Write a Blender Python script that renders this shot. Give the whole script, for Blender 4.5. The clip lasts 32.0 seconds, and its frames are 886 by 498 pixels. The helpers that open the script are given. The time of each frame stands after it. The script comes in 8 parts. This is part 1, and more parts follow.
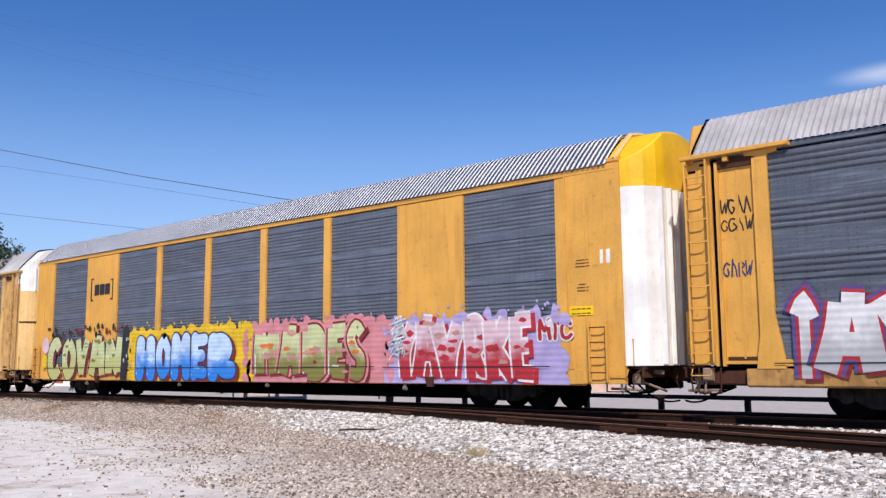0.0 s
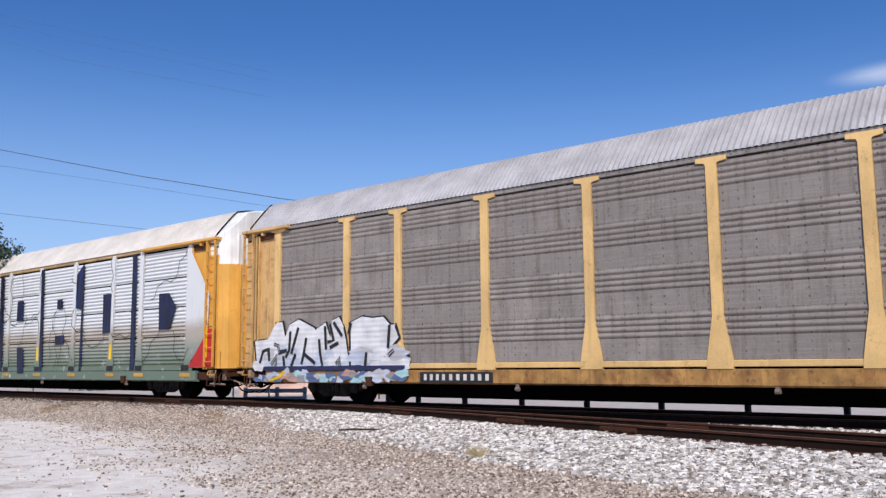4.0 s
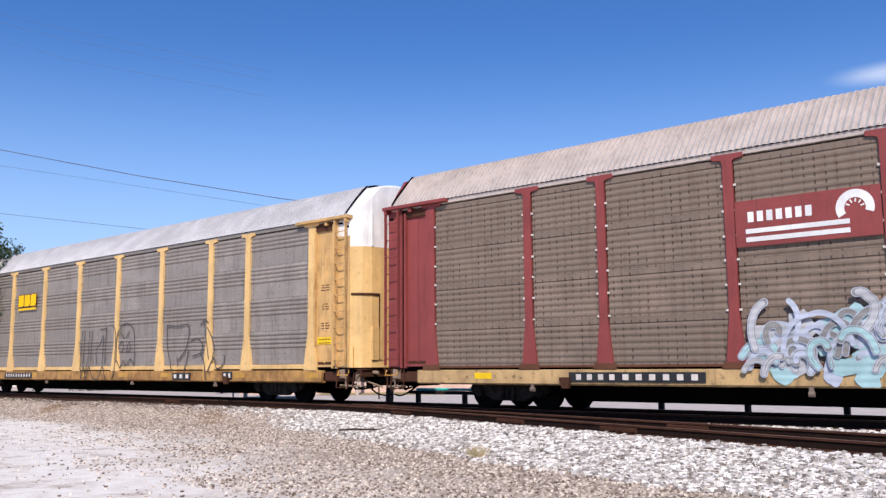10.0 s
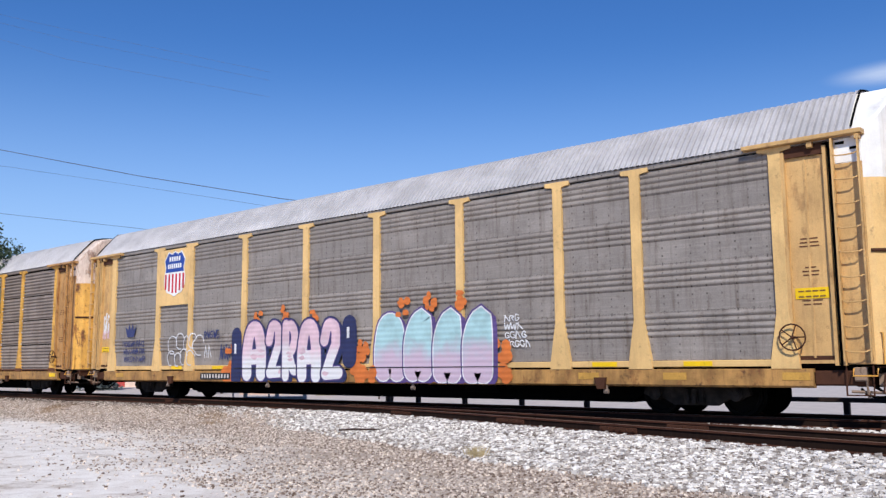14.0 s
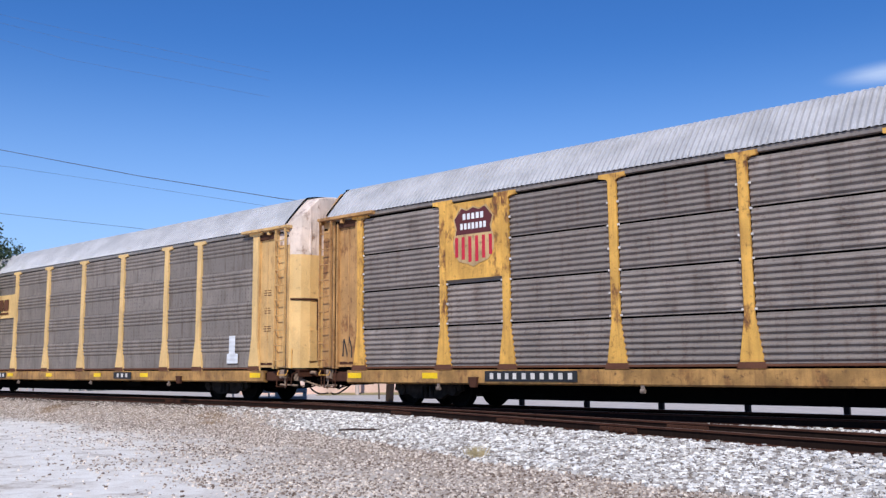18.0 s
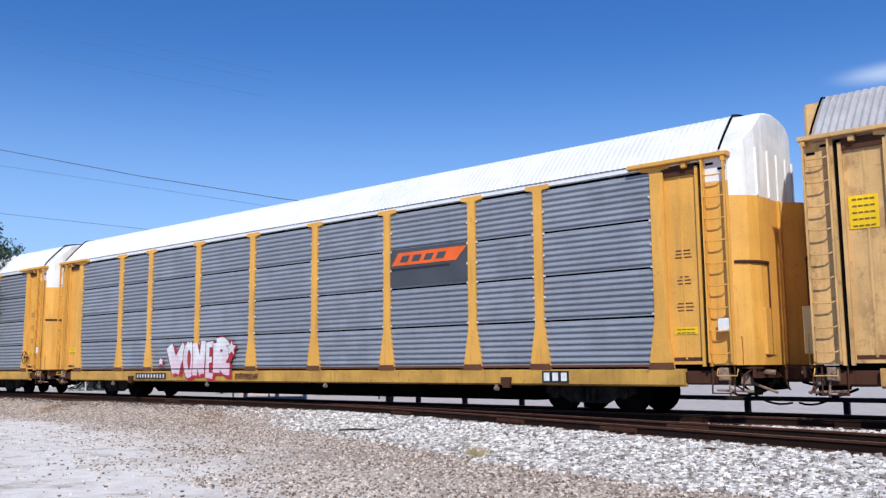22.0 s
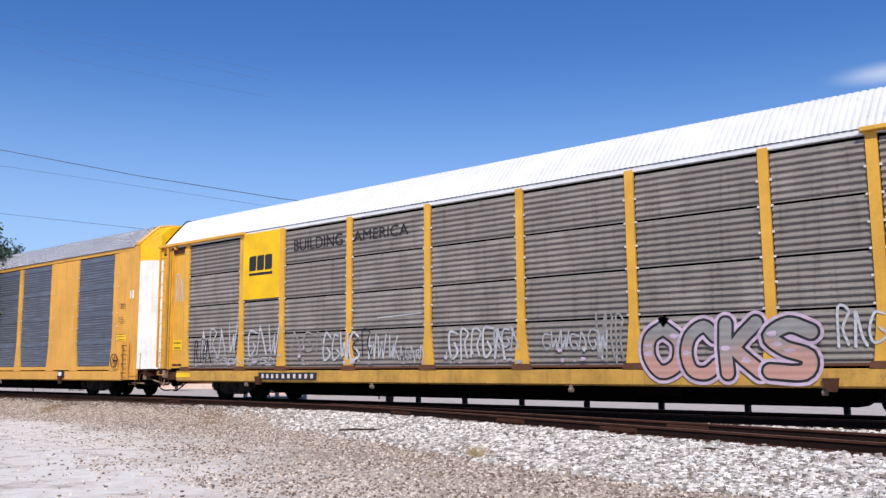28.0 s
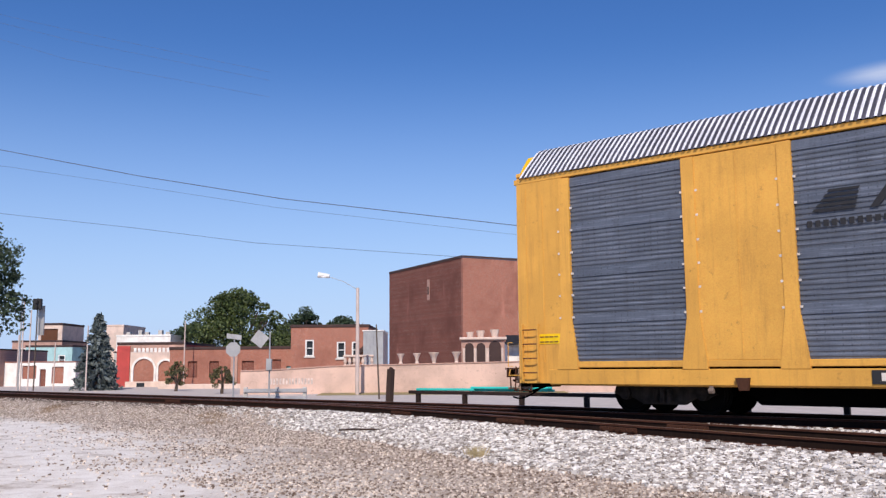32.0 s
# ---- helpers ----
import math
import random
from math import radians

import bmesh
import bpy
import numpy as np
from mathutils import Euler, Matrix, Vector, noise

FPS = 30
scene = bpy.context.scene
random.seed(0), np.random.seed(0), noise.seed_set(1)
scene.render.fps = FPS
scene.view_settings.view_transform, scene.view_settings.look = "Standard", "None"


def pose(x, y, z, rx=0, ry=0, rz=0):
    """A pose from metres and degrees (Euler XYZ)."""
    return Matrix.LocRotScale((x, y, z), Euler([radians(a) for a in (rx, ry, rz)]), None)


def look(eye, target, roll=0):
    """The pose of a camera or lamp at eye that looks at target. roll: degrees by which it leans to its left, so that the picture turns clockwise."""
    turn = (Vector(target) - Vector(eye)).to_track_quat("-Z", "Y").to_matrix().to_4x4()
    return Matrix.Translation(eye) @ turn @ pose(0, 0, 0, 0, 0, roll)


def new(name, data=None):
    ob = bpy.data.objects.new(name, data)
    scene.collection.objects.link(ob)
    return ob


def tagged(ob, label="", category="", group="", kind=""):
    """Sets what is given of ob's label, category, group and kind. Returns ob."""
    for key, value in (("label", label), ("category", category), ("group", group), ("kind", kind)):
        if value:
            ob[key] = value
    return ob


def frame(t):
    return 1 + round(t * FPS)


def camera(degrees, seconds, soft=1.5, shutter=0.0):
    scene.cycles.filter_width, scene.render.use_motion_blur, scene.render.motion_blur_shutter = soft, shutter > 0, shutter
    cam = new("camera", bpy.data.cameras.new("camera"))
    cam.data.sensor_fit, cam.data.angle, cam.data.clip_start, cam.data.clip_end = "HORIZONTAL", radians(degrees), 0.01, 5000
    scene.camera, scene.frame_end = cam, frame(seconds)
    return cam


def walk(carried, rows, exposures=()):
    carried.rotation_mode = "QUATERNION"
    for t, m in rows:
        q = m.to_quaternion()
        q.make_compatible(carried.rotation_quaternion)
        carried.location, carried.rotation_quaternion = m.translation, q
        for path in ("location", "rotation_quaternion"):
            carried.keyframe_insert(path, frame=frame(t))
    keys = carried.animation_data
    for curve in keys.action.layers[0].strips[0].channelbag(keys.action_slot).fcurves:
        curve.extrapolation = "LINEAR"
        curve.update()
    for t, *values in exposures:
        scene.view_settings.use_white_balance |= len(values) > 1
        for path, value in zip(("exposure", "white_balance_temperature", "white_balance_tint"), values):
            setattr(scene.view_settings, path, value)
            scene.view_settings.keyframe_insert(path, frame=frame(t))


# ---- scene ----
cam = camera(53.26, 32.0, soft=1.35)
EYE = pose(0, 0, 1.03, 97.53, 0.43, 40.81)
walk(cam, [(0.0, EYE), (32.0, EYE)], exposures=[(0.0, 0.0, 6350, 12), (0.5, -0.1, 6350, 11), (2.0, -0.08, 6350, 12), (5.0, -0.14, 6250, 11), (7.0, -0.36, 6300, 20), (8.0, -0.26, 6300, 22), (9.0, 0.02, 6250, 15), (10.9, 0.16, 6450, 12), (12.0, 0.15, 6350, 11), (13.0, 0.07, 6250, 10), (16.0, -0.02, 6050, 9), (17.5, 0.0, 5900, 9), (20.0, 0.0, 5780, 8), (23.5, 0.0, 6150, 9), (27.0, 0.0, 6300, 11), (31.0, -0.03, 6350, 13), (32.0, -0.05, 6500, 14)])

# ---- light ----
SUN_AZ, SUN_EL = 38.0, 41.0  # the sun stands behind the camera, to the right of square-on to the train
world = bpy.data.worlds.new("sky")
scene.world = world
world.use_nodes = True
wn, wl = world.node_tree.nodes, world.node_tree.links
sky = wn.new("ShaderNodeTexSky")
sky.sky_type, sky.sun_disc = "NISHITA", False
sky.sun_elevation, sky.sun_rotation = radians(SUN_EL), radians(180 - SUN_AZ)
sky.air_density, sky.dust_density, sky.ozone_density = 1.0, 0.0, 3.0
wn["Background"].inputs["Strength"].default_value = 0.119
deep = wn.new("ShaderNodeHueSaturation")
deep.inputs["Hue"].default_value, deep.inputs["Saturation"].default_value = 0.513, 1.3
wl.new(sky.outputs[0], deep.inputs["Color"])
# thin cirrus wisps
wc = wn.new("ShaderNodeTexCoord")
wm = wn.new("ShaderNodeMapping")
wm.inputs["Scale"].default_value = (1.2, 1.2, 9.0)
wl.new(wc.outputs["Generated"], wm.inputs[0])
wt = wn.new("ShaderNodeTexNoise")
wt.inputs["Scale"].default_value, wt.inputs["Detail"].default_value, wt.inputs["Roughness"].default_value = 2.2, 8.0, 0.62
wl.new(wm.outputs[0], wt.inputs[0])
wr = wn.new("ShaderNodeMapRange")
wr.inputs[1].default_value, wr.inputs[2].default_value, wr.inputs[4].default_value = 0.34, 0.72, 0.85
wl.new(wt.outputs[0], wr.inputs[0])
wd = wn.new("ShaderNodeVectorMath")  # the one wisp hangs low ahead, to the right
wd.operation = "SUBTRACT"
wd.inputs[1].default_value = (-0.2, 0.935, 0.2855)
wl.new(wc.outputs["Generated"], wd.inputs[0])
we = wn.new("ShaderNodeVectorMath")
we.operation = "MULTIPLY"
we.inputs[1].default_value = (1.0, 1.0, 5.5)
wl.new(wd.outputs[0], we.inputs[0])
wg = wn.new("ShaderNodeVectorMath")
wg.operation = "LENGTH"
wl.new(we.outputs[0], wg.inputs[0])
wk = wn.new("ShaderNodeMapRange")
wk.interpolation_type = "SMOOTHSTEP"
wk.inputs[1].default_value, wk.inputs[2].default_value, wk.inputs[3].default_value, wk.inputs[4].default_value = 0.01, 0.085, 1.0, 0.0
wl.new(wg.outputs["Value"], wk.inputs[0])
wp = wn.new("ShaderNodeMath")
wp.operation = "MULTIPLY"
wl.new(wr.outputs[0], wp.inputs[0])
wl.new(wk.outputs[0], wp.inputs[1])
wx = wn.new("ShaderNodeMix")
wx.data_type = "RGBA"
wx.inputs[7].default_value = (7.5, 7.8, 8.4, 1)
wl.new(wp.outputs[0], wx.inputs[0])
wl.new(deep.outputs[0], wx.inputs[6])
# pale haze towards the horizon
ws = wn.new("ShaderNodeSeparateXYZ")
wl.new(wc.outputs["Generated"], ws.inputs[0])
wh = wn.new("ShaderNodeMapRange")
wh.interpolation_type = "SMOOTHSTEP"
wh.inputs[1].default_value, wh.inputs[2].default_value, wh.inputs[3].default_value, wh.inputs[4].default_value = -0.05, 0.36, 0.95, 0.0
wl.new(ws.outputs[2], wh.inputs[0])
wy = wn.new("ShaderNodeMix")
wy.data_type = "RGBA"
wy.inputs[7].default_value = (3.6, 5.1, 8.0, 1)
wl.new(wh.outputs[0], wy.inputs[0])
wl.new(wx.outputs[2], wy.inputs[6])
wl.new(wy.outputs[2], wn["Background"].inputs["Color"])
sun = new("sun", bpy.data.lights.new("sun", "SUN"))
sun.data.energy, sun.data.angle, sun.data.color = 4.3, radians(0.53), (1.0, 0.92, 0.8)
sa, se = radians(SUN_AZ), radians(SUN_EL)
SUN_DIR = Vector((math.sin(sa) * math.cos(se), -math.cos(sa) * math.cos(se), math.sin(se)))
sun.matrix_world = look(SUN_DIR * 200, (0, 0, 0))


# ---- materials ----
def node_mat(name):
    m = bpy.data.materials.new(name)
    m.use_nodes = True
    return m, m.node_tree.nodes, m.node_tree.links, m.node_tree.nodes["Principled BSDF"]


def mixc(n, l, fac, a, b, kind="MIX"):
    x = n.new("ShaderNodeMix")
    x.data_type, x.blend_type = "RGBA", kind
    for sock, val in ((0, fac), (6, a), (7, b)):
        if hasattr(val, "is_linked"):
            l.new(val, x.inputs[sock])
        elif sock == 0:
            x.inputs[0].default_value = val
        else:
            x.inputs[sock].default_value = (*val, 1)
    return x.outputs[2]


def noise_tex(n, l, vec, scale, detail=4.0, rough=0.55):
    t = n.new("ShaderNodeTexNoise")
    t.inputs["Scale"].default_value, t.inputs["Detail"].default_value, t.inputs["Roughness"].default_value = scale, detail, rough
    l.new(vec, t.inputs["Vector"])
    return t.outputs["Fac"]


def ramp(n, l, fac, lo, hi):
    r = n.new("ShaderNodeMapRange")
    r.interpolation_type = "SMOOTHSTEP"
    r.inputs[1].default_value, r.inputs[2].default_value = lo, hi
    l.new(fac, r.inputs[0])
    return r.outputs[0]


def coords(n, l, stretch=(1, 1, 1), rand=7.0):
    tc, oi = n.new("ShaderNodeTexCoord"), n.new("ShaderNodeObjectInfo")
    sc = n.new("ShaderNodeVectorMath")
    sc.operation = "MULTIPLY_ADD"
    mul = n.new("ShaderNodeMath")
    mul.operation = "MULTIPLY"
    mul.inputs[1].default_value = rand
    l.new(oi.outputs["Random"], mul.inputs[0])
    l.new(tc.outputs["Object"], sc.inputs[0])
    sc.inputs[1].default_value = stretch
    l.new(mul.outputs[0], sc.inputs[2])
    return sc.outputs[0]


def slot_rows(n, l, dx, dz, wx, wz, deep):
    """Rows of small punched slots, some of them clogged with dust: spacing, share of it that is hole, depth of tone."""
    tc, sep = n.new("ShaderNodeTexCoord"), n.new("ShaderNodeSeparateXYZ")
    l.new(tc.outputs["Object"], sep.inputs[0])
    out = None
    for axis, d, w in ((0, dx, wx), (2, dz, wz)):
        k = n.new("ShaderNodeMath")
        k.operation = "PINGPONG"
        l.new(sep.outputs[axis], k.inputs[0])
        k.inputs[1].default_value = d / 2
        r = n.new("ShaderNodeMapRange")
        r.inputs[1].default_value, r.inputs[2].default_value, r.inputs[3].default_value, r.inputs[4].default_value = d / 2 * w * 0.6, d / 2 * w, 1.0, 0.0
        l.new(k.outputs[0], r.inputs[0])
        if out is None:
            out = r.outputs[0]
        else:
            m_ = n.new("ShaderNodeMath")
            m_.operation = "MULTIPLY"
            l.new(out, m_.inputs[0])
            l.new(r.outputs[0], m_.inputs[1])
            out = m_.outputs[0]
    clog = n.new("ShaderNodeMath")
    clog.operation = "MULTIPLY"
    l.new(ramp(n, l, noise_tex(n, l, coords(n, l, (1.6, 1.6, 1.0), 9), 1.5, 6, 0.7), 0.36, 0.6), clog.inputs[0])
    l.new(out, clog.inputs[1])
    f = n.new("ShaderNodeMath")
    f.operation = "MULTIPLY"
    l.new(clog.outputs[0], f.inputs[0])
    f.inputs[1].default_value = deep
    return f.outputs[0]


def paint(name, base, rough=0.55, metal=0.0, var=0.12, scale=1.3, dirt=(0.09, 0.06, 0.04), streak=0.35, grain=0.09, bump=0.1, bscale=40.0, objvar=0.0, spec=0.4, fleck=0.35, scuff=0.0, fleck_at=0.6, streak_at=0.46, slots=None, rust=0.0):
    m, n, l, p = node_mat(name)
    v = coords(n, l)
    a = noise_tex(n, l, v, scale, 5)
    dark, light = [c * (1 - var) for c in base], [min(1, c * (1 + var)) for c in base]
    c = mixc(n, l, ramp(n, l, a, 0.3, 0.7), dark, light)
    if objvar:
        oi = n.new("ShaderNodeObjectInfo")
        c = mixc(n, l, ramp(n, l, oi.outputs["Random"], 0, 1), c, [x * (1 - objvar) for x in base])
    if scuff:
        q = n.new("ShaderNodeMath")
        q.operation = "MULTIPLY"
        l.new(ramp(n, l, noise_tex(n, l, coords(n, l, (0.5, 0.5, 13), 5), 2.0, 6, 0.6), 0.45, 0.75), q.inputs[0])
        q.inputs[1].default_value = scuff
        c = mixc(n, l, q.outputs[0], c, [min(1, x * 2.2 + 0.03) for x in base])
    if streak:
        sv = coords(n, l, (5.5, 5.5, 0.45), 11)
        s = noise_tex(n, l, sv, 1.6, 6, 0.65)
        f = n.new("ShaderNodeMath")
        f.operation = "MULTIPLY"
        l.new(ramp(n, l, s, streak_at, streak_at + 0.36), f.inputs[0])
        f.inputs[1].default_value = streak
        c = mixc(n, l, f.outputs[0], c, dirt)
        k = n.new("ShaderNodeMath")
        k.operation = "MULTIPLY"
        l.new(ramp(n, l, noise_tex(n, l, v, 6.0, 8, 0.7), fleck_at, fleck_at + 0.16), k.inputs[0])
        k.inputs[1].default_value = fleck
        c = mixc(n, l, k.outputs[0], c, [x * 0.8 for x in dirt])
    if rust:
        q = n.new("ShaderNodeMath")
        q.operation = "MULTIPLY"
        l.new(ramp(n, l, noise_tex(n, l, coords(n, l, (1.5, 1.5, 0.8), 13), 1.5, 9, 0.7), 0.52, 0.64), q.inputs[0])
        q.inputs[1].default_value = rust
        c = mixc(n, l, q.outputs[0], c, mixc(n, l, ramp(n, l, noise_tex(n, l, v, 9.0, 5), 0.35, 0.65), (0.09, 0.03, 0.014), (0.26, 0.1, 0.03)))
    if slots:
        c = mixc(n, l, slot_rows(n, l, *slots), c, [x * 0.3 for x in dirt])
    g = noise_tex(n, l, v, bscale, 3)
    c = mixc(n, l, grain, c, ramp(n, l, g, 0.25, 0.75), "OVERLAY")
    l.new(c, p.inputs["Base Color"])
    p.inputs["Metallic"].default_value = metal
    p.inputs["Specular IOR Level"].default_value = spec
    rr = n.new("ShaderNodeMapRange")
    rr.inputs[3].default_value, rr.inputs[4].default_value = max(0.05, rough - 0.12), min(1, rough + 0.12)
    l.new(a, rr.inputs[0])
    l.new(rr.outputs[0], p.inputs["Roughness"])
    if bump:
        b = n.new("ShaderNodeBump")
        b.inputs["Strength"].default_value, b.inputs["Distance"].default_value = bump, 0.01
        l.new(g, b.inputs["Height"])
        l.new(b.outputs[0], p.inputs["Normal"])
    return m


RUST = (0.12, 0.045, 0.02)
M = {}
M["yellow"] = paint("rack_yellow", (0.7, 0.36, 0.065), dirt=(0.2, 0.08, 0.03), streak=0.32, var=0.1, scale=0.8, fleck=0.45, fleck_at=0.58)
M["pale_yellow"] = paint("faded_rack_yellow", (0.72, 0.47, 0.19), dirt=(0.22, 0.1, 0.045), streak=0.25, fleck=0.5, fleck_at=0.57, scale=0.9, rust=0.14)
M["deep_yellow"] = paint("fresh_rack_yellow", (0.68, 0.36, 0.045), dirt=(0.25, 0.12, 0.03), streak=0.2)
M["old_yellow"] = paint("rust_streaked_yellow", (0.7, 0.38, 0.075), dirt=(0.2, 0.065, 0.02), streak=0.45, var=0.2, fleck=0.8, fleck_at=0.55, streak_at=0.42, rust=0.95)
M["worn_tan"] = paint("weathered_tan_end", (0.6, 0.37, 0.145), dirt=(0.16, 0.07, 0.03), streak=0.35, var=0.16, fleck=0.6, fleck_at=0.57, rust=0.4)
M["rusty_tan"] = paint("rust_browned_end", (0.46, 0.25, 0.09), dirt=(0.12, 0.045, 0.02), streak=0.45, var=0.2, fleck=0.7, fleck_at=0.54, rust=0.7)
M["sill_yellow"] = paint("grimy_sill_yellow", (0.4, 0.215, 0.065), dirt=(0.085, 0.036, 0.02), streak=0.6, var=0.35, scale=2.2, fleck=0.85, fleck_at=0.54, streak_at=0.44, rust=0.6)
M["sill_bright"] = paint("sill_yellow_paint", (0.52, 0.29, 0.055), dirt=(0.16, 0.075, 0.03), streak=0.55, var=0.2, fleck=0.6, fleck_at=0.56)
M["sill_tan"] = paint("faded_sill_tan", (0.5, 0.33, 0.15), dirt=(0.12, 0.06, 0.035), streak=0.7, var=0.25, fleck=0.85, fleck_at=0.55)
M["cap_yellow"] = paint("cap_yellow", (0.8, 0.48, 0.005), streak=0.12)
M["cap_white"] = paint("cap_white", (0.8, 0.79, 0.77), dirt=(0.35, 0.28, 0.22), streak=0.35)
M["cap_rust"] = paint("rusted_white_cap", (0.68, 0.55, 0.46), dirt=(0.24, 0.08, 0.045), streak=0.5, var=0.2, fleck=0.6, fleck_at=0.55, rust=0.75)
M["screen"] = paint("weathered_screen", (0.285, 0.25, 0.222), rough=0.5, metal=0.1, dirt=(0.1, 0.065, 0.045), streak=0.7, var=0.18, objvar=0.15, fleck_at=0.54, scuff=0.15, slots=(0.31, 0.16, 0.12, 0.3, 0.75))
M["screen_brown"] = paint("brown_grimed_screen", (0.235, 0.195, 0.165), rough=0.6, metal=0.05, dirt=(0.075, 0.045, 0.03), streak=0.85, fleck_at=0.52, var=0.18, objvar=0.15, slots=(0.155, 0.13, 0.2, 0.4, 0.7))
M["screen_rust"] = paint("rust_flecked_screen", (0.27, 0.225, 0.195), rough=0.6, metal=0.05, dirt=(0.11, 0.045, 0.025), streak=0.7, var=0.22, objvar=0.2, fleck_at=0.54, fleck=0.5)
# rail web colour holds the shade below the rail head
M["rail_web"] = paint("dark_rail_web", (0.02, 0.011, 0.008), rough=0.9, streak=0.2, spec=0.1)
M["screen_umber"] = paint("umber_dusted_screen", (0.215, 0.16, 0.122), rough=0.7, metal=0.0, dirt=(0.1, 0.06, 0.04), streak=0.6, var=0.16, objvar=0.12, slots=(0.2, 0.148, 0.2, 0.62, 0.85))
M["screen_tan"] = paint("brown_dusted_screen", (0.275, 0.245, 0.22), rough=0.6, metal=0.05, dirt=(0.08, 0.062, 0.048), streak=0.7, var=0.16, objvar=0.12)
M["screen_blue"] = paint("blue_grey_screen", (0.285, 0.305, 0.345), rough=0.5, metal=0.15, dirt=(0.14, 0.13, 0.13), streak=0.3, objvar=0.1)
M["screen_dark"] = paint("dark_steel_screen", (0.118, 0.134, 0.168), rough=0.45, metal=0.2, dirt=(0.05, 0.05, 0.05), streak=0.35, objvar=0.2, scuff=0.5, slots=(0.15, 0.12, 0.2, 0.4, 0.45))
M["roof_grey"] = paint("galvanised_roof", (0.52, 0.5, 0.5), rough=0.55, metal=0.15, dirt=(0.25, 0.2, 0.18), streak=0.3, var=0.12)
M["roof_white"] = paint("white_roof", (0.74, 0.74, 0.74), rough=0.55, dirt=(0.5, 0.47, 0.45), streak=0.2, var=0.05)
M["roof_dusty"] = paint("dusty_brown_roof", (0.56, 0.47, 0.41), rough=0.6, metal=0.2, dirt=(0.24, 0.16, 0.13), streak=0.5, var=0.1)
M["roof_cream"] = paint("chalky_roof", (0.68, 0.63, 0.57), rough=0.65, dirt=(0.3, 0.24, 0.2), streak=0.35, var=0.1)
# roof valley tones: the shade between the ribs is put into the colour
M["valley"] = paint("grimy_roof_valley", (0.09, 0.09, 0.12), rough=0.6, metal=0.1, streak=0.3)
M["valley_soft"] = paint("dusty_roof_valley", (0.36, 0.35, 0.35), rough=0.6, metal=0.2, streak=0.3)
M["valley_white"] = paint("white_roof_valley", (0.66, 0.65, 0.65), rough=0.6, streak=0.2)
M["clip"] = paint("chalky_clip", (0.66, 0.6, 0.55), rough=0.7, streak=0.2)
M["roof_shiny"] = paint("bright_zinc_roof", (0.86, 0.86, 0.88), rough=0.4, metal=0.1, dirt=(0.35, 0.33, 0.31), streak=0.25, var=0.1)
M["red"] = paint("oxide_red", (0.245, 0.05, 0.045), dirt=(0.09, 0.03, 0.025), streak=0.45)
M["bright_red"] = paint("bright_red", (0.5, 0.02, 0.02), streak=0.3)
# blacks set below real steel: deep shade under the cars is in the colour
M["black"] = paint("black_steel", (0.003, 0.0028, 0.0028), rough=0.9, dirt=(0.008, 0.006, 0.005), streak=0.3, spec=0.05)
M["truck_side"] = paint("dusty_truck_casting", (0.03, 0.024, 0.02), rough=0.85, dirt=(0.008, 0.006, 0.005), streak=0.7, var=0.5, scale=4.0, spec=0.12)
M["plate"] = paint("black_plate", (0.02, 0.02, 0.022), rough=0.6, streak=0.2)
M["white"] = paint("white_paint", (0.78, 0.77, 0.75), streak=0.15)
M["mark_yellow"] = paint("reflective_yellow", (0.85, 0.55, 0.0), rough=0.4, streak=0.15)
# wheel steel darkened the same way for the shade it runs in
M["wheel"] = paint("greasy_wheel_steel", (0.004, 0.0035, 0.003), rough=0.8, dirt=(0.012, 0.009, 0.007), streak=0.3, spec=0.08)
M["brown_steel"] = paint("rusty_brown_steel", (0.075, 0.032, 0.019), rough=0.85, dirt=(0.03, 0.015, 0.01), streak=0.6, spec=0.15)
M["post_foot"] = paint("rusty_post_foot", (0.13, 0.055, 0.032), rough=0.85, streak=0.5, spec=0.15)
M["rail"] = paint("rusty_rail", (0.07, 0.028, 0.017), rough=0.8, metal=0.05, dirt=(0.03, 0.015, 0.01), streak=0.5, var=0.3, scale=2.5, spec=0.15)
M["rail_head"] = paint("worn_rail_head", (0.15, 0.085, 0.06), rough=0.5, metal=0.3, dirt=(0.05, 0.03, 0.02), streak=0.4)
M["tie"] = paint("weathered_tie", (0.075, 0.048, 0.036), rough=0.95, var=0.35, scale=5, streak=0.5, objvar=0.4, spec=0.1)
M["fence"] = paint("brown_pipe_rail", (0.028, 0.017, 0.014), rough=0.8, streak=0.3, spec=0.15)
M["teal"] = paint("teal_pipe", (0.03, 0.55, 0.47), rough=0.35, streak=0.15, dirt=(0.4, 0.6, 0.55))
M["wood_post"] = paint("tarred_wood", (0.045, 0.025, 0.018), rough=0.9, streak=0.5)
M["wire"] = paint("wire", (0.08, 0.1, 0.16), rough=0.6, streak=0)
M["sign_ink"] = paint("faded_brown_ink", (0.2, 0.1, 0.02), streak=0.1)
M["hanger"] = paint("dusty_steel_bracket", (0.2, 0.15, 0.12), rough=0.85, streak=0.5)
M["gear_dust"] = paint("dust_caked_brake_gear", (0.3, 0.21, 0.15), rough=0.9, dirt=(0.05, 0.025, 0.015), streak=0.8, fleck=0.9, fleck_at=0.5)
M["ink"] = paint("black_ink", (0.02, 0.019, 0.02), streak=0.1)
M["faint_ink"] = paint("worn_black_spray", (0.06, 0.052, 0.048), streak=0.3)
M["ink_blue"] = paint("navy_spray", (0.035, 0.045, 0.14), streak=0.2)


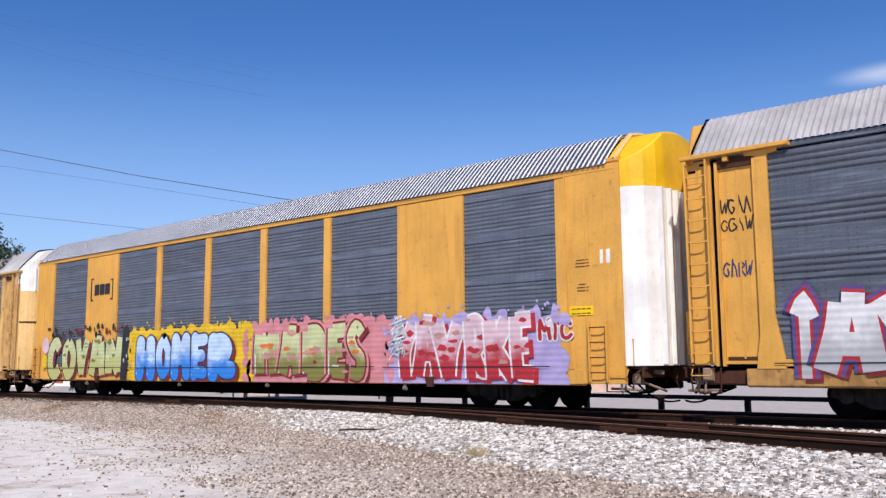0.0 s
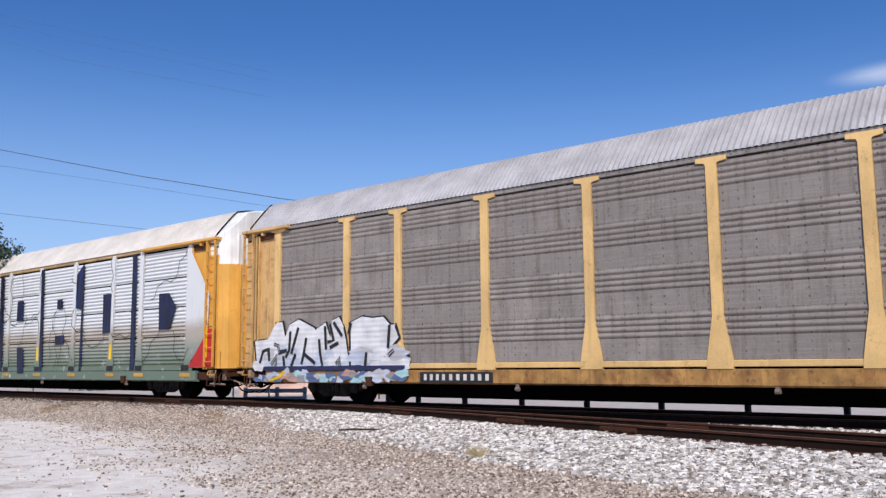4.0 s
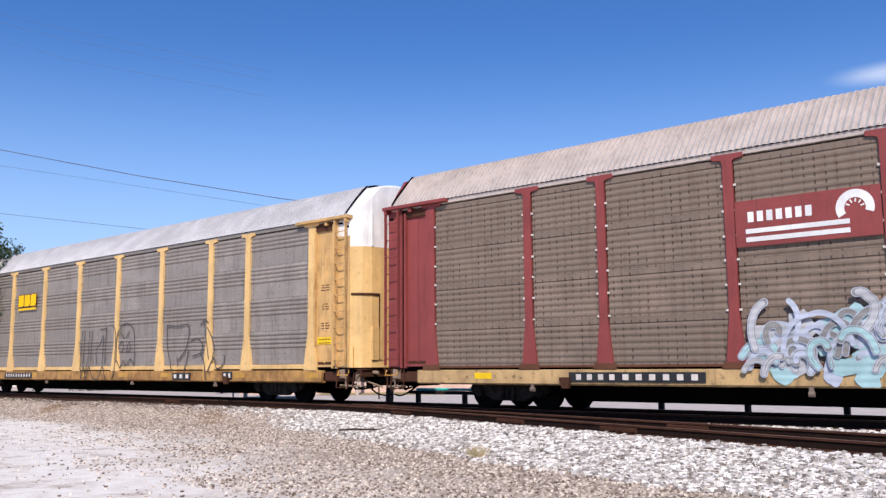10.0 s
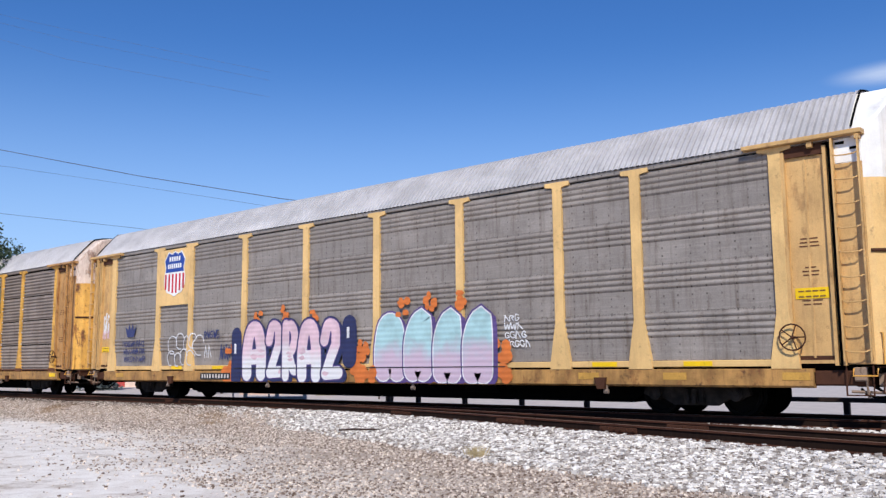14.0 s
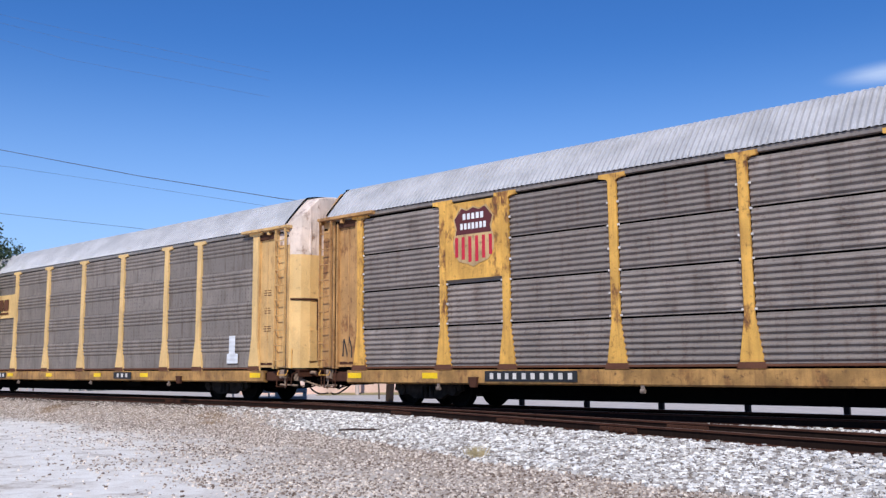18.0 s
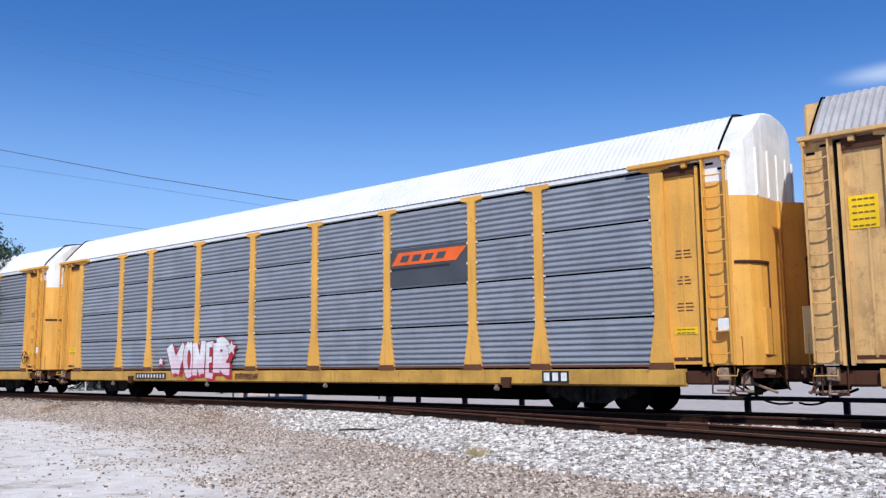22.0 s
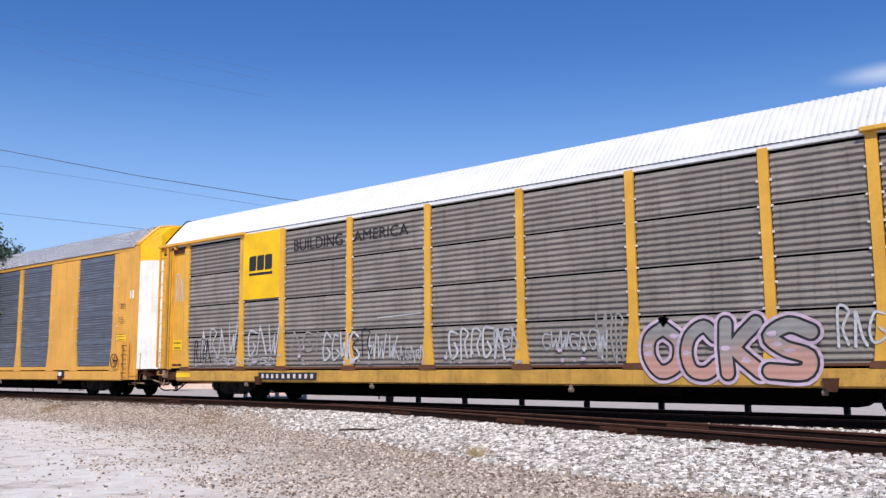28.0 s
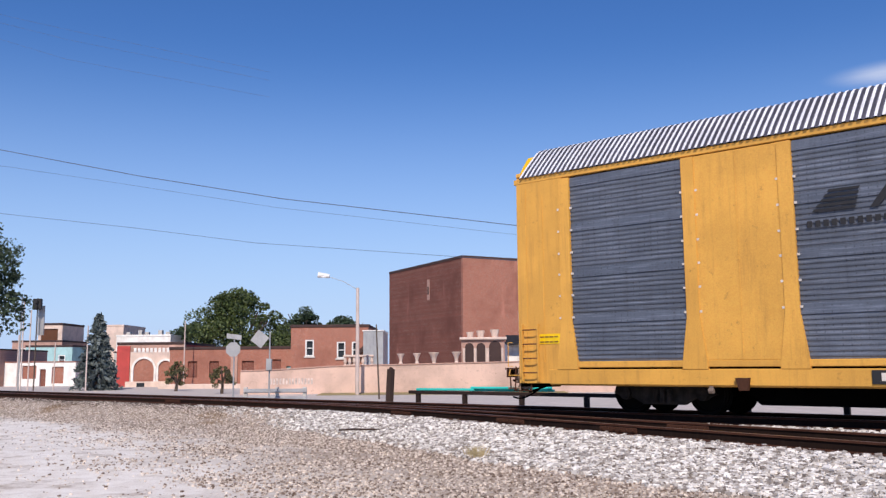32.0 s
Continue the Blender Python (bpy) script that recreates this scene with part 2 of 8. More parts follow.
# ---- mesh helpers ----
class Build:
    """Gathers vertices and faces for one mesh."""

    def __init__(self):
        self.v, self.f = [], []

    def add(self, verts, faces):
        o = len(self.v)
        self.v += [tuple(p) for p in verts]
        self.f += [tuple(i + o for i in face) for face in faces]
        return self

    def box(self, x0, x1, y0, y1, z0, z1, c=0.0):
        """A box; c chamfers its four long edges along x."""
        if c:
            prof = [(y0 + c, z0), (y1 - c, z0), (y1, z0 + c), (y1, z1 - c), (y1 - c, z1), (y0 + c, z1), (y0, z1 - c), (y0, z0 + c)]
        else:
            prof = [(y0, z0), (y1, z0), (y1, z1), (y0, z1)]
        return self.prism([(x0, *p) for p in prof], (x1 - x0, 0, 0))

    def prism(self, loop, d):
        n = len(loop)
        a = [Vector(p) for p in loop]
        b = [p + Vector(d) for p in a]
        faces = [tuple(range(n))[::-1], tuple(range(n, 2 * n))]
        faces += [(i, (i + 1) % n, n + (i + 1) % n, n + i) for i in range(n)]
        return self.add(a + b, faces)

    def tube(self, p0, p1, r, n=8, r1=None):
        p0, p1 = Vector(p0), Vector(p1)
        q = (p1 - p0).to_track_quat("Z", "Y")
        r1 = r if r1 is None else r1
        ring = [(math.cos(2 * math.pi * i / n), math.sin(2 * math.pi * i / n)) for i in range(n)]
        a = [p0 + q @ Vector((c * r, s * r, 0)) for c, s in ring] + [p1 + q @ Vector((c * r1, s * r1, 0)) for c, s in ring]
        return self.add(a, [tuple(range(n))[::-1], tuple(range(n, 2 * n))] + [(i, (i + 1) % n, n + (i + 1) % n, n + i) for i in range(n)])

    def path(self, pts, r, n=6):
        """A tube bent along the points, as one closed skin."""
        pts = [Vector(p) for p in pts]
        verts, k = [], len(pts)
        for i, p in enumerate(pts):
            q = (pts[min(i + 1, k - 1)] - pts[max(i - 1, 0)]).to_track_quat("Z", "Y")
            verts += [p + q @ Vector((math.cos(2 * math.pi * j / n) * r, math.sin(2 * math.pi * j / n) * r, 0)) for j in range(n)]
        faces = [(i * n + j, i * n + (j + 1) % n, (i + 1) * n + (j + 1) % n, (i + 1) * n + j) for i in range(k - 1) for j in range(n)]
        return self.add(verts, faces + [tuple(range(n))[::-1], tuple(range((k - 1) * n, k * n))])

    def mesh(self, name, material, smooth=False):
        me = bpy.data.meshes.new(name)
        me.from_pydata(self.v, [], self.f)
        bm = bmesh.new()
        bm.from_mesh(me)
        bmesh.ops.recalc_face_normals(bm, faces=bm.faces)
        bm.to_mesh(me)
        bm.free()
        me.materials.append(material)
        if smooth:
            me.polygons.foreach_set("use_smooth", [True] * len(me.polygons))
        return me


def raw_mesh(name, verts, faces, material, smooth=False):
    me = bpy.data.meshes.new(name)
    me.from_pydata(verts, [], faces)
    me.materials.append(material)
    if smooth:
        me.polygons.foreach_set("use_smooth", [True] * len(me.polygons))
    return me


CACHE = {}


def cached(key, make):
    if key not in CACHE:
        CACHE[key] = make()
    return CACHE[key]


def part(name, me, parent, at=(0, 0, 0), label=""):
    ob = new(name, me)
    ob.parent = parent
    ob.location = at
    if label:
        ob["label"] = label
    return ob


def thing(name, me, label, category, group="", kind="", at=(0, 0, 0)):
    ob = new(name, me)
    ob.location = at
    return tagged(ob, label, category, group, kind)


# ---- plan ----
RF = Vector((0.7569, 0.6535, 0))   # along the street, seen to the right
FF = Vector((-0.6535, 0.7569, 0))  # away from the lot, towards the town


def town(r, f, z=0.0):
    return RF * r + FF * f + Vector((0, 0, z))


TOWN = Matrix.Rotation(radians(40.81), 4, "Z")  # x along the street, y away
Y_MAIN = 18.1
HALF = 13.8
PITCH = 28.824

# ---- ground ----
SIDING_B = [(-60, 17.25), (-30, 17.2), (-23, 17.08), (-18.3, 16.72), (-15.5, 16.14), (-13.65, 15.68), (-11.9, 15.13), (-9.4, 14.4), (-6.03, 13.42), (-3.4, 12.7), (2, 11.3), (12, 8.9)]
SIDING_A = [(-22, 17.36), (-19.1, 17.22), (-16.4, 17.0), (-14.5, 16.65), (-12.8, 16.3), (-10.3, 15.75), (-6.9, 14.98), (-3.9, 14.3), (2, 12.85), (12, 10.4)]


def along(line, x):
    return float(np.interp(x, [p[0] for p in line], [p[1] for p in line]))


def ground_height(x, y):
    d = abs(y - Y_MAIN)
    h = -0.2 - max(0.0, d - 1.5) * 0.42
    if -70 < x < 12:
        b, a = along(SIDING_B, x), along(SIDING_A, x)
        c = (a + b) / 2
        h = max(h, -0.2 - max(0.0, abs(y - c) - 1.25) * 0.2)
    floor = -0.5 if y < Y_MAIN else -0.42
    h = max(h, floor)
    if 2 < y < 17 and -60 < x < 6:
        h += 0.03 * noise.noise((x * 0.25, y * 0.3, 0)) + 0.008 * noise.noise((x * 1.7, y * 1.7, 3))
    return h


def ground_material():
    m, n, l, p = node_mat("gravel_lot_ground")
    g = n.new("ShaderNodeNewGeometry")
    pos = g.outputs["Position"]
    sep = n.new("ShaderNodeSeparateXYZ")
    l.new(pos, sep.inputs[0])
    big, mid, fine = noise_tex(n, l, pos, 0.55, 5), noise_tex(n, l, pos, 3.5, 5), noise_tex(n, l, pos, 26, 5, 0.7)

    def lin(kx, ky, c, wob):
        """kx*x + ky*y + c + wob*(noise-0.5)"""
        a = n.new("ShaderNodeMath"); a.operation = "MULTIPLY_ADD"
        l.new(sep.outputs[0], a.inputs[0]); a.inputs[1].default_value, a.inputs[2].default_value = kx, c - wob * 0.5
        b = n.new("ShaderNodeMath"); b.operation = "MULTIPLY_ADD"
        l.new(sep.outputs[1], b.inputs[0]); b.inputs[1].default_value = ky; l.new(a.outputs[0], b.inputs[2])
        d = n.new("ShaderNodeMath"); d.operation = "MULTIPLY_ADD"
        l.new(big, d.inputs[0]); d.inputs[1].default_value = wob; l.new(b.outputs[0], d.inputs[2])
        return d.outputs[0]

    def times(a, b):
        x = n.new("ShaderNodeMath"); x.operation = "MULTIPLY"
        l.new(a, x.inputs[0]); l.new(b, x.inputs[1])
        return x.outputs[0]

    gravel = mixc(n, l, ramp(n, l, mid, 0.3, 0.7), (0.29, 0.21, 0.15), (0.48, 0.38, 0.3))
    gravel = mixc(n, l, ramp(n, l, fine, 0.42, 0.66), gravel, (0.52, 0.46, 0.4))
    gravel = mixc(n, l, ramp(n, l, big, 0.52, 0.68), gravel, (0.27, 0.18, 0.105))
    # white limestone spread beside the rails, its bed darkened as shade between stones
    lime = times(ramp(n, l, lin(0.32, 1.0, -8.9, 2.2), -0.35, 0.5), ramp(n, l, lin(1.0, 0.0, 19.0, 7.0), -3.0, 3.0))
    c = mixc(n, l, lime, gravel, mixc(n, l, ramp(n, l, fine, 0.36, 0.66), (0.1, 0.08, 0.062), (0.42, 0.37, 0.325)))
    # pale packed dust of the lot
    lot = times(ramp(n, l, lin(0.0, -1.0, 12.4, 5.0), -1.3, 1.6), ramp(n, l, lin(-0.43, -1.0, 3.9, 8.0), -3.2, 2.6))
    lot = times(lot, ramp(n, l, noise_tex(n, l, pos, 1.5, 7, 0.7), 0.24, 0.52))
    dust = mixc(n, l, ramp(n, l, mid, 0.3, 0.75), (0.78, 0.71, 0.63), (0.93, 0.88, 0.81))
    dust = mixc(n, l, ramp(n, l, noise_tex(n, l, pos, 48, 5, 0.8), 0.54, 0.72), dust, (0.44, 0.37, 0.31))
    dust = mixc(n, l, ramp(n, l, noise_tex(n, l, pos, 7, 6, 0.7), 0.52, 0.75), dust, (0.6, 0.52, 0.44))
    c = mixc(n, l, lot, c, dust)
    # oily dark ballast of the main track, deepened to hold the train's shade
    r1, r2 = ramp(n, l, lin(0.0, 1.0, -16.0, 2.0), -0.6, 0.6), ramp(n, l, lin(0.27, 1.0, -11.45, 0.9), -0.22, 0.22)
    mx = n.new("ShaderNodeMath"); mx.operation = "MAXIMUM"
    l.new(r1, mx.inputs[0]); l.new(r2, mx.inputs[1])
    oily_shade = times(mx.outputs[0], ramp(n, l, lin(0.0, -1.0, 20.6, 0.4), -0.3, 0.3))
    c = mixc(n, l, oily_shade, c, mixc(n, l, ramp(n, l, fine, 0.3, 0.7), (0.016, 0.009, 0.007), (0.055, 0.03, 0.021)))
    # paved street and grass verge behind the tracks
    road = ramp(n, l, lin(0.0, 1.0, -21.6, 0.6), -0.2, 0.2)
    c = mixc(n, l, road, c, mixc(n, l, ramp(n, l, mid, 0.3, 0.7), (0.5, 0.44, 0.4), (0.6, 0.53, 0.48)))
    l.new(c, p.inputs["Base Color"])
    p.inputs["Roughness"].default_value = 0.95
    p.inputs["Specular IOR Level"].default_value = 0.15
    b = n.new("ShaderNodeBump")
    b.inputs["Strength"].default_value, b.inputs["Distance"].default_value = 0.3, 0.02
    l.new(fine, b.inputs["Height"])
    l.new(b.outputs[0], p.inputs["Normal"])
    return m


def make_ground():
    xs = [-3000, -1200, -500, -250, -140, -90, -70] + list(np.arange(-60, 8.01, 0.4)) + [12, 20, 40, 90, 250, 700, 3000]
    ys = [-3000, -900, -200, -60, -20, -5, 0] + list(np.arange(2, 23.01, 0.3)) + [26, 32, 45, 70, 120, 300, 900, 3000]
    verts = [(x, y, ground_height(x, y)) for y in ys for x in xs]
    w = len(xs)
    faces = [(j * w + i, j * w + i + 1, (j + 1) * w + i + 1, (j + 1) * w + i) for j in range(len(ys) - 1) for i in range(w - 1)]
    thing("ground", raw_mesh("ground", verts, faces, ground_material(), True), "pale dusty gravel lot with brown dirt patches beside the tracks", "ground", kind="structure")


make_ground()


def stone_material(name, lo, hi, tint):
    m, n, l, p = node_mat(name)
    g = n.new("ShaderNodeNewGeometry")
    c = mixc(n, l, g.outputs["Random Per Island"], lo, hi)
    t = noise_tex(n, l, g.outputs["Position"], 14, 3)
    c = mixc(n, l, ramp(n, l, t, 0.56, 0.66), c, tint)
    l.new(c, p.inputs["Base Color"])
    p.inputs["Roughness"].default_value = 0.9
    return m


def scatter_stones(name, count, region, size, material, label, seed):
    """Loose angular stones on the ground, joined; region(x, y) gives the share that is kept."""
    rng = np.random.default_rng(seed)
    base = np.array([(-1, -1, -1), (1, -1, -1), (1, 1, -1), (-1, 1, -1), (-1, -1, 1), (1, -1, 1), (1, 1, 1), (-1, 1, 1)], float)
    fc = [(0, 3, 2, 1), (4, 5, 6, 7), (0, 1, 5, 4), (1, 2, 6, 5), (2, 3, 7, 6), (3, 0, 4, 7)]
    verts, faces, o = [], [], 0
    while o < count * 8:
        x, y = rng.uniform(-48, 3), rng.uniform(5, 19.6)
        if rng.random() > region(x, y):
            continue
        s = size * rng.uniform(0.5, 1.35)
        v = base * rng.uniform(0.55, 1.0, (8, 3)) * (s * rng.uniform(0.7, 1.2), s * rng.uniform(0.7, 1.2), s * rng.uniform(0.65, 1.05))
        a, b = rng.uniform(0, 6.28), rng.uniform(-0.5, 0.5)
        ca, sa_, cb, sb = math.cos(a), math.sin(a), math.cos(b), math.sin(b)
        v = v @ np.array([(ca, sa_, 0), (-sa_, ca, 0), (0, 0, 1)]) @ np.array([(1, 0, 0), (0, cb, sb), (0, -sb, cb)])
        verts.append(v + (x, y, ground_height(x, y) + s * 0.3))
        faces += [tuple(i + o for i in q) for q in fc]
        o += 8
    thing(name, raw_mesh(name, np.concatenate(verts).tolist(), faces, material), label, "stones", kind="stuff")


def lime_region(x, y):
    edge = 8.9 - 0.32 * x + 0.55 * noise.noise((x * 0.6, y * 0.6, 5))
    d = y - edge
    k = min(1, max(0, d + 0.4)) * min(1, max(0.12, 1 + (x + 13.2) / 8 + 0.5 * noise.noise((x * 0.5, y * 0.8, 2))))
    side = along(SIDING_B, x) - y
    if x > -10.5 and along(SIDING_A, x) + 0.3 < y < 16.95:
        return 0.55 * min(1.0, (x + 10.5) / 2.5)
    if side < -0.1:
        k *= 0.12 if y < 16.6 else 0.0
    elif side < 0.75:
        k *= min(1, max(0.1, (side - 0.2 + 0.45 * noise.noise((x * 2.1, y * 2.1, 7))) * 3.0))
    near = 0.35 + 0.65 * min(1, max(0, (x + 40) / 28))
    return max(0.0, min(1, k)) * near


def dirt_region(x, y):
    if y > along(SIDING_B, x) - 0.1:
        return 0
    w = 1.6 * noise.noise((x * 0.35, y * 0.5, 4)) + 0.8 * noise.noise((x * 1.3, y * 1.3, 6))
    lot = min(1, max(0, 0.5 + min(12.2 - y, 0.55 * (3.0 - 0.43 * x - y)) * 0.45 + 0.3 * w))
    patch = 0.25 + 0.75 * min(1, max(0, 0.6 + 1.6 * noise.noise((x * 0.45, y * 0.7, 9))))
    edge = min(1.0, max(0.15, (along(SIDING_B, x) - y) / 1.3))
    return edge * (0.75 * patch * (1 - lot) ** 1.5 + 0.02 * lot) * (0.35 + 0.65 * min(1, max(0, (x + 40) / 28)))


scatter_stones("ballast_stone", 52000, lime_region, 0.036, stone_material("limestone", (0.2, 0.165, 0.14), (0.95, 0.9, 0.84), (0.12, 0.09, 0.07)), "crushed white limestone ballast beside the rails", 3)
scatter_stones("gravel_stone", 56000, dirt_region, 0.017, stone_material("mixed_gravel", (0.13, 0.085, 0.06), (0.82, 0.71, 0.61), (0.11, 0.07, 0.05)), "small brown and grey gravel scattered on dirt", 4)


# ---- tracks ----
def rail_mesh(line, z=0.0, name="rail"):
    prof = [(-0.07, -0.175), (0.07, -0.175), (0.07, -0.16), (0.012, -0.145), (0.012, -0.045), (0.036, -0.035), (0.036, -0.004), (0.028, 0.0), (-0.028, 0.0), (-0.036, -0.004), (-0.036, -0.035), (-0.012, -0.045), (-0.012, -0.145), (-0.07, -0.16)]
    pts = [Vector((x, y, z)) for x, y in line]
    verts, faces, k = [], [], len(prof)
    for i, p in enumerate(pts):
        t = (pts[min(i + 1, len(pts) - 1)] - pts[max(i - 1, 0)]).normalized()
        nrm = Vector((-t.y, t.x, 0))
        verts += [tuple(p + nrm * a + Vector((0, 0, b))) for a, b in prof]
    for i in range(len(pts) - 1):
        faces += [(i * k + j, i * k + (j + 1) % k, (i + 1) * k + (j + 1) % k, (i + 1) * k + j) for j in range(k)]
    faces += [tuple(range(k))[::-1], tuple(range((len(pts) - 1) * k, len(pts) * k))]
    me = raw_mesh(name, verts, faces, M["rail"])
    me.materials.append(M["rail_head"])
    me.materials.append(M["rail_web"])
    # head tops get the worn tone, webs the painted shade tone
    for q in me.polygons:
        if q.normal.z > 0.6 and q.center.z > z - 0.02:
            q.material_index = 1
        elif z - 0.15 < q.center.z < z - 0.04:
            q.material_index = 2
    return me


def smooth_line(line, step=0.8):
    xs = np.arange(line[0][0], line[-1][0], step)
    ys = np.interp(xs, [p[0] for p in line], [p[1] for p in line])
    k = np.ones(7) / 7
    pad = np.concatenate([np.full(3, ys[0]), ys, np.full(3, ys[-1])])
    ys = np.convolve(pad, k, "valid")
    return list(zip(xs.tolist(), ys.tolist()))


def joint_bar(parent, x, y, ang, z=0.0):
    b = Build().box(-0.45, 0.45, -0.045, -0.014, -0.135, -0.05, 0.008)
    for i in range(6):
        b.tube((-0.38 + i * 0.152, -0.07, -0.092), (-0.38 + i * 0.152, -0.03, -0.092), 0.018, 6)
    ob = part("joint_bar", cached("joint_bar", lambda: b.mesh("joint_bar", M["brown_steel"])), parent, (x, y, z), "rusty bolted joint bar")
    ob.rotation_euler.z = ang


def make_tracks():
    main = thing("main_track", None, "straight rusty main track on timber ties", "track", kind="structure")
    for y in (Y_MAIN - 0.7525, Y_MAIN + 0.7525):
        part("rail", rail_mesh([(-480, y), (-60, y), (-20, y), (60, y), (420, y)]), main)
    rng = random.Random(5)
    tie = cached("tie", lambda: Build().box(-1.3, 1.3, -0.115, 0.115, -0.36, -0.178, 0.015).mesh("tie", M["tie"]))
    for i in range(130):
        o = part("tie", tie, main, (-64 + i * 0.56, Y_MAIN + rng.uniform(-0.06, 0.06), rng.uniform(-0.015, 0.0)))
        o.rotation_euler.z = radians(90 + rng.uniform(-1.5, 1.5))
    side = thing("siding_track", None, "rusty siding rails branching off the main track", "track", kind="structure")
    b, a = smooth_line(SIDING_B), smooth_line(SIDING_A)
    part("rail", rail_mesh(b, -0.01), side)
    part("rail", rail_mesh(a, -0.01), side)
    x = -19.0
    while x < 8:
        yb, ya = along(SIDING_B, x), along(SIDING_A, x)
        o = part("tie", tie, side, (x, (ya + yb) / 2 - 0.05 + rng.uniform(-0.1, 0.1), -0.012 + rng.uniform(-0.02, 0.0)))
        o.rotation_euler.z = radians(90 - 14 + rng.uniform(-2, 2))
        x += 0.57
    for x, line in ((-11.0, SIDING_B), (-8.0, SIDING_B), (-7.2, SIDING_A), (-15.2, SIDING_B), (-27.0, SIDING_B)):
        y0, y1 = along(line, x - 0.5), along(line, x + 0.5)
        joint_bar(side, x, (y0 + y1) / 2, math.atan2(y1 - y0, 1.0), -0.01)
    plate = cached("tie_plate", lambda: Build().box(-0.18, 0.18, -0.1, 0.1, -0.18, -0.165, 0.004).tube((-0.1, -0.07, -0.17), (-0.1, -0.07, -0.13), 0.014, 6).tube((-0.1, 0.07, -0.17), (-0.1, 0.07, -0.13), 0.014, 6).mesh("tie_plate", M["brown_steel"]))
    x = -16.0
    while x < 4:
        o = part("tie_plate", plate, side, (x, along(SIDING_B, x), -0.012))
        o.rotation_euler.z = radians(76)
        x += 0.57


make_tracks()
thing("stick", Build().path([(-14.7, 13.5, -0.36), (-14.35, 13.62, -0.33), (-13.9, 13.95, -0.34), (-13.5, 14.35, -0.31)], 0.022).mesh("stick", M["wood_post"]), "dark broken stick lying on white ballast", "stick")


def weed_tuft(x, y, seed):
    """A dry clump of thin bent blades."""
    r = random.Random(seed)
    b = Build()
    for i in range(70):
        a, h, o = r.uniform(0, 6.28), r.uniform(0.07, 0.24), r.uniform(0.0, 0.16)
        px, py = 0.9 * o * math.cos(a), 0.9 * o * math.sin(a)
        dx, dy = math.cos(a) * h * r.uniform(0.2, 0.8), math.sin(a) * h * r.uniform(0.2, 0.8)
        w = 0.006
        b.add([(px - w, py, 0), (px + w, py, 0), (px + dx * 0.4 + w * 0.8, py + dy * 0.4, h * 0.7), (px + dx * 0.4 - w * 0.8, py + dy * 0.4, h * 0.7), (px + dx, py + dy, h)], [(0, 1, 2, 3), (3, 2, 4)])
    thing("weed_tuft", b.mesh("weed_tuft", cached("straw", lambda: paint("dry_straw", (0.5, 0.4, 0.22), rough=0.9, streak=0))), "dry straw-coloured weed tuft in the gravel", "weed", "weed tufts", at=(x, y, ground_height(x, y) - 0.005))


weed_tuft(-9.6, 11.87, 1)
weed_tuft(-9.6 + 0.22, 11.87 - 0.1, 2)


# ---- the train ----
POSTS = [-12.12, -9.15, -7.2, -4.32, -1.44, 1.44, 4.32, 7.2, 9.15, 12.12]
CROWN, KNEE, KNEE_Y = 6.2, 6.085, 0.72  # roof: straight slope to the knee, then a flat crown


def arch(y, eave):
    a = abs(y)
    if a > KNEE_Y:
        return eave + (KNEE - eave) * max(0.0, (1.5 - a) / (1.5 - KNEE_Y)) ** 0.93
    return KNEE + (CROWN - KNEE) * (1 - (a / KNEE_Y) ** 1.6)


def roof_mesh(half, material, depth, eave, period=0.135):
    """Corrugated roof sheet, ribs across the car, with a lip at the eaves."""
    ys = [-1.53, -1.5, -1.46, -1.38, -1.2, -1.0, -0.8, -0.66, -0.5, -0.3, 0, 0.3, 0.5, 0.66, 0.8, 1.0, 1.2, 1.38, 1.46, 1.5, 1.53]
    prof = [(y, eave - 0.03 if abs(y) > 1.51 else arch(y, eave)) for y in ys]
    xs, hs = [], []
    n = int(2 * half / period)
    for i in range(n):
        x = -half + i * 2 * half / n
        p = 2 * half / n
        xs += [x, x + p * 0.34, x + p * 0.46, x + p * 0.88]
        hs += [0, 0, depth, depth]
    verts = []
    for x, h in zip(xs, hs):
        for y, z in prof:
            k = 1 - abs(y) / 1.53
            verts.append((x, y - (h * 0.7 if y < 0 else -h * 0.7) * min(1, 2 * (1 - k)), z + h * (0.1 + 0.9 * min(1, 2 * k))))
    w = len(prof)
    faces = [(i * w + j, i * w + j + 1, (i + 1) * w + j + 1, (i + 1) * w + j) for i in range(len(xs) - 1) for j in range(w - 1)]
    me = raw_mesh("roof", verts, faces, material)
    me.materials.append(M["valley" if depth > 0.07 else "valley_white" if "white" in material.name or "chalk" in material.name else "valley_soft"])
    # valleys, and one flank of deep ribs, take the painted shade tone
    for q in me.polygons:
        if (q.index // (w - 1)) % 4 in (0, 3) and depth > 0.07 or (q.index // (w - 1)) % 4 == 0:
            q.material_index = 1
    return me


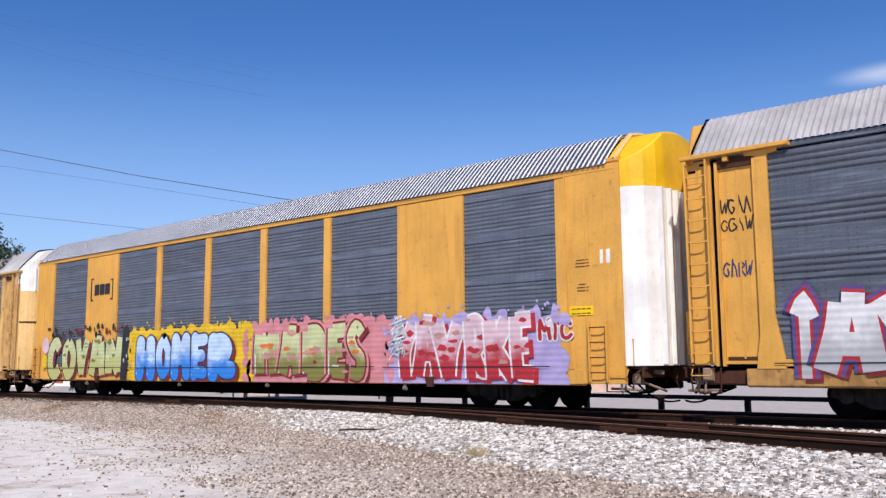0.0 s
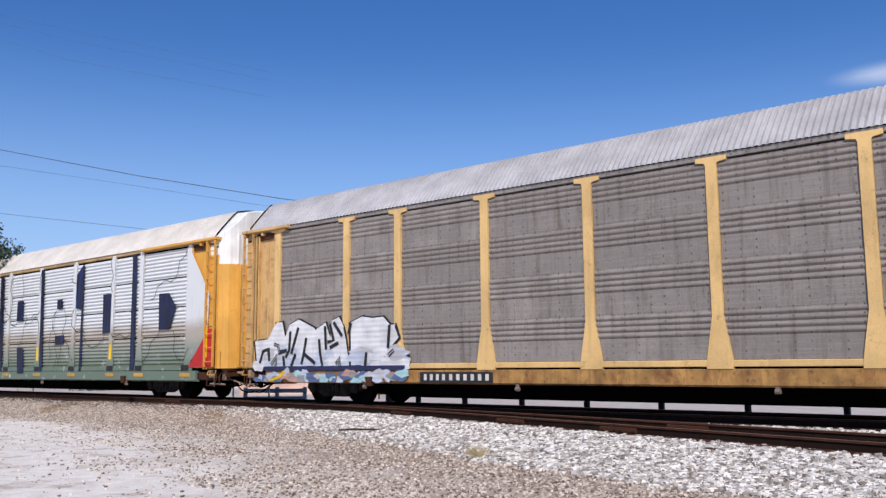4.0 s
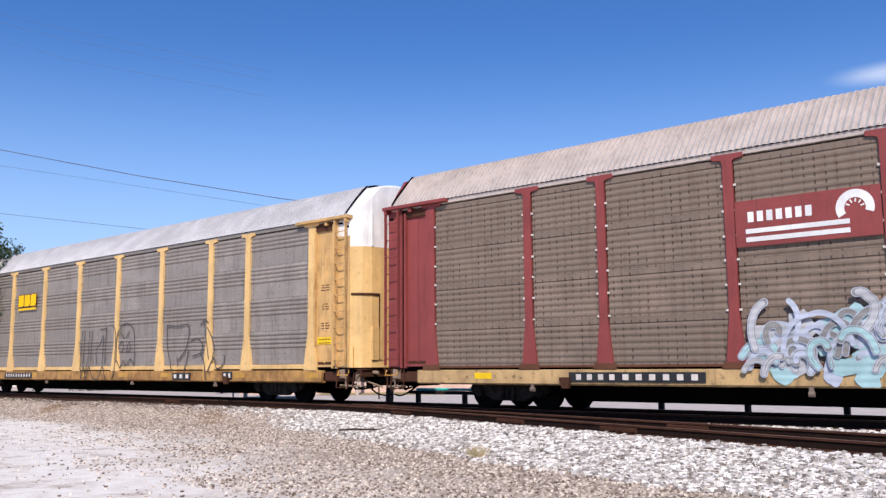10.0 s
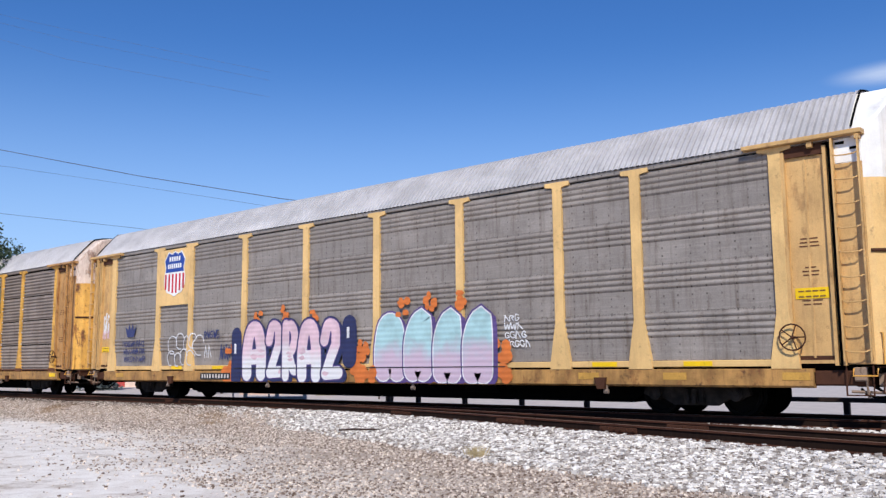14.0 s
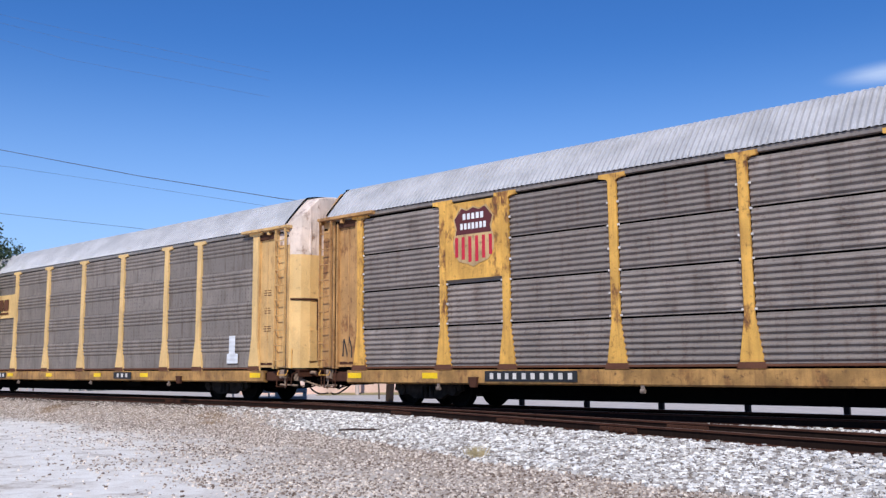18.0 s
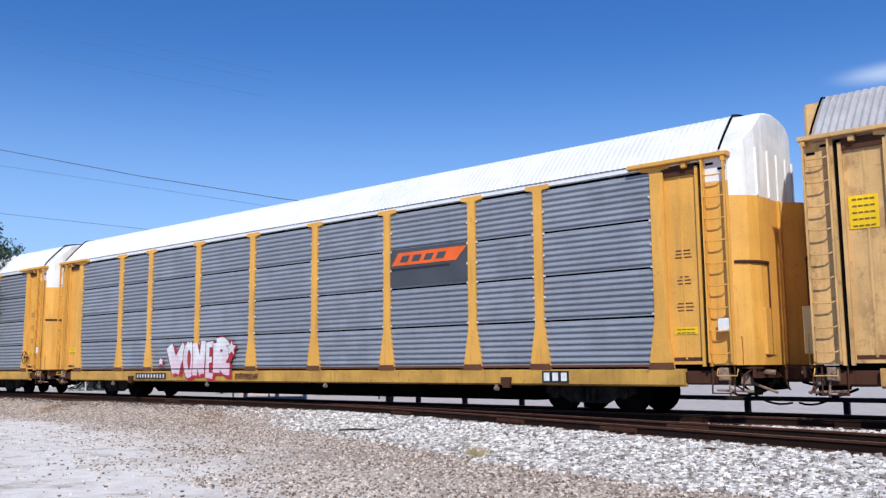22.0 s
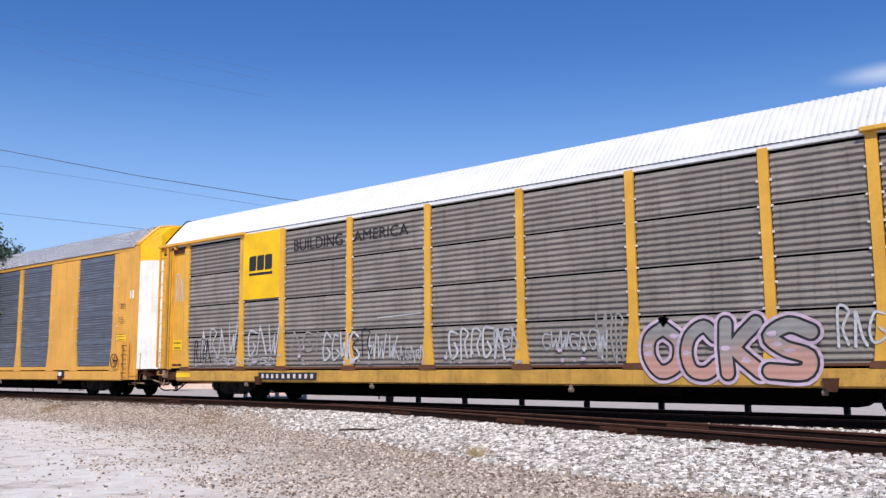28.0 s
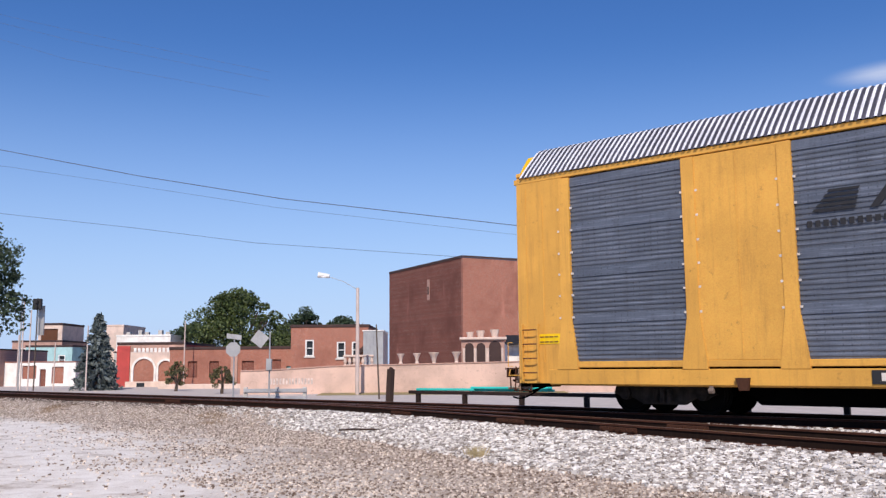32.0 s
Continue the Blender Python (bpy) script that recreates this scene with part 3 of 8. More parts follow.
def screen_mesh(width, height, style, material):
    """A pressed steel side sheet with horizontal ribs."""
    prof, z = [], 0.0
    if style == "grouped":
        z = 0.03
        prof = [(0, 0)]
        for i in range(4):
            a = height * 0.48 + i * 0.125 - 0.01
            prof += [(-0.034 * math.sin(math.pi * u / 6) ** 1.3, a + 0.12 * u / 6) for u in range(6)]
        prof += [(0, a + 0.12)]
        prof += [(0, height)]
    elif style == "fine":
        prof, p = [(0, 0)], height * 0.76 / 8
        for i in range(8):
            a = 0.012 + i * p
            prof += [(0, a + p * 0.1), (-0.017, a + p * 0.35), (-0.017, a + p * 0.6), (0, a + p * 0.9)]
        prof += [(0, height * 0.785), (-0.026, height * 0.8), (-0.004, height * 0.985)]
        prof += [(0, height)]
    elif style == "slotted":
        prof = [(-0.004, 0)]
        for i in range(6):
            a, p = 0.02 + i * (height - 0.17) / 6, (height - 0.17) / 6
            prof += [(0, a + p * 0.1), (-0.016, a + p * 0.35), (-0.016, a + p * 0.65), (0, a + p * 0.9)]
        prof += [(0, height - 0.14), (-0.018, height - 0.13), (-0.018, height - 0.01), (0, height)]
    else:
        n = 7
        prof = [(0, 0)]
        for i in range(n):
            a = 0.02 + i * (height - 0.05) / n
            p = (height - 0.05) / n
            prof += [(0, a + p * 0.1), (-0.044, a + p * 0.42), (-0.044, a + p * 0.6), (0, a + p * 0.9)]
        prof += [(0, height)]
    loop = [(-width / 2, y, zz) for y, zz in prof] + [(-width / 2, 0.03, height), (-width / 2, 0.03, 0)]
    n = len(loop)
    verts = loop + [(width / 2, y, zz) for _, y, zz in loop]
    faces = [(i, (i + 1) % n, n + (i + 1) % n, n + i) for i in range(n)]
    return Build().add(verts, faces).mesh("screen_panel", material)


def post_mesh(cap, material, top=5.06, wide=0.115, foot=0.25):
    pts = [(-foot - 0.02, 0.93), (foot + 0.02, 0.93), (foot, 1.15), (wide + (foot - wide) * 0.26, 1.75), (wide, 1.95), (wide, top - 0.17)]
    pts += [(0.14, top - 0.12), (0.32, top - 0.09), (0.32, top)] if cap else [(wide, top)]
    loop = pts + [(-x, z) for x, z in reversed(pts[2:])]
    b = Build().prism([(x, -1.532, z) for x, z in loop], (0, 0.07, 0))
    return b.mesh("post", material)


WHEELS = []


def truck(parent, x):
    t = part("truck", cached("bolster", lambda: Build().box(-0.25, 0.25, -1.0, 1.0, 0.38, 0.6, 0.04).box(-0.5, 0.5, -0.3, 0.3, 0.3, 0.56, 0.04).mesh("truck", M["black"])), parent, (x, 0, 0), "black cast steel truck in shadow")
    def frame_side():
        lo = [(-1.15, 0.42), (-1.1, 0.58), (-0.62, 0.64), (-0.4, 0.7), (0.4, 0.7), (0.62, 0.64), (1.1, 0.58), (1.15, 0.42), (0.95, 0.34), (0.75, 0.36), (0.45, 0.2), (-0.45, 0.2), (-0.75, 0.36), (-0.95, 0.34)]
        b = Build().prism([(a, -1.06, z) for a, z in lo], (0, 0.13, 0))
        for s in (-1, 1):
            b.tube((s * 0.865, -1.12, 0.42), (s * 0.865, -0.9, 0.42), 0.13, 12)
            b.tube((s * 0.865, -1.14, 0.42), (s * 0.865, -1.1, 0.42), 0.07, 8)
        for s in (-0.16, 0, 0.16):
            b.tube((s, -1.09, 0.24), (s, -1.09, 0.52), 0.06, 8)
        return b.mesh("side_frame", M["truck_side"])
    me = cached("side_frame", frame_side)
    part("side_frame", me, t)
    part("side_frame", me, t).rotation_euler.z = math.pi
    def wheelset():
        b = Build()
        for s in (-1, 1):
            prof = [(0.46, 0.66), (0.46, 0.69), (0.42, 0.7), (0.415, 0.8), (0.36, 0.8), (0.33, 0.76), (0.12, 0.79), (0.1, 0.82)]
            n = 28
            vs = [(r * math.cos(2 * math.pi * i / n), s * y, r * math.sin(2 * math.pi * i / n)) for r, y in prof for i in range(n)]
            k = len(prof)
            fs = [(j * n + i, j * n + (i + 1) % n, (j + 1) * n + (i + 1) % n, (j + 1) * n + i) for j in range(k - 1) for i in range(n)]
            fs += [tuple(range(n)), tuple(range((k - 1) * n, k * n))]
            b.add(vs, fs)
        b.tube((0, -0.72, 0), (0, 0.72, 0), 0.08, 10)
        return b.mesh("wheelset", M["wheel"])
    for s in (-1, 1):
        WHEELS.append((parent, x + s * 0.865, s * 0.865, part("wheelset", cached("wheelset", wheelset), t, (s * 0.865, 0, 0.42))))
    part("brake_beam", cached("brake_beam", lambda: Build().box(-0.28, -0.2, -0.7, 0.7, 0.3, 0.36, 0.01).box(0.2, 0.28, -0.7, 0.7, 0.3, 0.36, 0.01).mesh("brake_beam", M["black"])), t)


def ladder(parent, x, z0, z1, material, w=0.42, step=0.44, sag=0.04, rung_m=None):
    def rails():
        return Build().box(-w / 2 - 0.03, -w / 2, -0.045, 0.03, 0, z1 - z0, 0.006).box(w / 2, w / 2 + 0.03, -0.045, 0.03, 0, z1 - z0, 0.006).mesh("ladder", material)
    lad = part("ladder", cached(("ladder", w, z0, z1, material.name), rails), parent, (x, -1.6, z0), "steel ladder with bent rungs")
    n = int((z1 - z0) / step)
    rung_m = rung_m or material
    me = cached(("rung", w, rung_m.name, sag), lambda: Build().path([(-w / 2, -0.01, 0), (-w * 0.34, -0.05, -sag * 0.8), (0, -0.055, -sag), (w * 0.34, -0.05, -sag * 0.8), (w / 2, -0.01, 0)], 0.015, 5).mesh("rung", rung_m))
    for i in range(n):
        part("rung", me, lad, (0, 0, 0.2 + i * step))


def flat_bars(parent, name, x0, x1, z0, z1, n, material, y, label="", lean=0.0, gap=0.55):
    """Lettering as plain upright bars of the letters' size."""
    w = (x1 - x0) / (n + (n - 1) * gap)
    me = cached(("bar", name, round(w, 3), round(z1 - z0, 3), lean, material.name), lambda: Build().prism([(0, 0, 0), (w, 0, 0), (w + lean, 0, z1 - z0), (lean, 0, z1 - z0)], (0, 0.004, 0)).mesh(name, material))
    for i in range(n):
        part(name, me, parent, (x0 + i * w * (1 + gap), y, z0), label)


def plate(parent, x0, x1, z0, z1, y=-1.545, groups=((0.06, 0.36, 4), (0.42, 0.95, 6))):
    p = part("number_plate", Build().box(x0, x1, y, y + 0.012, z0, z1).mesh("number_plate", M["plate"]), parent, label="black stencil plate with white bars")
    for a, c, n in groups:
        flat_bars(p, "stencil", x0 + (x1 - x0) * a, x0 + (x1 - x0) * c, z0 + (z1 - z0) * 0.22, z1 - (z1 - z0) * 0.2, n, M["clip"], y - 0.006, gap=1.2)


def sheet(parent, name, x0, x1, z0, z1, material, y=-1.54, label="", th=0.012):
    return part(name, Build().box(x0, x1, y, y + th, z0, z1).mesh(name, material), parent, label=label)


def poly(parent, name, pts, material, y, label="", th=0.004):
    return part(name, Build().prism([(x, y, z) for x, z in pts], (0, th, 0)).mesh(name, material), parent, label=label)


END_Y = [-1.46, -1.4, -1.25, -1.0, -0.7, -0.35, 0, 0.35, 0.7, 1.0, 1.25, 1.4, 1.46]


def end_x(y, s=1, top=False, solid=True):
    """How far the rounded end doors bulge along the car; the tail's arched top is flatter."""
    if top and s < 0:
        return (13.46 if solid else 13.64) + 0.42 * max(0.0, 1 - abs(y / 1.46) ** 1.1)
    far = (0.28 if solid else 0.5) * min(1.0, max(0.0, y / 0.5)) if s > 0 and not top else 0.0
    near = 0.66 if solid else 0.46
    return (13.46 if solid and s < 0 else 13.64) + (near + far if s > 0 else 0.42) * max(0.0, 1 - abs(y / 1.46) ** (6.0 if s > 0 else 2.2)) ** (0.85 if s > 0 else 1.0)


def car_shell(spec):
    """One covered car carrier with all that every car of the train has. spec: its colours and style."""
    g = spec.get
    car = new("autorack_car")
    tagged(car, g("label"), "railcar", "autorack train")
    body, scr, roofm = M[spec["body"]], M[spec["screen"]], M[spec["roof"]]
    sill, low, cap = M[g("sill", "sill_yellow")], M[g("end", spec["body"])], M[g("cap", "cap_white")]
    solid = g("solid", False)
    if solid:
        SOLID.add(car.name)
    top, eave = (5.2, 5.38) if solid else (5.05, 5.22)  # top of the side sheets, foot of the roof
    # underframe
    part("side_sill", cached(("sill", sill.name), lambda: Build().prism([(-12.6, y, z) for y, z in ((-1.5, 0.6), (-1.46, 0.58), (-1.36, 0.58), (-1.36, 0.64), (-1.44, 0.66), (-1.44, 0.86), (-1.36, 0.88), (-1.36, 0.93), (-1.5, 0.93), (-1.52, 0.915), (-1.52, 0.62))], (25.2, 0, 0)).mesh("side_sill", sill)), car)
    part("side_sill", cached("sill_far", lambda: Build().box(-12.6, 12.6, 1.36, 1.52, 0.58, 0.93, 0.02).mesh("side_sill", M["sill_yellow"])), car)
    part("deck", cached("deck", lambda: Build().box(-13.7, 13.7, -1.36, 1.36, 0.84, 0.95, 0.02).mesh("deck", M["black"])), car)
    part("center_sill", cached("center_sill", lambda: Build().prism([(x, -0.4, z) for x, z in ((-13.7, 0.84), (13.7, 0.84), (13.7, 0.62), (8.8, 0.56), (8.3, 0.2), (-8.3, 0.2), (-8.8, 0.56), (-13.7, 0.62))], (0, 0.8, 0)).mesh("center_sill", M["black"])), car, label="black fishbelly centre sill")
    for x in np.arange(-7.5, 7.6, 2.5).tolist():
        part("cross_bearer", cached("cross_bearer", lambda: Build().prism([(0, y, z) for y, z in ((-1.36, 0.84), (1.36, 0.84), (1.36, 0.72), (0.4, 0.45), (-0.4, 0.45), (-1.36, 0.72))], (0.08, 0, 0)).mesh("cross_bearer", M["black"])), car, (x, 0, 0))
    if g("flare", True):
        for x in (-13.05, 13.05):
            part("end_sill", cached("end_sill", lambda: Build().box(-0.45, 0.45, -1.4, 1.4, 0.62, 0.9, 0.03).mesh("end_sill", M["brown_steel"])), car, (x, 0, 0), "grimy brown end sill")
    foot_z, railm = (1.02, M["post_foot"]) if g("foot", False) else (1.1, body)
    part("lower_rail", cached(("lower_rail", railm.name), lambda: Build().box(-12.0, 12.0, -1.515, -1.38, 0.968, foot_z, 0.012).mesh("lower_rail", railm)), car)
    pad = cached("jacking_pad", lambda: Build().prism([(x, -1.6, z) for x, z in ((-0.13, 0.76), (0.15, 0.76), (0.11, 0.52), (-0.06, 0.52))], (0, 0.09, 0)).mesh("jacking_pad", M["brown_steel"]))
    for x in (-8.2, 8.2):
        part("jacking_pad", pad, car, (x, 0, 0))
    hang = cached("sill_hanger", lambda: Build().box(-0.04, 0.04, -1.5, -1.47, 0.44, 0.6).tube((-0.05, -1.485, 0.46), (0.05, -1.485, 0.46), 0.05, 8).mesh("sill_hanger", M["hanger"]))
    hr = random.Random(len(g("label")))
    for i in range(4):
        part("sill_hanger", hang, car, (-9.0 + i * 5.6 + hr.uniform(-0.6, 0.6), 0, hr.uniform(0, 0.05)), "dusty steel hanger bracket")
    part("brake_cylinder", cached("cylinder", lambda: Build().tube((-0.5, -0.95, 0.55), (0.5, -0.95, 0.55), 0.17, 12).tube((0.5, -0.95, 0.55), (1.7, -0.95, 0.5), 0.03, 6).box(-0.45, -0.35, -1.0, -0.9, 0.55, 0.84).box(0.35, 0.45, -1.0, -0.9, 0.55, 0.84).mesh("brake_cylinder", M["black"])), car, (4.6, 0, 0), "black brake cylinder under the deck")
    chord = M[g("chord", spec["screen"] if not solid else spec["body"])]
    part("top_chord", cached(("chord", chord.name, solid), lambda: Build().box(-13.5, 13.5, -1.51, -1.36, top + 0.025, eave - 0.03, 0.012).mesh("top_chord", chord)), car)
    part("side_wall", cached("far_wall", lambda: Build().box(-13.6, 13.6, 1.44, 1.5, 0.95, 5.2, 0.01).mesh("side_wall", M["screen"])), car, label="far side wall of weathered sheet")
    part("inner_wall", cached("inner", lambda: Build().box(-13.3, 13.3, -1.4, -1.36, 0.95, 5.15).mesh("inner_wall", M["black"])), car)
    half = 13.35 if solid else 13.5
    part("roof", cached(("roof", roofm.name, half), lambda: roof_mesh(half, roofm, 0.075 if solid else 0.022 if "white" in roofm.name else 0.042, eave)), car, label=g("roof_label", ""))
    # side sheets between the posts
    rows, h = 4, (top - foot_z - 0.005) / 4
    for i, (a, c) in enumerate(zip(POSTS, POSTS[1:])):
        if solid and i in (1, 7):
            s = part("side_sheet", cached(("sheet", body.name), lambda: Build().box(-0.93, 0.93, -1.51, -1.46, 1.1, 5.2, 0.008).box(-0.012, 0.012, -1.518, -1.5, 1.1, 5.2).mesh("side_sheet", body)), car, ((a + c) / 2, 0, 0), "plain yellow steel sheet")
            continue
        w = c - a - (0.24 if not solid else 0.2)
        me = cached(("scr", round(w, 2), round(h, 3), spec["rib"], scr.name), lambda: screen_mesh(w, h - (0.045 if spec["rib"] == "even" and not solid else 0.004), spec["rib"], scr))
        for r in range(rows):
            part("screen_panel", me, car, ((a + c) / 2, -1.462, foot_z + 0.005 + r * h))
    postm, wide, foot = M[g("post", spec["body"])], g("wide", 0.135 if solid else 0.115), g("post_foot", 0.25)
    pm = cached(("post", not solid and g("tcap", True), postm.name, wide, foot), lambda: post_mesh(not solid and g("tcap", True), postm, 5.13 if not solid else 5.2, wide, foot))
    def clips():
        b = Build()
        for z in (1.45, 2.06, 2.55, 3.03, 3.5, 4.0, 4.5):
            for s in (-1, 1):
                b.box(s * (wide + 0.03) - 0.024, s * (wide + 0.03) + 0.024, -1.52, -1.49, z - 0.022, z + 0.022)
        return b.mesh("clip", M["clip"])
    for x in POSTS:
        p = part("post", pm, car, (x, 0, 0))
        if g("clips", False):
            tagged(part("clip", cached(("clip", wide), clips), p, label="small pale fixing clips"), kind="stuff")
        if g("foot", False):
            part("post_foot", cached("post_foot", lambda: Build().prism([(x_, -1.538, z_) for x_, z_ in ((-0.29, 0.935), (0.29, 0.935), (0.26, 1.06), (-0.26, 1.06))], (0, 0.006, 0)).mesh("post_foot", M["post_foot"])), p, label="rusted brown post foot")
    # ends
    for s in (-1, 1):
        def side_part(name, boxes):
            b = Build()
            for q in boxes:
                b.box(*sorted((s * q[0], s * q[1])), *q[2:])
            part(name, b.mesh(name, low), car)
        if solid:
            side_part("door_panel", [(12.2, 13.62 if s > 0 else 13.44, -1.5, -1.4, 0.62, eave - 0.01, 0.01)])
            side_part("panel_seam", [(12.72, 12.745, -1.51, -1.49, 1.1, 4.9)])
            side_part("panel_seam", [(13.18, 13.205, -1.51, -1.49, 1.1, 5.1)])
        else:
            side_part("door_panel", [(12.22, 13.08, -1.44, -1.4, 1.02, 4.95, 0.006)])
            side_part("door_fold", [(12.62, 12.66, -1.452, -1.441, 1.12, 4.85)])
            side_part("door_frame", [(12.2, 12.3, -1.525, -1.441, 1.02, 4.98)])
            side_part("door_frame", [(13.0, 13.06, -1.525, -1.441, 0.98, 5.0)])
            side_part("door_sill", [(12.3, 13.0, -1.5, -1.441, 1.02, 1.08)])
            part("threshold_slot", cached(("threshold", s), lambda: Build().box(*sorted((s * 12.34, s * 12.98)), -1.448, -1.441, 1.085, 1.16).mesh("threshold_slot", M["brown_steel"])), car)
            side_part("corner_panel", [(13.2, 13.66, -1.47, -1.4, 1.0, 4.62, 0.01)])
            part("corner_top", cached(("corner_top", cap.name, low.name, s), lambda: Build().box(*sorted((s * 13.2, s * 13.66)), -1.47, -1.4, 4.625, 5.24, 0.01).mesh("corner_top", cap if s > 0 else low)), car)
            # black strip fills the recess by the corner post in place of its shade
            part("panel_gap", cached(("panel_gap", s), lambda: Build().box(*sorted((s * 13.085, s * 13.135)), -1.485, -1.41, 1.0, 5.05).mesh("panel_gap", M["black"])), car, label="black strip for the shade beside the corner post")
            side_part("corner_post", [(13.14, 13.199, -1.52, -1.4, 0.98, 5.1)])
        if not solid:
            part("header_beam", cached(("header", low.name, s, g("hb", 11.55)), lambda: Build().box(*sorted((s * g("hb", 11.55), s * 13.72)), -1.66, -1.4, 5.1, 5.19, 0.015).box(*sorted((s * 12.75, s * 12.85)), -1.6, -1.5, 4.98, 5.095, 0.01).box(*sorted((s * 13.6, s * 13.68)), -1.64, -1.5, 5.0, 5.095, 0.01).mesh("header_beam", low)), car, label="projecting door track header")
            # added dark strip that paints in the shade below the header
            part("track_slot", cached(("track_slot", s), lambda: Build().box(*sorted((s * 12.3, s * 13.0)), -1.5, -1.445, 4.86, 5.06).mesh("track_slot", M["brown_steel"])), car, label="dark brown strip for the shade under the door header")
            ladder(car, s * 13.42, 1.05, 5.08, low)
        else:
            ladder(car, s * 13.05, 0.66, 1.95, low, 0.4, 0.32, 0.0, M["post_foot"])
            if s > 0:
                part("roof_end", cached(("roof_end", s), lambda: Build().path([(s * 13.5, y, arch(y, eave) + 0.035) for y in (-1.48, -1.4, -1.25, -1.0, -0.7, -0.35, 0, 0.35, 0.7, 1.0, 1.25, 1.4)], 0.06, 6).mesh("roof_end", M["pale_yellow"])), car, label="faded tan roof end strap")
            side_part("eave_shoulder", [(13.3, 13.62 if s > 0 else 13.44, -1.5, -1.3, eave, eave + 0.12, 0.03)])
        # rounded end wall and its arched top
        split = 4.82 if solid else 4.32
        def end_low():
            loop = [(13.3, -1.46)] + [(end_x(y, s, False, solid), y) for y in END_Y] + [(13.3, 1.46)]
            b = Build().prism([(x, y, 1.0) for x, y in loop], (0, 0, split - 1.0))
            b.v = [(s * x, y, z) for x, y, z in b.v]
            return b.mesh("end_door", M[g("door", spec["body"])])
        part("end_door", cached(("end", split, g("door", spec["body"]), g("folds", False), s, solid), end_low), car, label=g("door_label", ""))
        doorm = M[g("door", spec["body"])]
        for y in (-0.95, -0.62, -0.3, 0.02, 0.34, 0.66, 0.98) if g("folds", False) else (-0.04,):
            part("door_rib", cached(("rib", split, doorm.name, s, g("folds", False)), lambda: Build().box(*sorted((s * -0.08, s * (0.1 if g("folds", False) else 0.05))), -0.035, 0.035, 1.02, split - 0.01, 0.006).mesh("door_rib", doorm)), car, (s * end_x(y, s, False, solid), y, 0))
        if not g("folds", False) and not solid:
            part("door_hatch", cached(("hatch", doorm.name, s), lambda: Build().box(*sorted((s * 13.7, s * (end_x(-0.62, s, False, solid) + 0.02))), -1.02, -0.62, 1.2, 2.1, 0.01).mesh("door_hatch", doorm)), car)
            part("door_header", cached(("slot", s), lambda: Build().path([(s * (end_x(y, s, False, solid) + 0.012), y, 3.0) for y in (-1.44, -1.4, -1.32, -1.2, -1.05, -0.9, -0.75)], 0.035, 6).mesh("door_header", M["brown_steel"])), car, label="rusty rail over the end hatch")
            part("door_edge", cached(("hatch_edge", s), lambda: Build().path([(s * (end_x(-0.75, s, False, solid) + 0.01), -0.75, z) for z in (3.0, 2.2, 1.2)], 0.02, 5).mesh("door_edge", M["brown_steel"])), car)
        def end_top():
            vs, fs = [], []
            for y in END_Y:
                z1 = max(arch(y, eave) - 0.015 - 0.02 * (s < 0), (eave + (CROWN - eave) * max(0.0, 1 - abs(y / 1.46) ** 2.2) ** (1 / 2.2) - 0.02) * (y > 0.2), split + 0.02)
                out = end_x(y, s, True, solid)
                rows_ = [(13.3, split), (out, split), (out, split + (z1 - split) * 0.6), (out - 0.01, z1 - 0.05), (out - 0.05, z1 - 0.005), (13.3, z1)]
                vs += [(s * x, y, z) for x, z in rows_]
            n, k = len(END_Y), 6
            fs = [(i * k + j, i * k + j + 1, (i + 1) * k + j + 1, (i + 1) * k + j) for i in range(n - 1) for j in range(k - 1)]
            fs += [tuple(range(k)), tuple(range((n - 1) * k, n * k))]
            return Build().add(vs, fs).mesh("end_cap", cap if s > 0 or solid else low)
        part("end_cap", cached(("cap", split, cap.name, low.name, s, solid), end_top), car, label=g("cap_label", ""))
        if not solid:
            for y in (-1.0, -0.5, 0.0, 0.5, 1.0):
                part("cap_rib", cached(("cap_rib", cap.name, low.name, s), lambda: Build().box(*sorted((s * -0.08, s * 0.03)), -0.025, 0.025, split + 0.02, 5.3).mesh("cap_rib", cap if s > 0 else low)), car, (s * end_x(y, s, True, solid), y, 0))
            part("roof_edge", cached(("edge", s), lambda: Build().path([(s * 13.52, y, arch(y, eave) + 0.04) for y in (-1.49, -1.4, -1.25, -1.0, -0.7, -0.35, 0, 0.35, 0.7, 1.0, 1.25, 1.4)], 0.022, 5).mesh("roof_edge", M["black"])), car)
        if not solid:
            for x_, z_ in ((13.55, 4.88), (13.3, 5.0)):
                part("cap_slot", cached("cap_slot", lambda: Build().box(-0.08, 0.08, -1.478, -1.465, -0.025, 0.025).mesh("cap_slot", M["black"])), car, (s * x_, 0, z_), "dark slot in the painted end top")
        part("end_gear", cached(("end_gear", s), lambda: Build().box(*sorted((s * 13.62, s * 13.8)), -1.2, -1.02, 0.62, 0.86, 0.02).box(*sorted((s * 13.3, s * 13.5)), -1.48, -1.3, 0.7, 0.95, 0.02).tube((s * 13.2, -1.36, 0.52), (s * 13.9, -1.3, 0.5), 0.03, 6).tube((s * 13.7, -1.1, 0.7), (s * 14.1, -0.6, 0.46), 0.028, 6).tube((s * 13.45, -1.4, 0.95), (s * 13.5, -1.42, 0.42), 0.02, 5).tube((s * 13.75, -0.9, 0.9), (s * 14.15, -0.8, 0.85), 0.05, 8).mesh("end_gear", M["gear_dust"])), car, label="dust-caked brake rods and brackets")
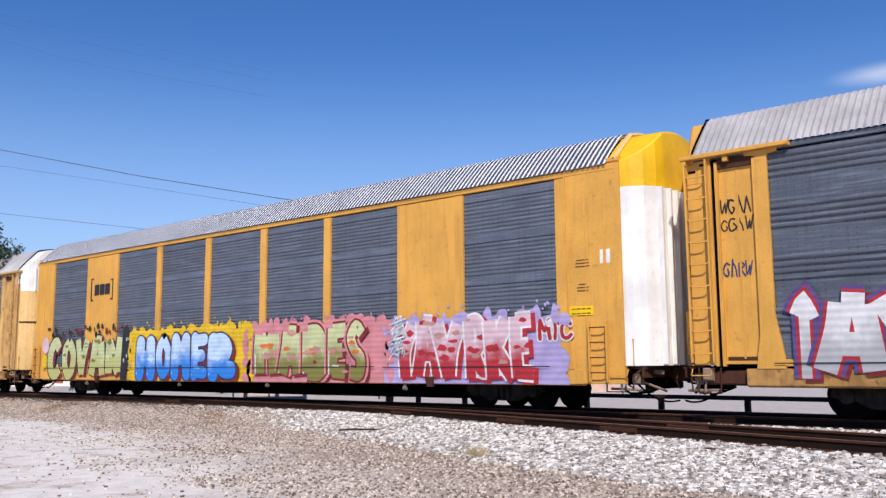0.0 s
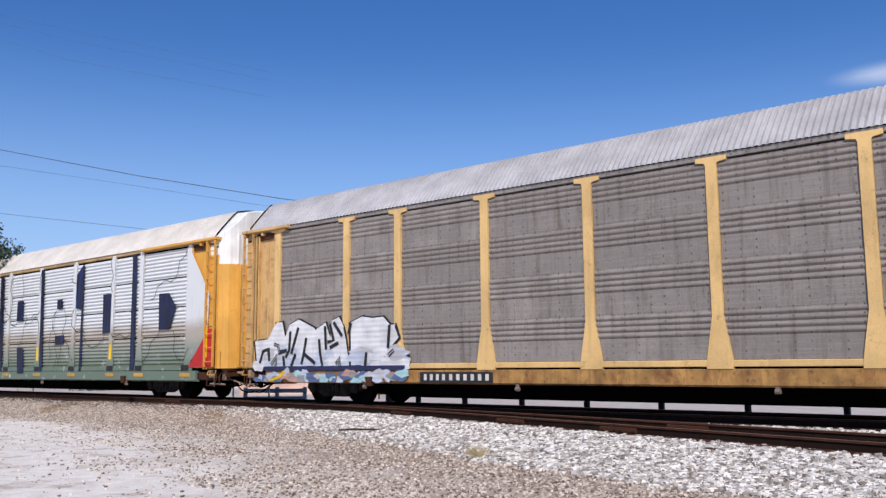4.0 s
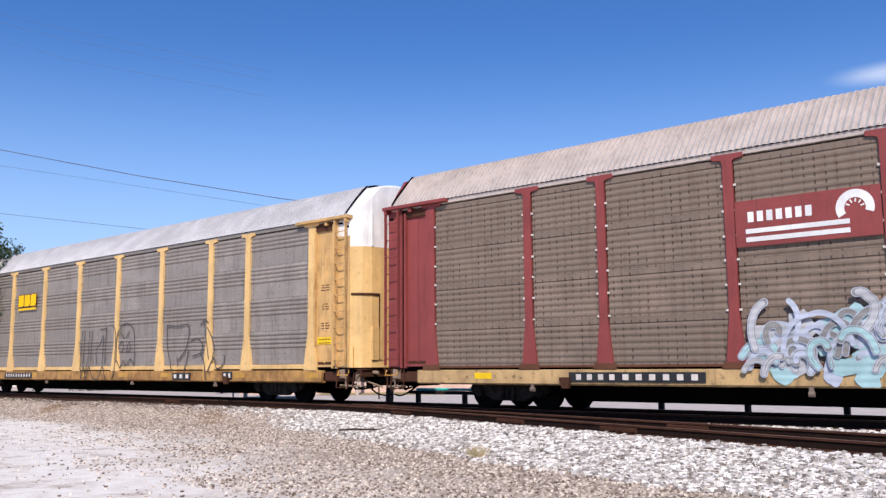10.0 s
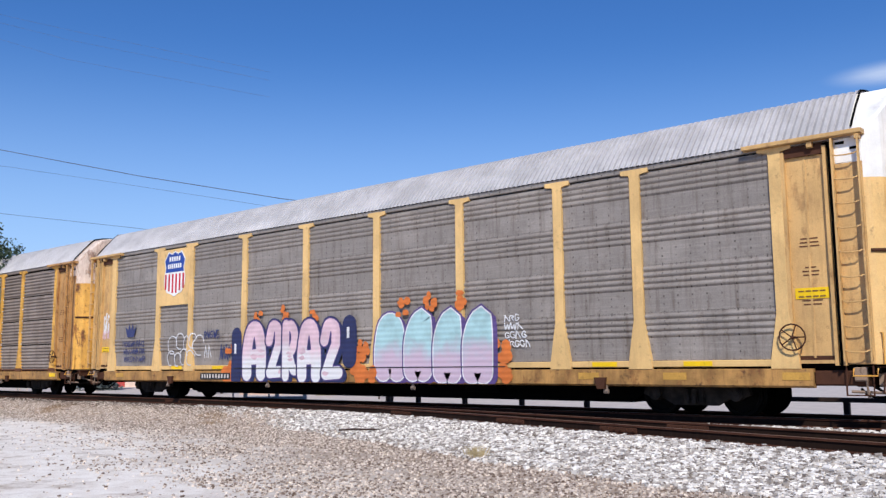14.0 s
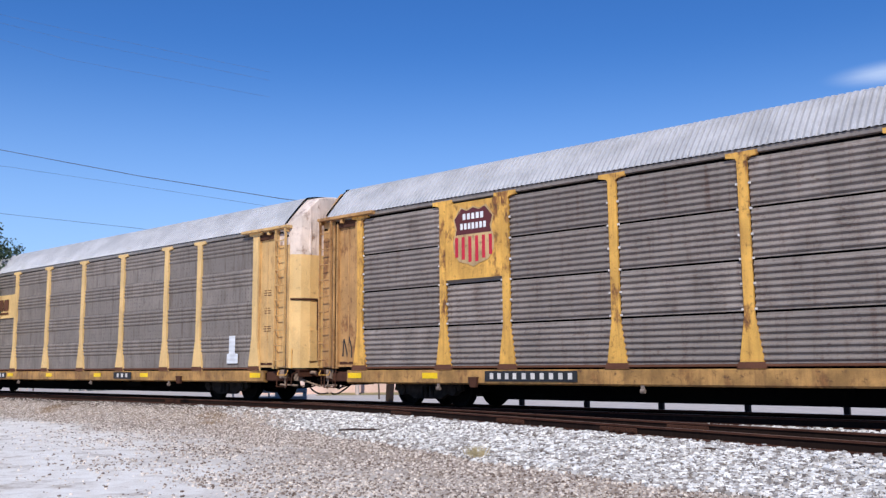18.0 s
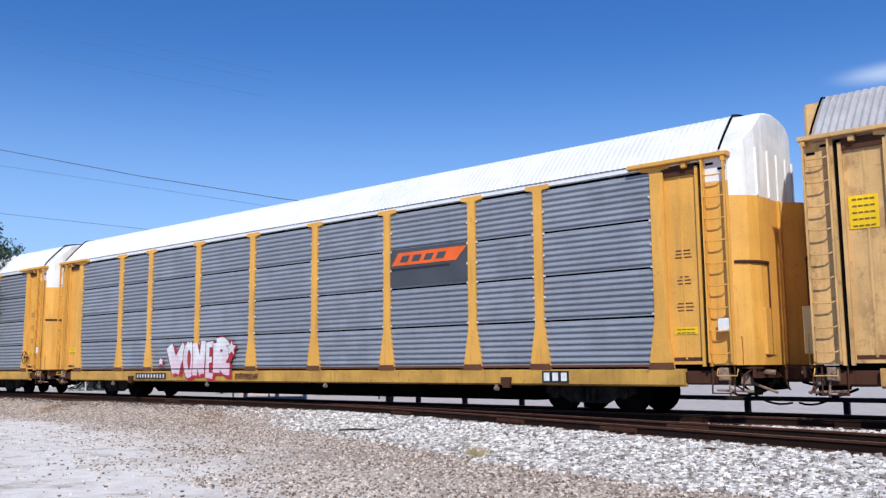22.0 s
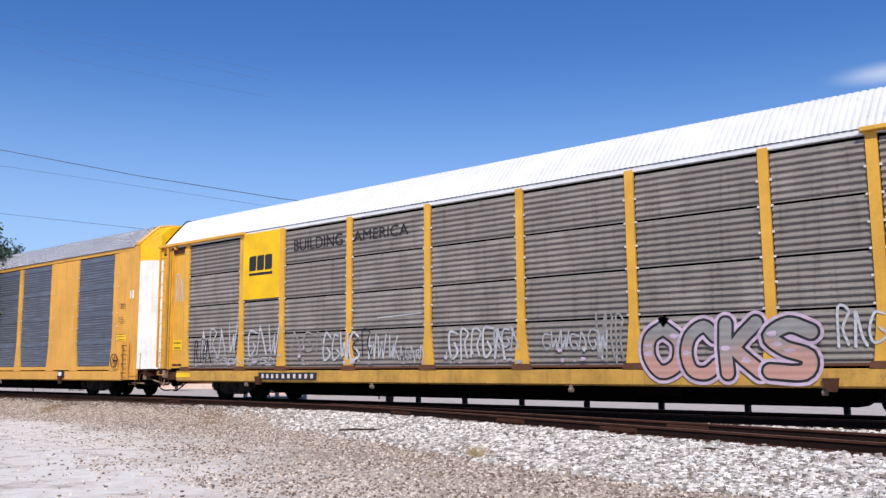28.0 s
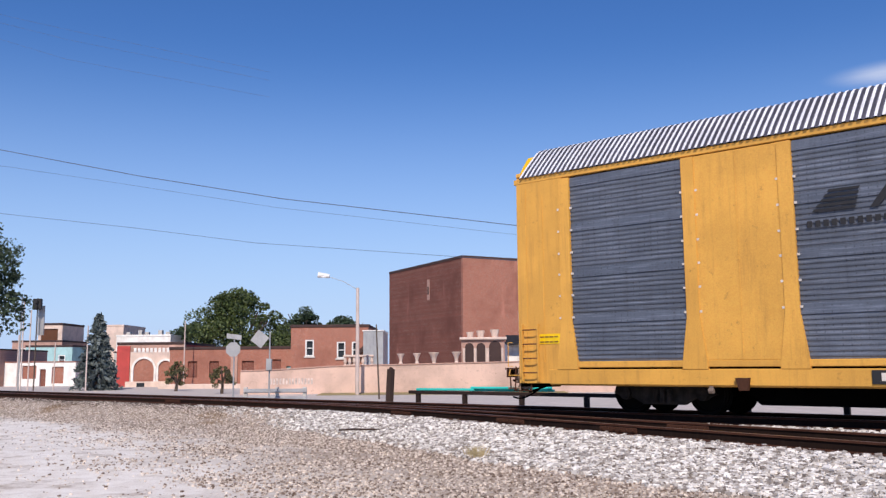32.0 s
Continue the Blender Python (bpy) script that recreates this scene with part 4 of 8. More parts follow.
        # coupler, hose and steps
        part("coupler", cached(("coupler", s), lambda: Build().box(*sorted((s * 13.4, s * 14.1)), -0.12, 0.12, 0.72, 0.94, 0.03).box(*sorted((s * 14.05, s * 14.42)), -0.2, 0.16, 0.66, 1.0, 0.05).mesh("coupler", M["brown_steel"])), car)
        part("air_hose", cached(("hose", s), lambda: Build().path([(s * (13.3 + 1.05 * u), -0.5 - 0.1 * math.sin(u * 3), 0.66 - 0.42 * math.sin(u * math.pi * 0.62)) for u in np.linspace(0, 1, 10)], 0.022, 6).mesh("air_hose", M["black"])), car)
        part("corner_step", cached(("step", s), lambda: Build().path([(s * 13.15, -1.42, 1.0), (s * 13.15, -1.46, 0.46), (s * 13.6, -1.46, 0.46), (s * 13.6, -1.42, 1.0)], 0.02, 5).mesh("corner_step", M["brown_steel"])), car)
        part("draft_box", cached(("draft", s), lambda: Build().box(*sorted((s * 13.0, s * 13.95)), -0.34, 0.34, 0.58, 0.98, 0.03).box(*sorted((s * 13.7, s * 13.9)), -0.6, 0.6, 0.5, 0.66, 0.02).box(*sorted((s * 13.75, s * 13.85)), -0.9, -0.72, 0.42, 0.95, 0.01).mesh("draft_box", M["black"])), car, label="black draft gear box, darkened as in shade")
        part("cut_lever", cached(("lever", s), lambda: Build().path([(s * 13.75, -1.42, 0.5), (s * 13.78, -1.4, 0.82), (s * 13.86, -1.3, 0.9), (s * 14.0, -0.35, 0.86), (s * 14.1, -0.2, 0.72), (s * 14.2, -0.18, 0.5)], 0.018, 5).mesh("cut_lever", M["brown_steel"])), car, label="bent uncoupling lever rod")
        part("brake_pipe", cached(("pipe", s), lambda: Build().path([(s * (13.2 + 0.14 * i), -0.75 - 0.3 * math.sin(i * 0.9), 0.55 - 0.14 * math.sin(i * 0.6)) for i in range(8)], 0.026, 6).mesh("brake_pipe", M["black"])), car)
        part("hand_rod", cached(("rod", s), lambda: Build().path([(s * 13.5, -1.2, 0.95), (s * 13.55, -1.25, 0.6), (s * 13.8, -1.2, 0.45), (s * 13.9, -0.9, 0.5)], 0.02, 5).mesh("hand_rod", M["black"])), car)
        part("grab_iron", cached(("grab", s), lambda: Build().path([(s * 13.72, -1.38, 1.0), (s * 13.8, -1.44, 1.0), (s * 13.8, -1.44, 1.55), (s * 13.72, -1.38, 1.55)], 0.014, 5).path([(s * 13.3, -1.5, 0.93), (s * 13.3, -1.56, 0.8), (s * 13.7, -1.56, 0.8), (s * 13.7, -1.5, 0.93)], 0.014, 5).mesh("grab_iron", low)), car)
        part("end_platform", cached(("platform", s), lambda: Build().box(*sorted((s * 13.4, s * 14.0)), -1.3, 1.3, 0.93, 0.97).box(*sorted((s * 13.9, s * 13.96)), -1.3, 1.3, 0.75, 0.95, 0.01).mesh("end_platform", M["brown_steel"])), car)
        truck(car, s * 10.1)
    return car


def sill_marks(car, xs, material, w=0.5):
    me = cached(("mark", w, material.name), lambda: Build().box(-w / 2, w / 2, -1.53, -1.518, 0.72, 0.86).mesh("reflector", material))
    for x in xs:
        part("reflector", me, car, (x, 0, 0), "yellow reflective sill mark")


def stencils(car, x, s, material, dense=3, y=-1.446):
    """Small unreadable stencilling on a door panel."""
    rng = random.Random(int(x * 100))
    for i in range(dense):
        z = 3.4 - i * 0.62 + rng.uniform(-0.1, 0.1)
        b = Build()
        for j in range(3):
            w = rng.uniform(0.18, 0.4)
            b.box(x - w / 2, x + w / 2, y - 0.004, y + 0.006, z - j * 0.07, z - j * 0.07 + 0.022)
        tagged(part("stencil", b.mesh("stencil", material), car), kind="stuff")


def sign(car, x0, x1, z0, z1, y=-1.456):
    p = sheet(car, "notice_sign", x0, x1, z0, z1, M["mark_yellow"], y, "yellow notice with dark bars")
    h = (z1 - z0)
    rows = 5 if h > 0.4 else 2
    for i in range(rows):
        zz = z0 + h * (i + 0.25) / rows
        flat_bars(p, "sign_bar", x0 + 0.06, x1 - 0.06, zz, zz + h * 0.28 / rows, 4, M["sign_ink"], y - 0.005, gap=0.25)


def brake_wheel(car, x, z=1.45):
    n = 16
    b = Build().path([(0.24 * math.cos(2 * math.pi * i / n), 0, 0.24 * math.sin(2 * math.pi * i / n)) for i in range(n + 1)], 0.016, 5)
    for i in range(5):
        b.tube((0, 0, 0), (0.24 * math.cos(i * 1.257), 0, 0.24 * math.sin(i * 1.257)), 0.012, 4)
    b.tube((0, -0.02, 0), (0, 0.15, 0), 0.03, 8)
    part("brake_wheel", cached("brake_wheel", lambda: b.mesh("brake_wheel", M["brown_steel"])), car, (x, -1.62, z), "rusty hand brake wheel")


# ---- spray paint ----
SOLID = set()


class Spray:
    """Flat paint strokes laid over a car's side, each a hair above the last."""

    def __init__(self, car, seed, y=-1.545):
        self.car, self.y, self.k, self.rng, self.sets = car, y, 0, random.Random(seed), {}

    def lift(self):
        self.k += 1
        return self.y - self.k * 0.0002

    def depth(self, x, z):
        """Thin lines lie back on the sheets and come forward over posts, sill and doors."""
        if 12.3 < abs(x) < 13.0 and z > 1.15 and self.car.name not in SOLID:
            return 0.098
        if z < 1.15 or abs(x) > 11.95:
            return 0.0
        wide = 0.3 if z < 1.95 else 0.2
        return 0.0 if any(abs(x - p) < wide for p in POSTS) else 0.034

    def blob(self, x, z, rx, rz, m, n=24, wob=0.045):
        y = self.lift()
        ph = self.rng.uniform(0, 6)
        pts = [(x + rx * (1 + wob * math.sin(3 * a + ph)) * math.cos(a), y, z + rz * (1 + wob * math.sin(4 * a + ph * 2)) * math.sin(a)) for a in [2 * math.pi * i / n for i in range(n)]]
        pts = [(px, py, max(pz, 0.6)) for px, py, pz in pts]
        self.sets.setdefault(m, Build()).add(pts, [tuple(range(n))])

    def face(self, pts, m):
        y = self.lift()
        self.sets.setdefault(m, Build()).add([(x, y, z) for x, z in pts], [tuple(range(len(pts)))])

    def stroke(self, pts, w, m, round_=True, lift=True):
        """One ribbon of paint along the points, with rounded or square ends."""
        b = self.sets.setdefault(m, Build())
        y0 = self.lift() - 0.0002
        pts = [Vector((x, z)) for x, z in pts]
        k, vs = len(pts), []
        thin = w < 0.09
        for i, p in enumerate(pts):
            a, c = pts[max(i - 1, 0)], pts[min(i + 1, k - 1)]
            t = (c - a)
            t = t.normalized() if t.length > 1e-6 else Vector((1, 0))
            n = Vector((-t.y, t.x)) * w / 2
            if 0 < i < k - 1:
                t1 = (p - a).normalized() if (p - a).length > 1e-6 else t
                n = n / max(0.6, abs(t1.dot(t)))
            y = y0 - 0.0002 * i / k + (self.depth(p.x, p.y) if thin else 0.0)
            vs += [(p.x + n.x, y, max(0.6, p.y + n.y)), (p.x - n.x, y, max(0.6, p.y - n.y))]
        b.add(vs, [(2 * i, 2 * i + 1, 2 * i + 3, 2 * i + 2) for i in range(k - 1)])
        self.k += 1
        if round_ is True:
            for p, q in ((pts[0], pts[1]), (pts[-1], pts[-2])):
                d = (p - q).normalized() if (p - q).length > 1e-6 else Vector((1, 0))
                a0 = math.atan2(d.y, d.x)
                y = y0 - 0.0001 + (self.depth(p.x, p.y) if thin else 0.0)
                b.add([(p.x + w / 2 * math.cos(a0 + a), y, max(0.6, p.y + w / 2 * math.sin(a0 + a))) for a in [-math.pi / 2 + math.pi * i / 8 for i in range(9)]], [tuple(range(9))])

    def done(self, name="graffiti", label=""):
        for i, (m, b) in enumerate(self.sets.items()):
            tagged(part(name, b.mesh(name, m), self.car, label=label if i == 0 else ""), kind="stuff")


def smooth(pts, n=5):
    """Catmull-Rom through the points."""
    p = [Vector(q) for q in pts]
    p = [p[0] * 2 - p[1]] + p + [p[-1] * 2 - p[-2]]
    out = []
    for a, b, c, d in zip(p, p[1:], p[2:], p[3:]):
        for i in range(n):
            t = i / n
            out.append(tuple(0.5 * (2 * b + (c - a) * t + (2 * a - 5 * b + 4 * c - d) * t * t + (3 * b - a - 3 * c + d) * t ** 3)))
    return out + [tuple(p[-2])]


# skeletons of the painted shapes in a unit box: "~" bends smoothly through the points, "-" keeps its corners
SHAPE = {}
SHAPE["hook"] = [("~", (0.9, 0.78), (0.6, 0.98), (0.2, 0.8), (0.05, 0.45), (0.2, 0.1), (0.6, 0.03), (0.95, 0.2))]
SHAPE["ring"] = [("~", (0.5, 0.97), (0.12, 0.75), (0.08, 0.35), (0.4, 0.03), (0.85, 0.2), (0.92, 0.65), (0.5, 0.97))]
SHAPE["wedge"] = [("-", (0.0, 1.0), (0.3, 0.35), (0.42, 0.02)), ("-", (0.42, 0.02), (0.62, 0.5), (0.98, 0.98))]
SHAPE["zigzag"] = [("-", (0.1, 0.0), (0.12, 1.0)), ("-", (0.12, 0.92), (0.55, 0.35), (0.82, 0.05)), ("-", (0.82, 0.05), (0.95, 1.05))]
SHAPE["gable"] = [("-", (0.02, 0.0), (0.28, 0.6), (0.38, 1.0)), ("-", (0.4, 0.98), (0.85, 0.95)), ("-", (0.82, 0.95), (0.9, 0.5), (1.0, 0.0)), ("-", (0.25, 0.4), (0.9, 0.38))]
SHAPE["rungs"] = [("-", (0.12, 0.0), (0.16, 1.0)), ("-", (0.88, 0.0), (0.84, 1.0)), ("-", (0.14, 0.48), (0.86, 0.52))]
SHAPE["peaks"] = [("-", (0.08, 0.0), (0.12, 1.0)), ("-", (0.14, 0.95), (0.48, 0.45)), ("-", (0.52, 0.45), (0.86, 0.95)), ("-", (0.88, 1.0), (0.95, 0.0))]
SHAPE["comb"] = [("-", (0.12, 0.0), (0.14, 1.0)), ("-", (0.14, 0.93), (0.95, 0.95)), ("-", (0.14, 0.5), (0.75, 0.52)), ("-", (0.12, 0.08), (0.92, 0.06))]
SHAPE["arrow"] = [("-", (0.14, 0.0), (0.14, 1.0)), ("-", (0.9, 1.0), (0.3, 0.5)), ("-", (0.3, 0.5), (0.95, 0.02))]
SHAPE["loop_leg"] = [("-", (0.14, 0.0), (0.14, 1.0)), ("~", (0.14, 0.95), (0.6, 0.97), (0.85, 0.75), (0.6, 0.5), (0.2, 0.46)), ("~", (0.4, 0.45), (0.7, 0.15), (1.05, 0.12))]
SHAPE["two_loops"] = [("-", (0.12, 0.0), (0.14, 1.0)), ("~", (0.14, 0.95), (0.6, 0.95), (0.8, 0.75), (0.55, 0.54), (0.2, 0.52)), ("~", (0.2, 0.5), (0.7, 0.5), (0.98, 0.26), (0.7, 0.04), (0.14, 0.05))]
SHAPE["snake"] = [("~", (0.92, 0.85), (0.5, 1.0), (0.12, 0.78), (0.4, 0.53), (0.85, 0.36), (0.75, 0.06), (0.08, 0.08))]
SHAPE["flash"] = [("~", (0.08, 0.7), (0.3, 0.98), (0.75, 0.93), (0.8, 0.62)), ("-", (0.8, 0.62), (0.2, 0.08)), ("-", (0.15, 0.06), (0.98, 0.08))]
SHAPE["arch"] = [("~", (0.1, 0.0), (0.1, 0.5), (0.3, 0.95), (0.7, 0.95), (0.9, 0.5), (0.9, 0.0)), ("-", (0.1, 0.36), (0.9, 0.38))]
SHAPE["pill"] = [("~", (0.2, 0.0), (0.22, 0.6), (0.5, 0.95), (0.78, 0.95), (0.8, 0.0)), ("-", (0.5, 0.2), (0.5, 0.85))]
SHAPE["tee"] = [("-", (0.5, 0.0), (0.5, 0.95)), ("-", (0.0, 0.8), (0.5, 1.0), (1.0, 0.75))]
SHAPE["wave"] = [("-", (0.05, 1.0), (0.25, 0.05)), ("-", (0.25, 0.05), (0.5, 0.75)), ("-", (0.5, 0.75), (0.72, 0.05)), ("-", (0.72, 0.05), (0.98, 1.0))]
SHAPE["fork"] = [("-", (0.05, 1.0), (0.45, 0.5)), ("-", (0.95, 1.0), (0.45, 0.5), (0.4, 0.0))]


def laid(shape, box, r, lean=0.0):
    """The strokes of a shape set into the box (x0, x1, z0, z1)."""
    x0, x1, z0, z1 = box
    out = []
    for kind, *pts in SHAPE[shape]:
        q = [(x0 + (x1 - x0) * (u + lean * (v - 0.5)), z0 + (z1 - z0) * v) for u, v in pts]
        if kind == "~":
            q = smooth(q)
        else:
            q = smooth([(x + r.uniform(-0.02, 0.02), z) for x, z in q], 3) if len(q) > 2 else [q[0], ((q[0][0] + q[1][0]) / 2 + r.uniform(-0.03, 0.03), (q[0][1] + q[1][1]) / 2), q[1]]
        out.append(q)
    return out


def cloud(s, x0, x1, z0, z1, m, puff=0.2, top=0.6):
    """Sprayed backing: a filled field with puffs and overspray dots along its top and ends."""
    r = s.rng
    n = max(3, int((x1 - x0) / 0.5))
    s.face([(x0, z0), (x1, z0), (x1 - 0.05, z1 - puff)] + [(x1 - (x1 - x0) * (i + 0.5) / n, z1 - puff * r.uniform(0.3, 1.1)) for i in range(n)] + [(x0 + 0.05, z1 - puff)], m)
    for i in range(int((x1 - x0) / puff * 1.7)):
        x = x0 + (x1 - x0) * r.random()
        s.blob(x, z1 - puff * r.uniform(0.5, 1.3), puff * r.uniform(0.4, 0.9), puff * r.uniform(0.4, 1.0), m, 14, 0.1)
    for i in range(int((z1 - z0) / puff * 2)):
        for x in (x0, x1):
            s.blob(x + r.uniform(-0.1, 0.1), z0 + (z1 - z0) * r.uniform(0, 0.9), puff * r.uniform(0.3, 0.7), puff * r.uniform(0.4, 0.8), m, 12, 0.1)
    for i in range(int((x1 - x0) * 7 * top)):
        q = r.uniform(0.012, 0.04)
        s.blob(x0 + (x1 - x0) * r.random(), z1 + puff * r.uniform(-0.2, 1.2) * r.random(), q, q * r.uniform(0.8, 1.6), m, 8)


def letters(car, shapes, spans, z0, z1, fill, line, seed, second=None, fat=0.36, edge=0.055, drop=None, glow=None, seam=None, back=None, puff=0.2, lean=0.0, flecks=(), square=False, shine=None, y=-1.545):
    """A row of fat sprayed shapes: backing, drop shadow, outline, fill that fades downwards, highlights."""
    s = Spray(car, seed, y)
    r = s.rng
    if back:
        m, bx0, bx1, bz1 = back
        cloud(s, bx0, bx1, 0.6, bz1, m, puff)
    full = faded_spray(fill, second, z0, z1) if second else fill
    ends = "square" if square else True
    for ch, (x0, x1) in zip(shapes.split(), spans):
        t = fat * min(x1 - x0, (z1 - z0) * 0.9)
        up = r.uniform(-0.04, 0.04)
        st = laid(ch, (x0 + t * 0.45, x1 - t * 0.45, z0 + t * 0.5 + up, z1 - t * 0.5 + up), r, lean)
        if drop:
            for q in st:
                s.stroke([(x + 0.13, z - 0.07) for x, z in q], t + edge * 2.2, drop, ends)
        if glow:
            for q in st:
                s.stroke(q, t + edge * 4.5, glow, ends)
        for q in st:
            s.stroke(q, t + edge * 2, line, ends)
        for q in st:
            s.stroke(q, t, full, ends)
        for m in flecks:
            for i in range(3):
                q = r.choice(st)
                x, z = min(q, key=lambda e: abs(e[1] - z0 - (z1 - z0) * r.uniform(0.42, 0.75)))
                s.blob(x, z, t * r.uniform(0.3, 0.46), t * r.uniform(0.1, 0.24), m, 14, 0.2)
        for q in st:
            k = max(1, len(q) // 3)
            (xa, za), (xb, zb) = q[0], q[k]
            d = math.hypot(xb - xa, zb - za) or 1
            ox, oz = -(zb - za) / d * t * 0.34, (xb - xa) / d * t * 0.34
            if shine:
                s.stroke([(xa + ox, za + oz), (xb + ox, zb + oz)], t * 0.09, shine)
    if seam:
        s.stroke([(spans[0][0] - 0.3, seam), (spans[-1][1] + 0.3, seam)], 0.022, SP["black"], False)
        s.sets[SP["black"]].v[-4:] = [(x, s.y - s.k * 0.0002 - 0.004, z) for x, _, z in s.sets[SP["black"]].v[-4:]]
    return s


def scrawl(car, n, x0, x1, z0, z1, m, seed, w=0.035, lean=0.12, jump=0.12):
    """A quick scribbled line of n unreadable marks: ticks, hooks and loops."""
    s = Spray(car, seed)
    r = s.rng
    k = (x1 - x0) / n
    for i in range(n):
        up = r.uniform(-jump, jump) * (z1 - z0)
        a, h = x0 + k * i, z1 - z0
        kind = r.randrange(4)
        if kind == 0:
            runs = [[(0.15, 0.0), (0.2, 1.0)], [(0.2, 0.95), (0.6, 0.4 + r.uniform(-0.1, 0.2)), (0.85, 0.02)]]
        elif kind == 1:
            runs = [[(0.8, 0.85), (0.3, 0.95), (0.1, 0.5), (0.4, 0.05), (0.9, 0.25), (0.6, 0.5)]]
        elif kind == 2:
            runs = [[(0.1, 1.0), (0.3, 0.1), (0.55, 0.7), (0.7, 0.05), (0.95, 1.0)]]
        else:
            runs = [[(0.2, 0.0), (0.2, 0.9), (0.8, 0.8), (0.5, 0.45), (0.9, 0.05)]]
        for q in runs:
            q = [(a + k * (u + r.uniform(-0.12, 0.12) + lean * (v - 0.5)), z0 + up * v + h * v + r.uniform(-0.06, 0.06) * h) for u, v in q]
            s.stroke(smooth(q, 4), w * r.uniform(0.8, 1.15), m)
    s.done("graffiti_tag")


def curls(car, x0, x1, z0, z1, n, fill, line, wash, seed, label=""):
    """Wild interlaced curls: pale washes, white hooks, dark lines inside and beside them."""
    s = Spray(car, seed, -1.541)
    r = s.rng
    for i in range(n):
        x = r.uniform(x0 + 0.2, x1 - 0.2)
        s.blob(x, r.uniform(z0, z0 + (z1 - z0) * 0.72), r.uniform(0.12, 0.36), r.uniform(0.15, 0.4), r.choice(wash), 16, 0.2)
    for i in range(n):
        x, z = x0 + (x1 - x0) * (i * 0.618 % 1.0), z0 + (z1 - z0) * (0.05 + 0.62 * r.random())
        a, turn, step = r.uniform(0.8, 2.3), r.choice((-1, 1)) * r.uniform(0.15, 0.6), r.uniform(0.06, 0.14)
        pts = []
        for j in range(9):
            pts.append((min(max(x, x0 - 0.1), x1 + 0.1), min(z, z1 + 0.3 * math.sin(7 * x) ** 2)))
            x, z = x + step * math.cos(a), z + step * math.sin(a)
            a += turn * (0.4 + 0.16 * j)
        pts = smooth(pts, 3)
        w = r.uniform(0.09, 0.17)
        s.stroke(pts, w, fill)
        s.stroke(pts, w - 0.028, line)
        s.stroke(pts[:-1], w - 0.056, r.choice(wash))
        s.stroke(pts[3:-3], 0.016, line)
    s.done("graffiti", label)


def star(s, x, z, r_, m, edge, drop):
    for dx, k, c in ((0.04, 1.3, drop), (0, 1.2, edge), (0, 1.0, m)):
        s.face([(x + dx + r_ * k * (1 if i % 2 == 0 else 0.45) * math.sin(math.pi * i / 5), z - dx + r_ * k * (1 if i % 2 == 0 else 0.45) * math.cos(math.pi * i / 5)) for i in range(10)], c)


def faded_spray(top, low, z0, z1):
    """Spray fill that fades from one can's colour to another's down its height."""
    key = ("fade", top.name, low.name)
    return cached(key, lambda: spray_paint(top.name + "_to_" + low.name[6:], SP_RGB[top.name[6:]], SP_RGB[low.name[6:]], z0, z1))


def spray_paint(name, c, low=None, z0=0.0, z1=1.0):
    """Spray paint over ribbed sheet: the ribs show through as relief."""
    m, n, l, p = node_mat(name)
    tc = n.new("ShaderNodeTexCoord")
    v = tc.outputs["Object"]
    a = noise_tex(n, l, v, 2.2, 5)
    f = noise_tex(n, l, v, 35, 3)
    col = mixc(n, l, ramp(n, l, a, 0.3, 0.7), [x * 0.82 for x in c], [min(1, x * 1.08) for x in c])
    if low:
        sz = n.new("ShaderNodeSeparateXYZ")
        l.new(v, sz.inputs[0])
        q = n.new("ShaderNodeMath")
        q.operation = "MULTIPLY_ADD"
        l.new(a, q.inputs[0])
        q.inputs[1].default_value = 1.1
        l.new(sz.outputs[2], q.inputs[2])
        mid = (z0 + z1) / 2 + 0.5
        col = mixc(n, l, ramp(n, l, q.outputs[0], mid - 0.35, mid + 0.35), low, col)
    col = mixc(n, l, ramp(n, l, f, 0.62, 0.8), col, [x * 0.6 for x in c])
    l.new(col, p.inputs["Base Color"])
    p.inputs["Roughness"].default_value = 0.6
    wv = n.new("ShaderNodeTexWave")
    wv.bands_direction = "Z"
    wv.inputs["Scale"].default_value = 2.3
    l.new(v, wv.inputs["Vector"])
    b = n.new("ShaderNodeBump")
    b.inputs["Strength"].default_value, b.inputs["Distance"].default_value = 0.22, 0.03
    l.new(wv.outputs["Fac"], b.inputs["Height"])
    l.new(b.outputs[0], p.inputs["Normal"])
    return m


SP_RGB = dict(
    white=(0.72, 0.71, 0.72), red=(0.42, 0.02, 0.03), maroon=(0.2, 0.015, 0.02), green=(0.3, 0.34, 0.08), lime=(0.46, 0.46, 0.16), olive=(0.2, 0.19, 0.04),
    blue=(0.02, 0.2, 0.66), sky=(0.5, 0.66, 0.86), navy=(0.02, 0.025, 0.09), yellow=(0.75, 0.48, 0.01), pink=(0.62, 0.24, 0.26), lavender=(0.42, 0.35, 0.62),
    purple=(0.1, 0.06, 0.2), black=(0.015, 0.015, 0.018), grey=(0.4, 0.4, 0.42), silver=(0.5, 0.5, 0.52), mauve=(0.55, 0.42, 0.52), orange=(0.65, 0.17, 0.03), cyan=(0.38, 0.58, 0.6), salmon=(0.5, 0.27, 0.22), slate=(0.1, 0.14, 0.26), ash=(0.27, 0.26, 0.25), pale=(0.54, 0.58, 0.3), blush=(0.68, 0.48, 0.54), frost=(0.5, 0.54, 0.64))
SP = {k: spray_paint("spray_" + k, c) for k, c in SP_RGB.items()}


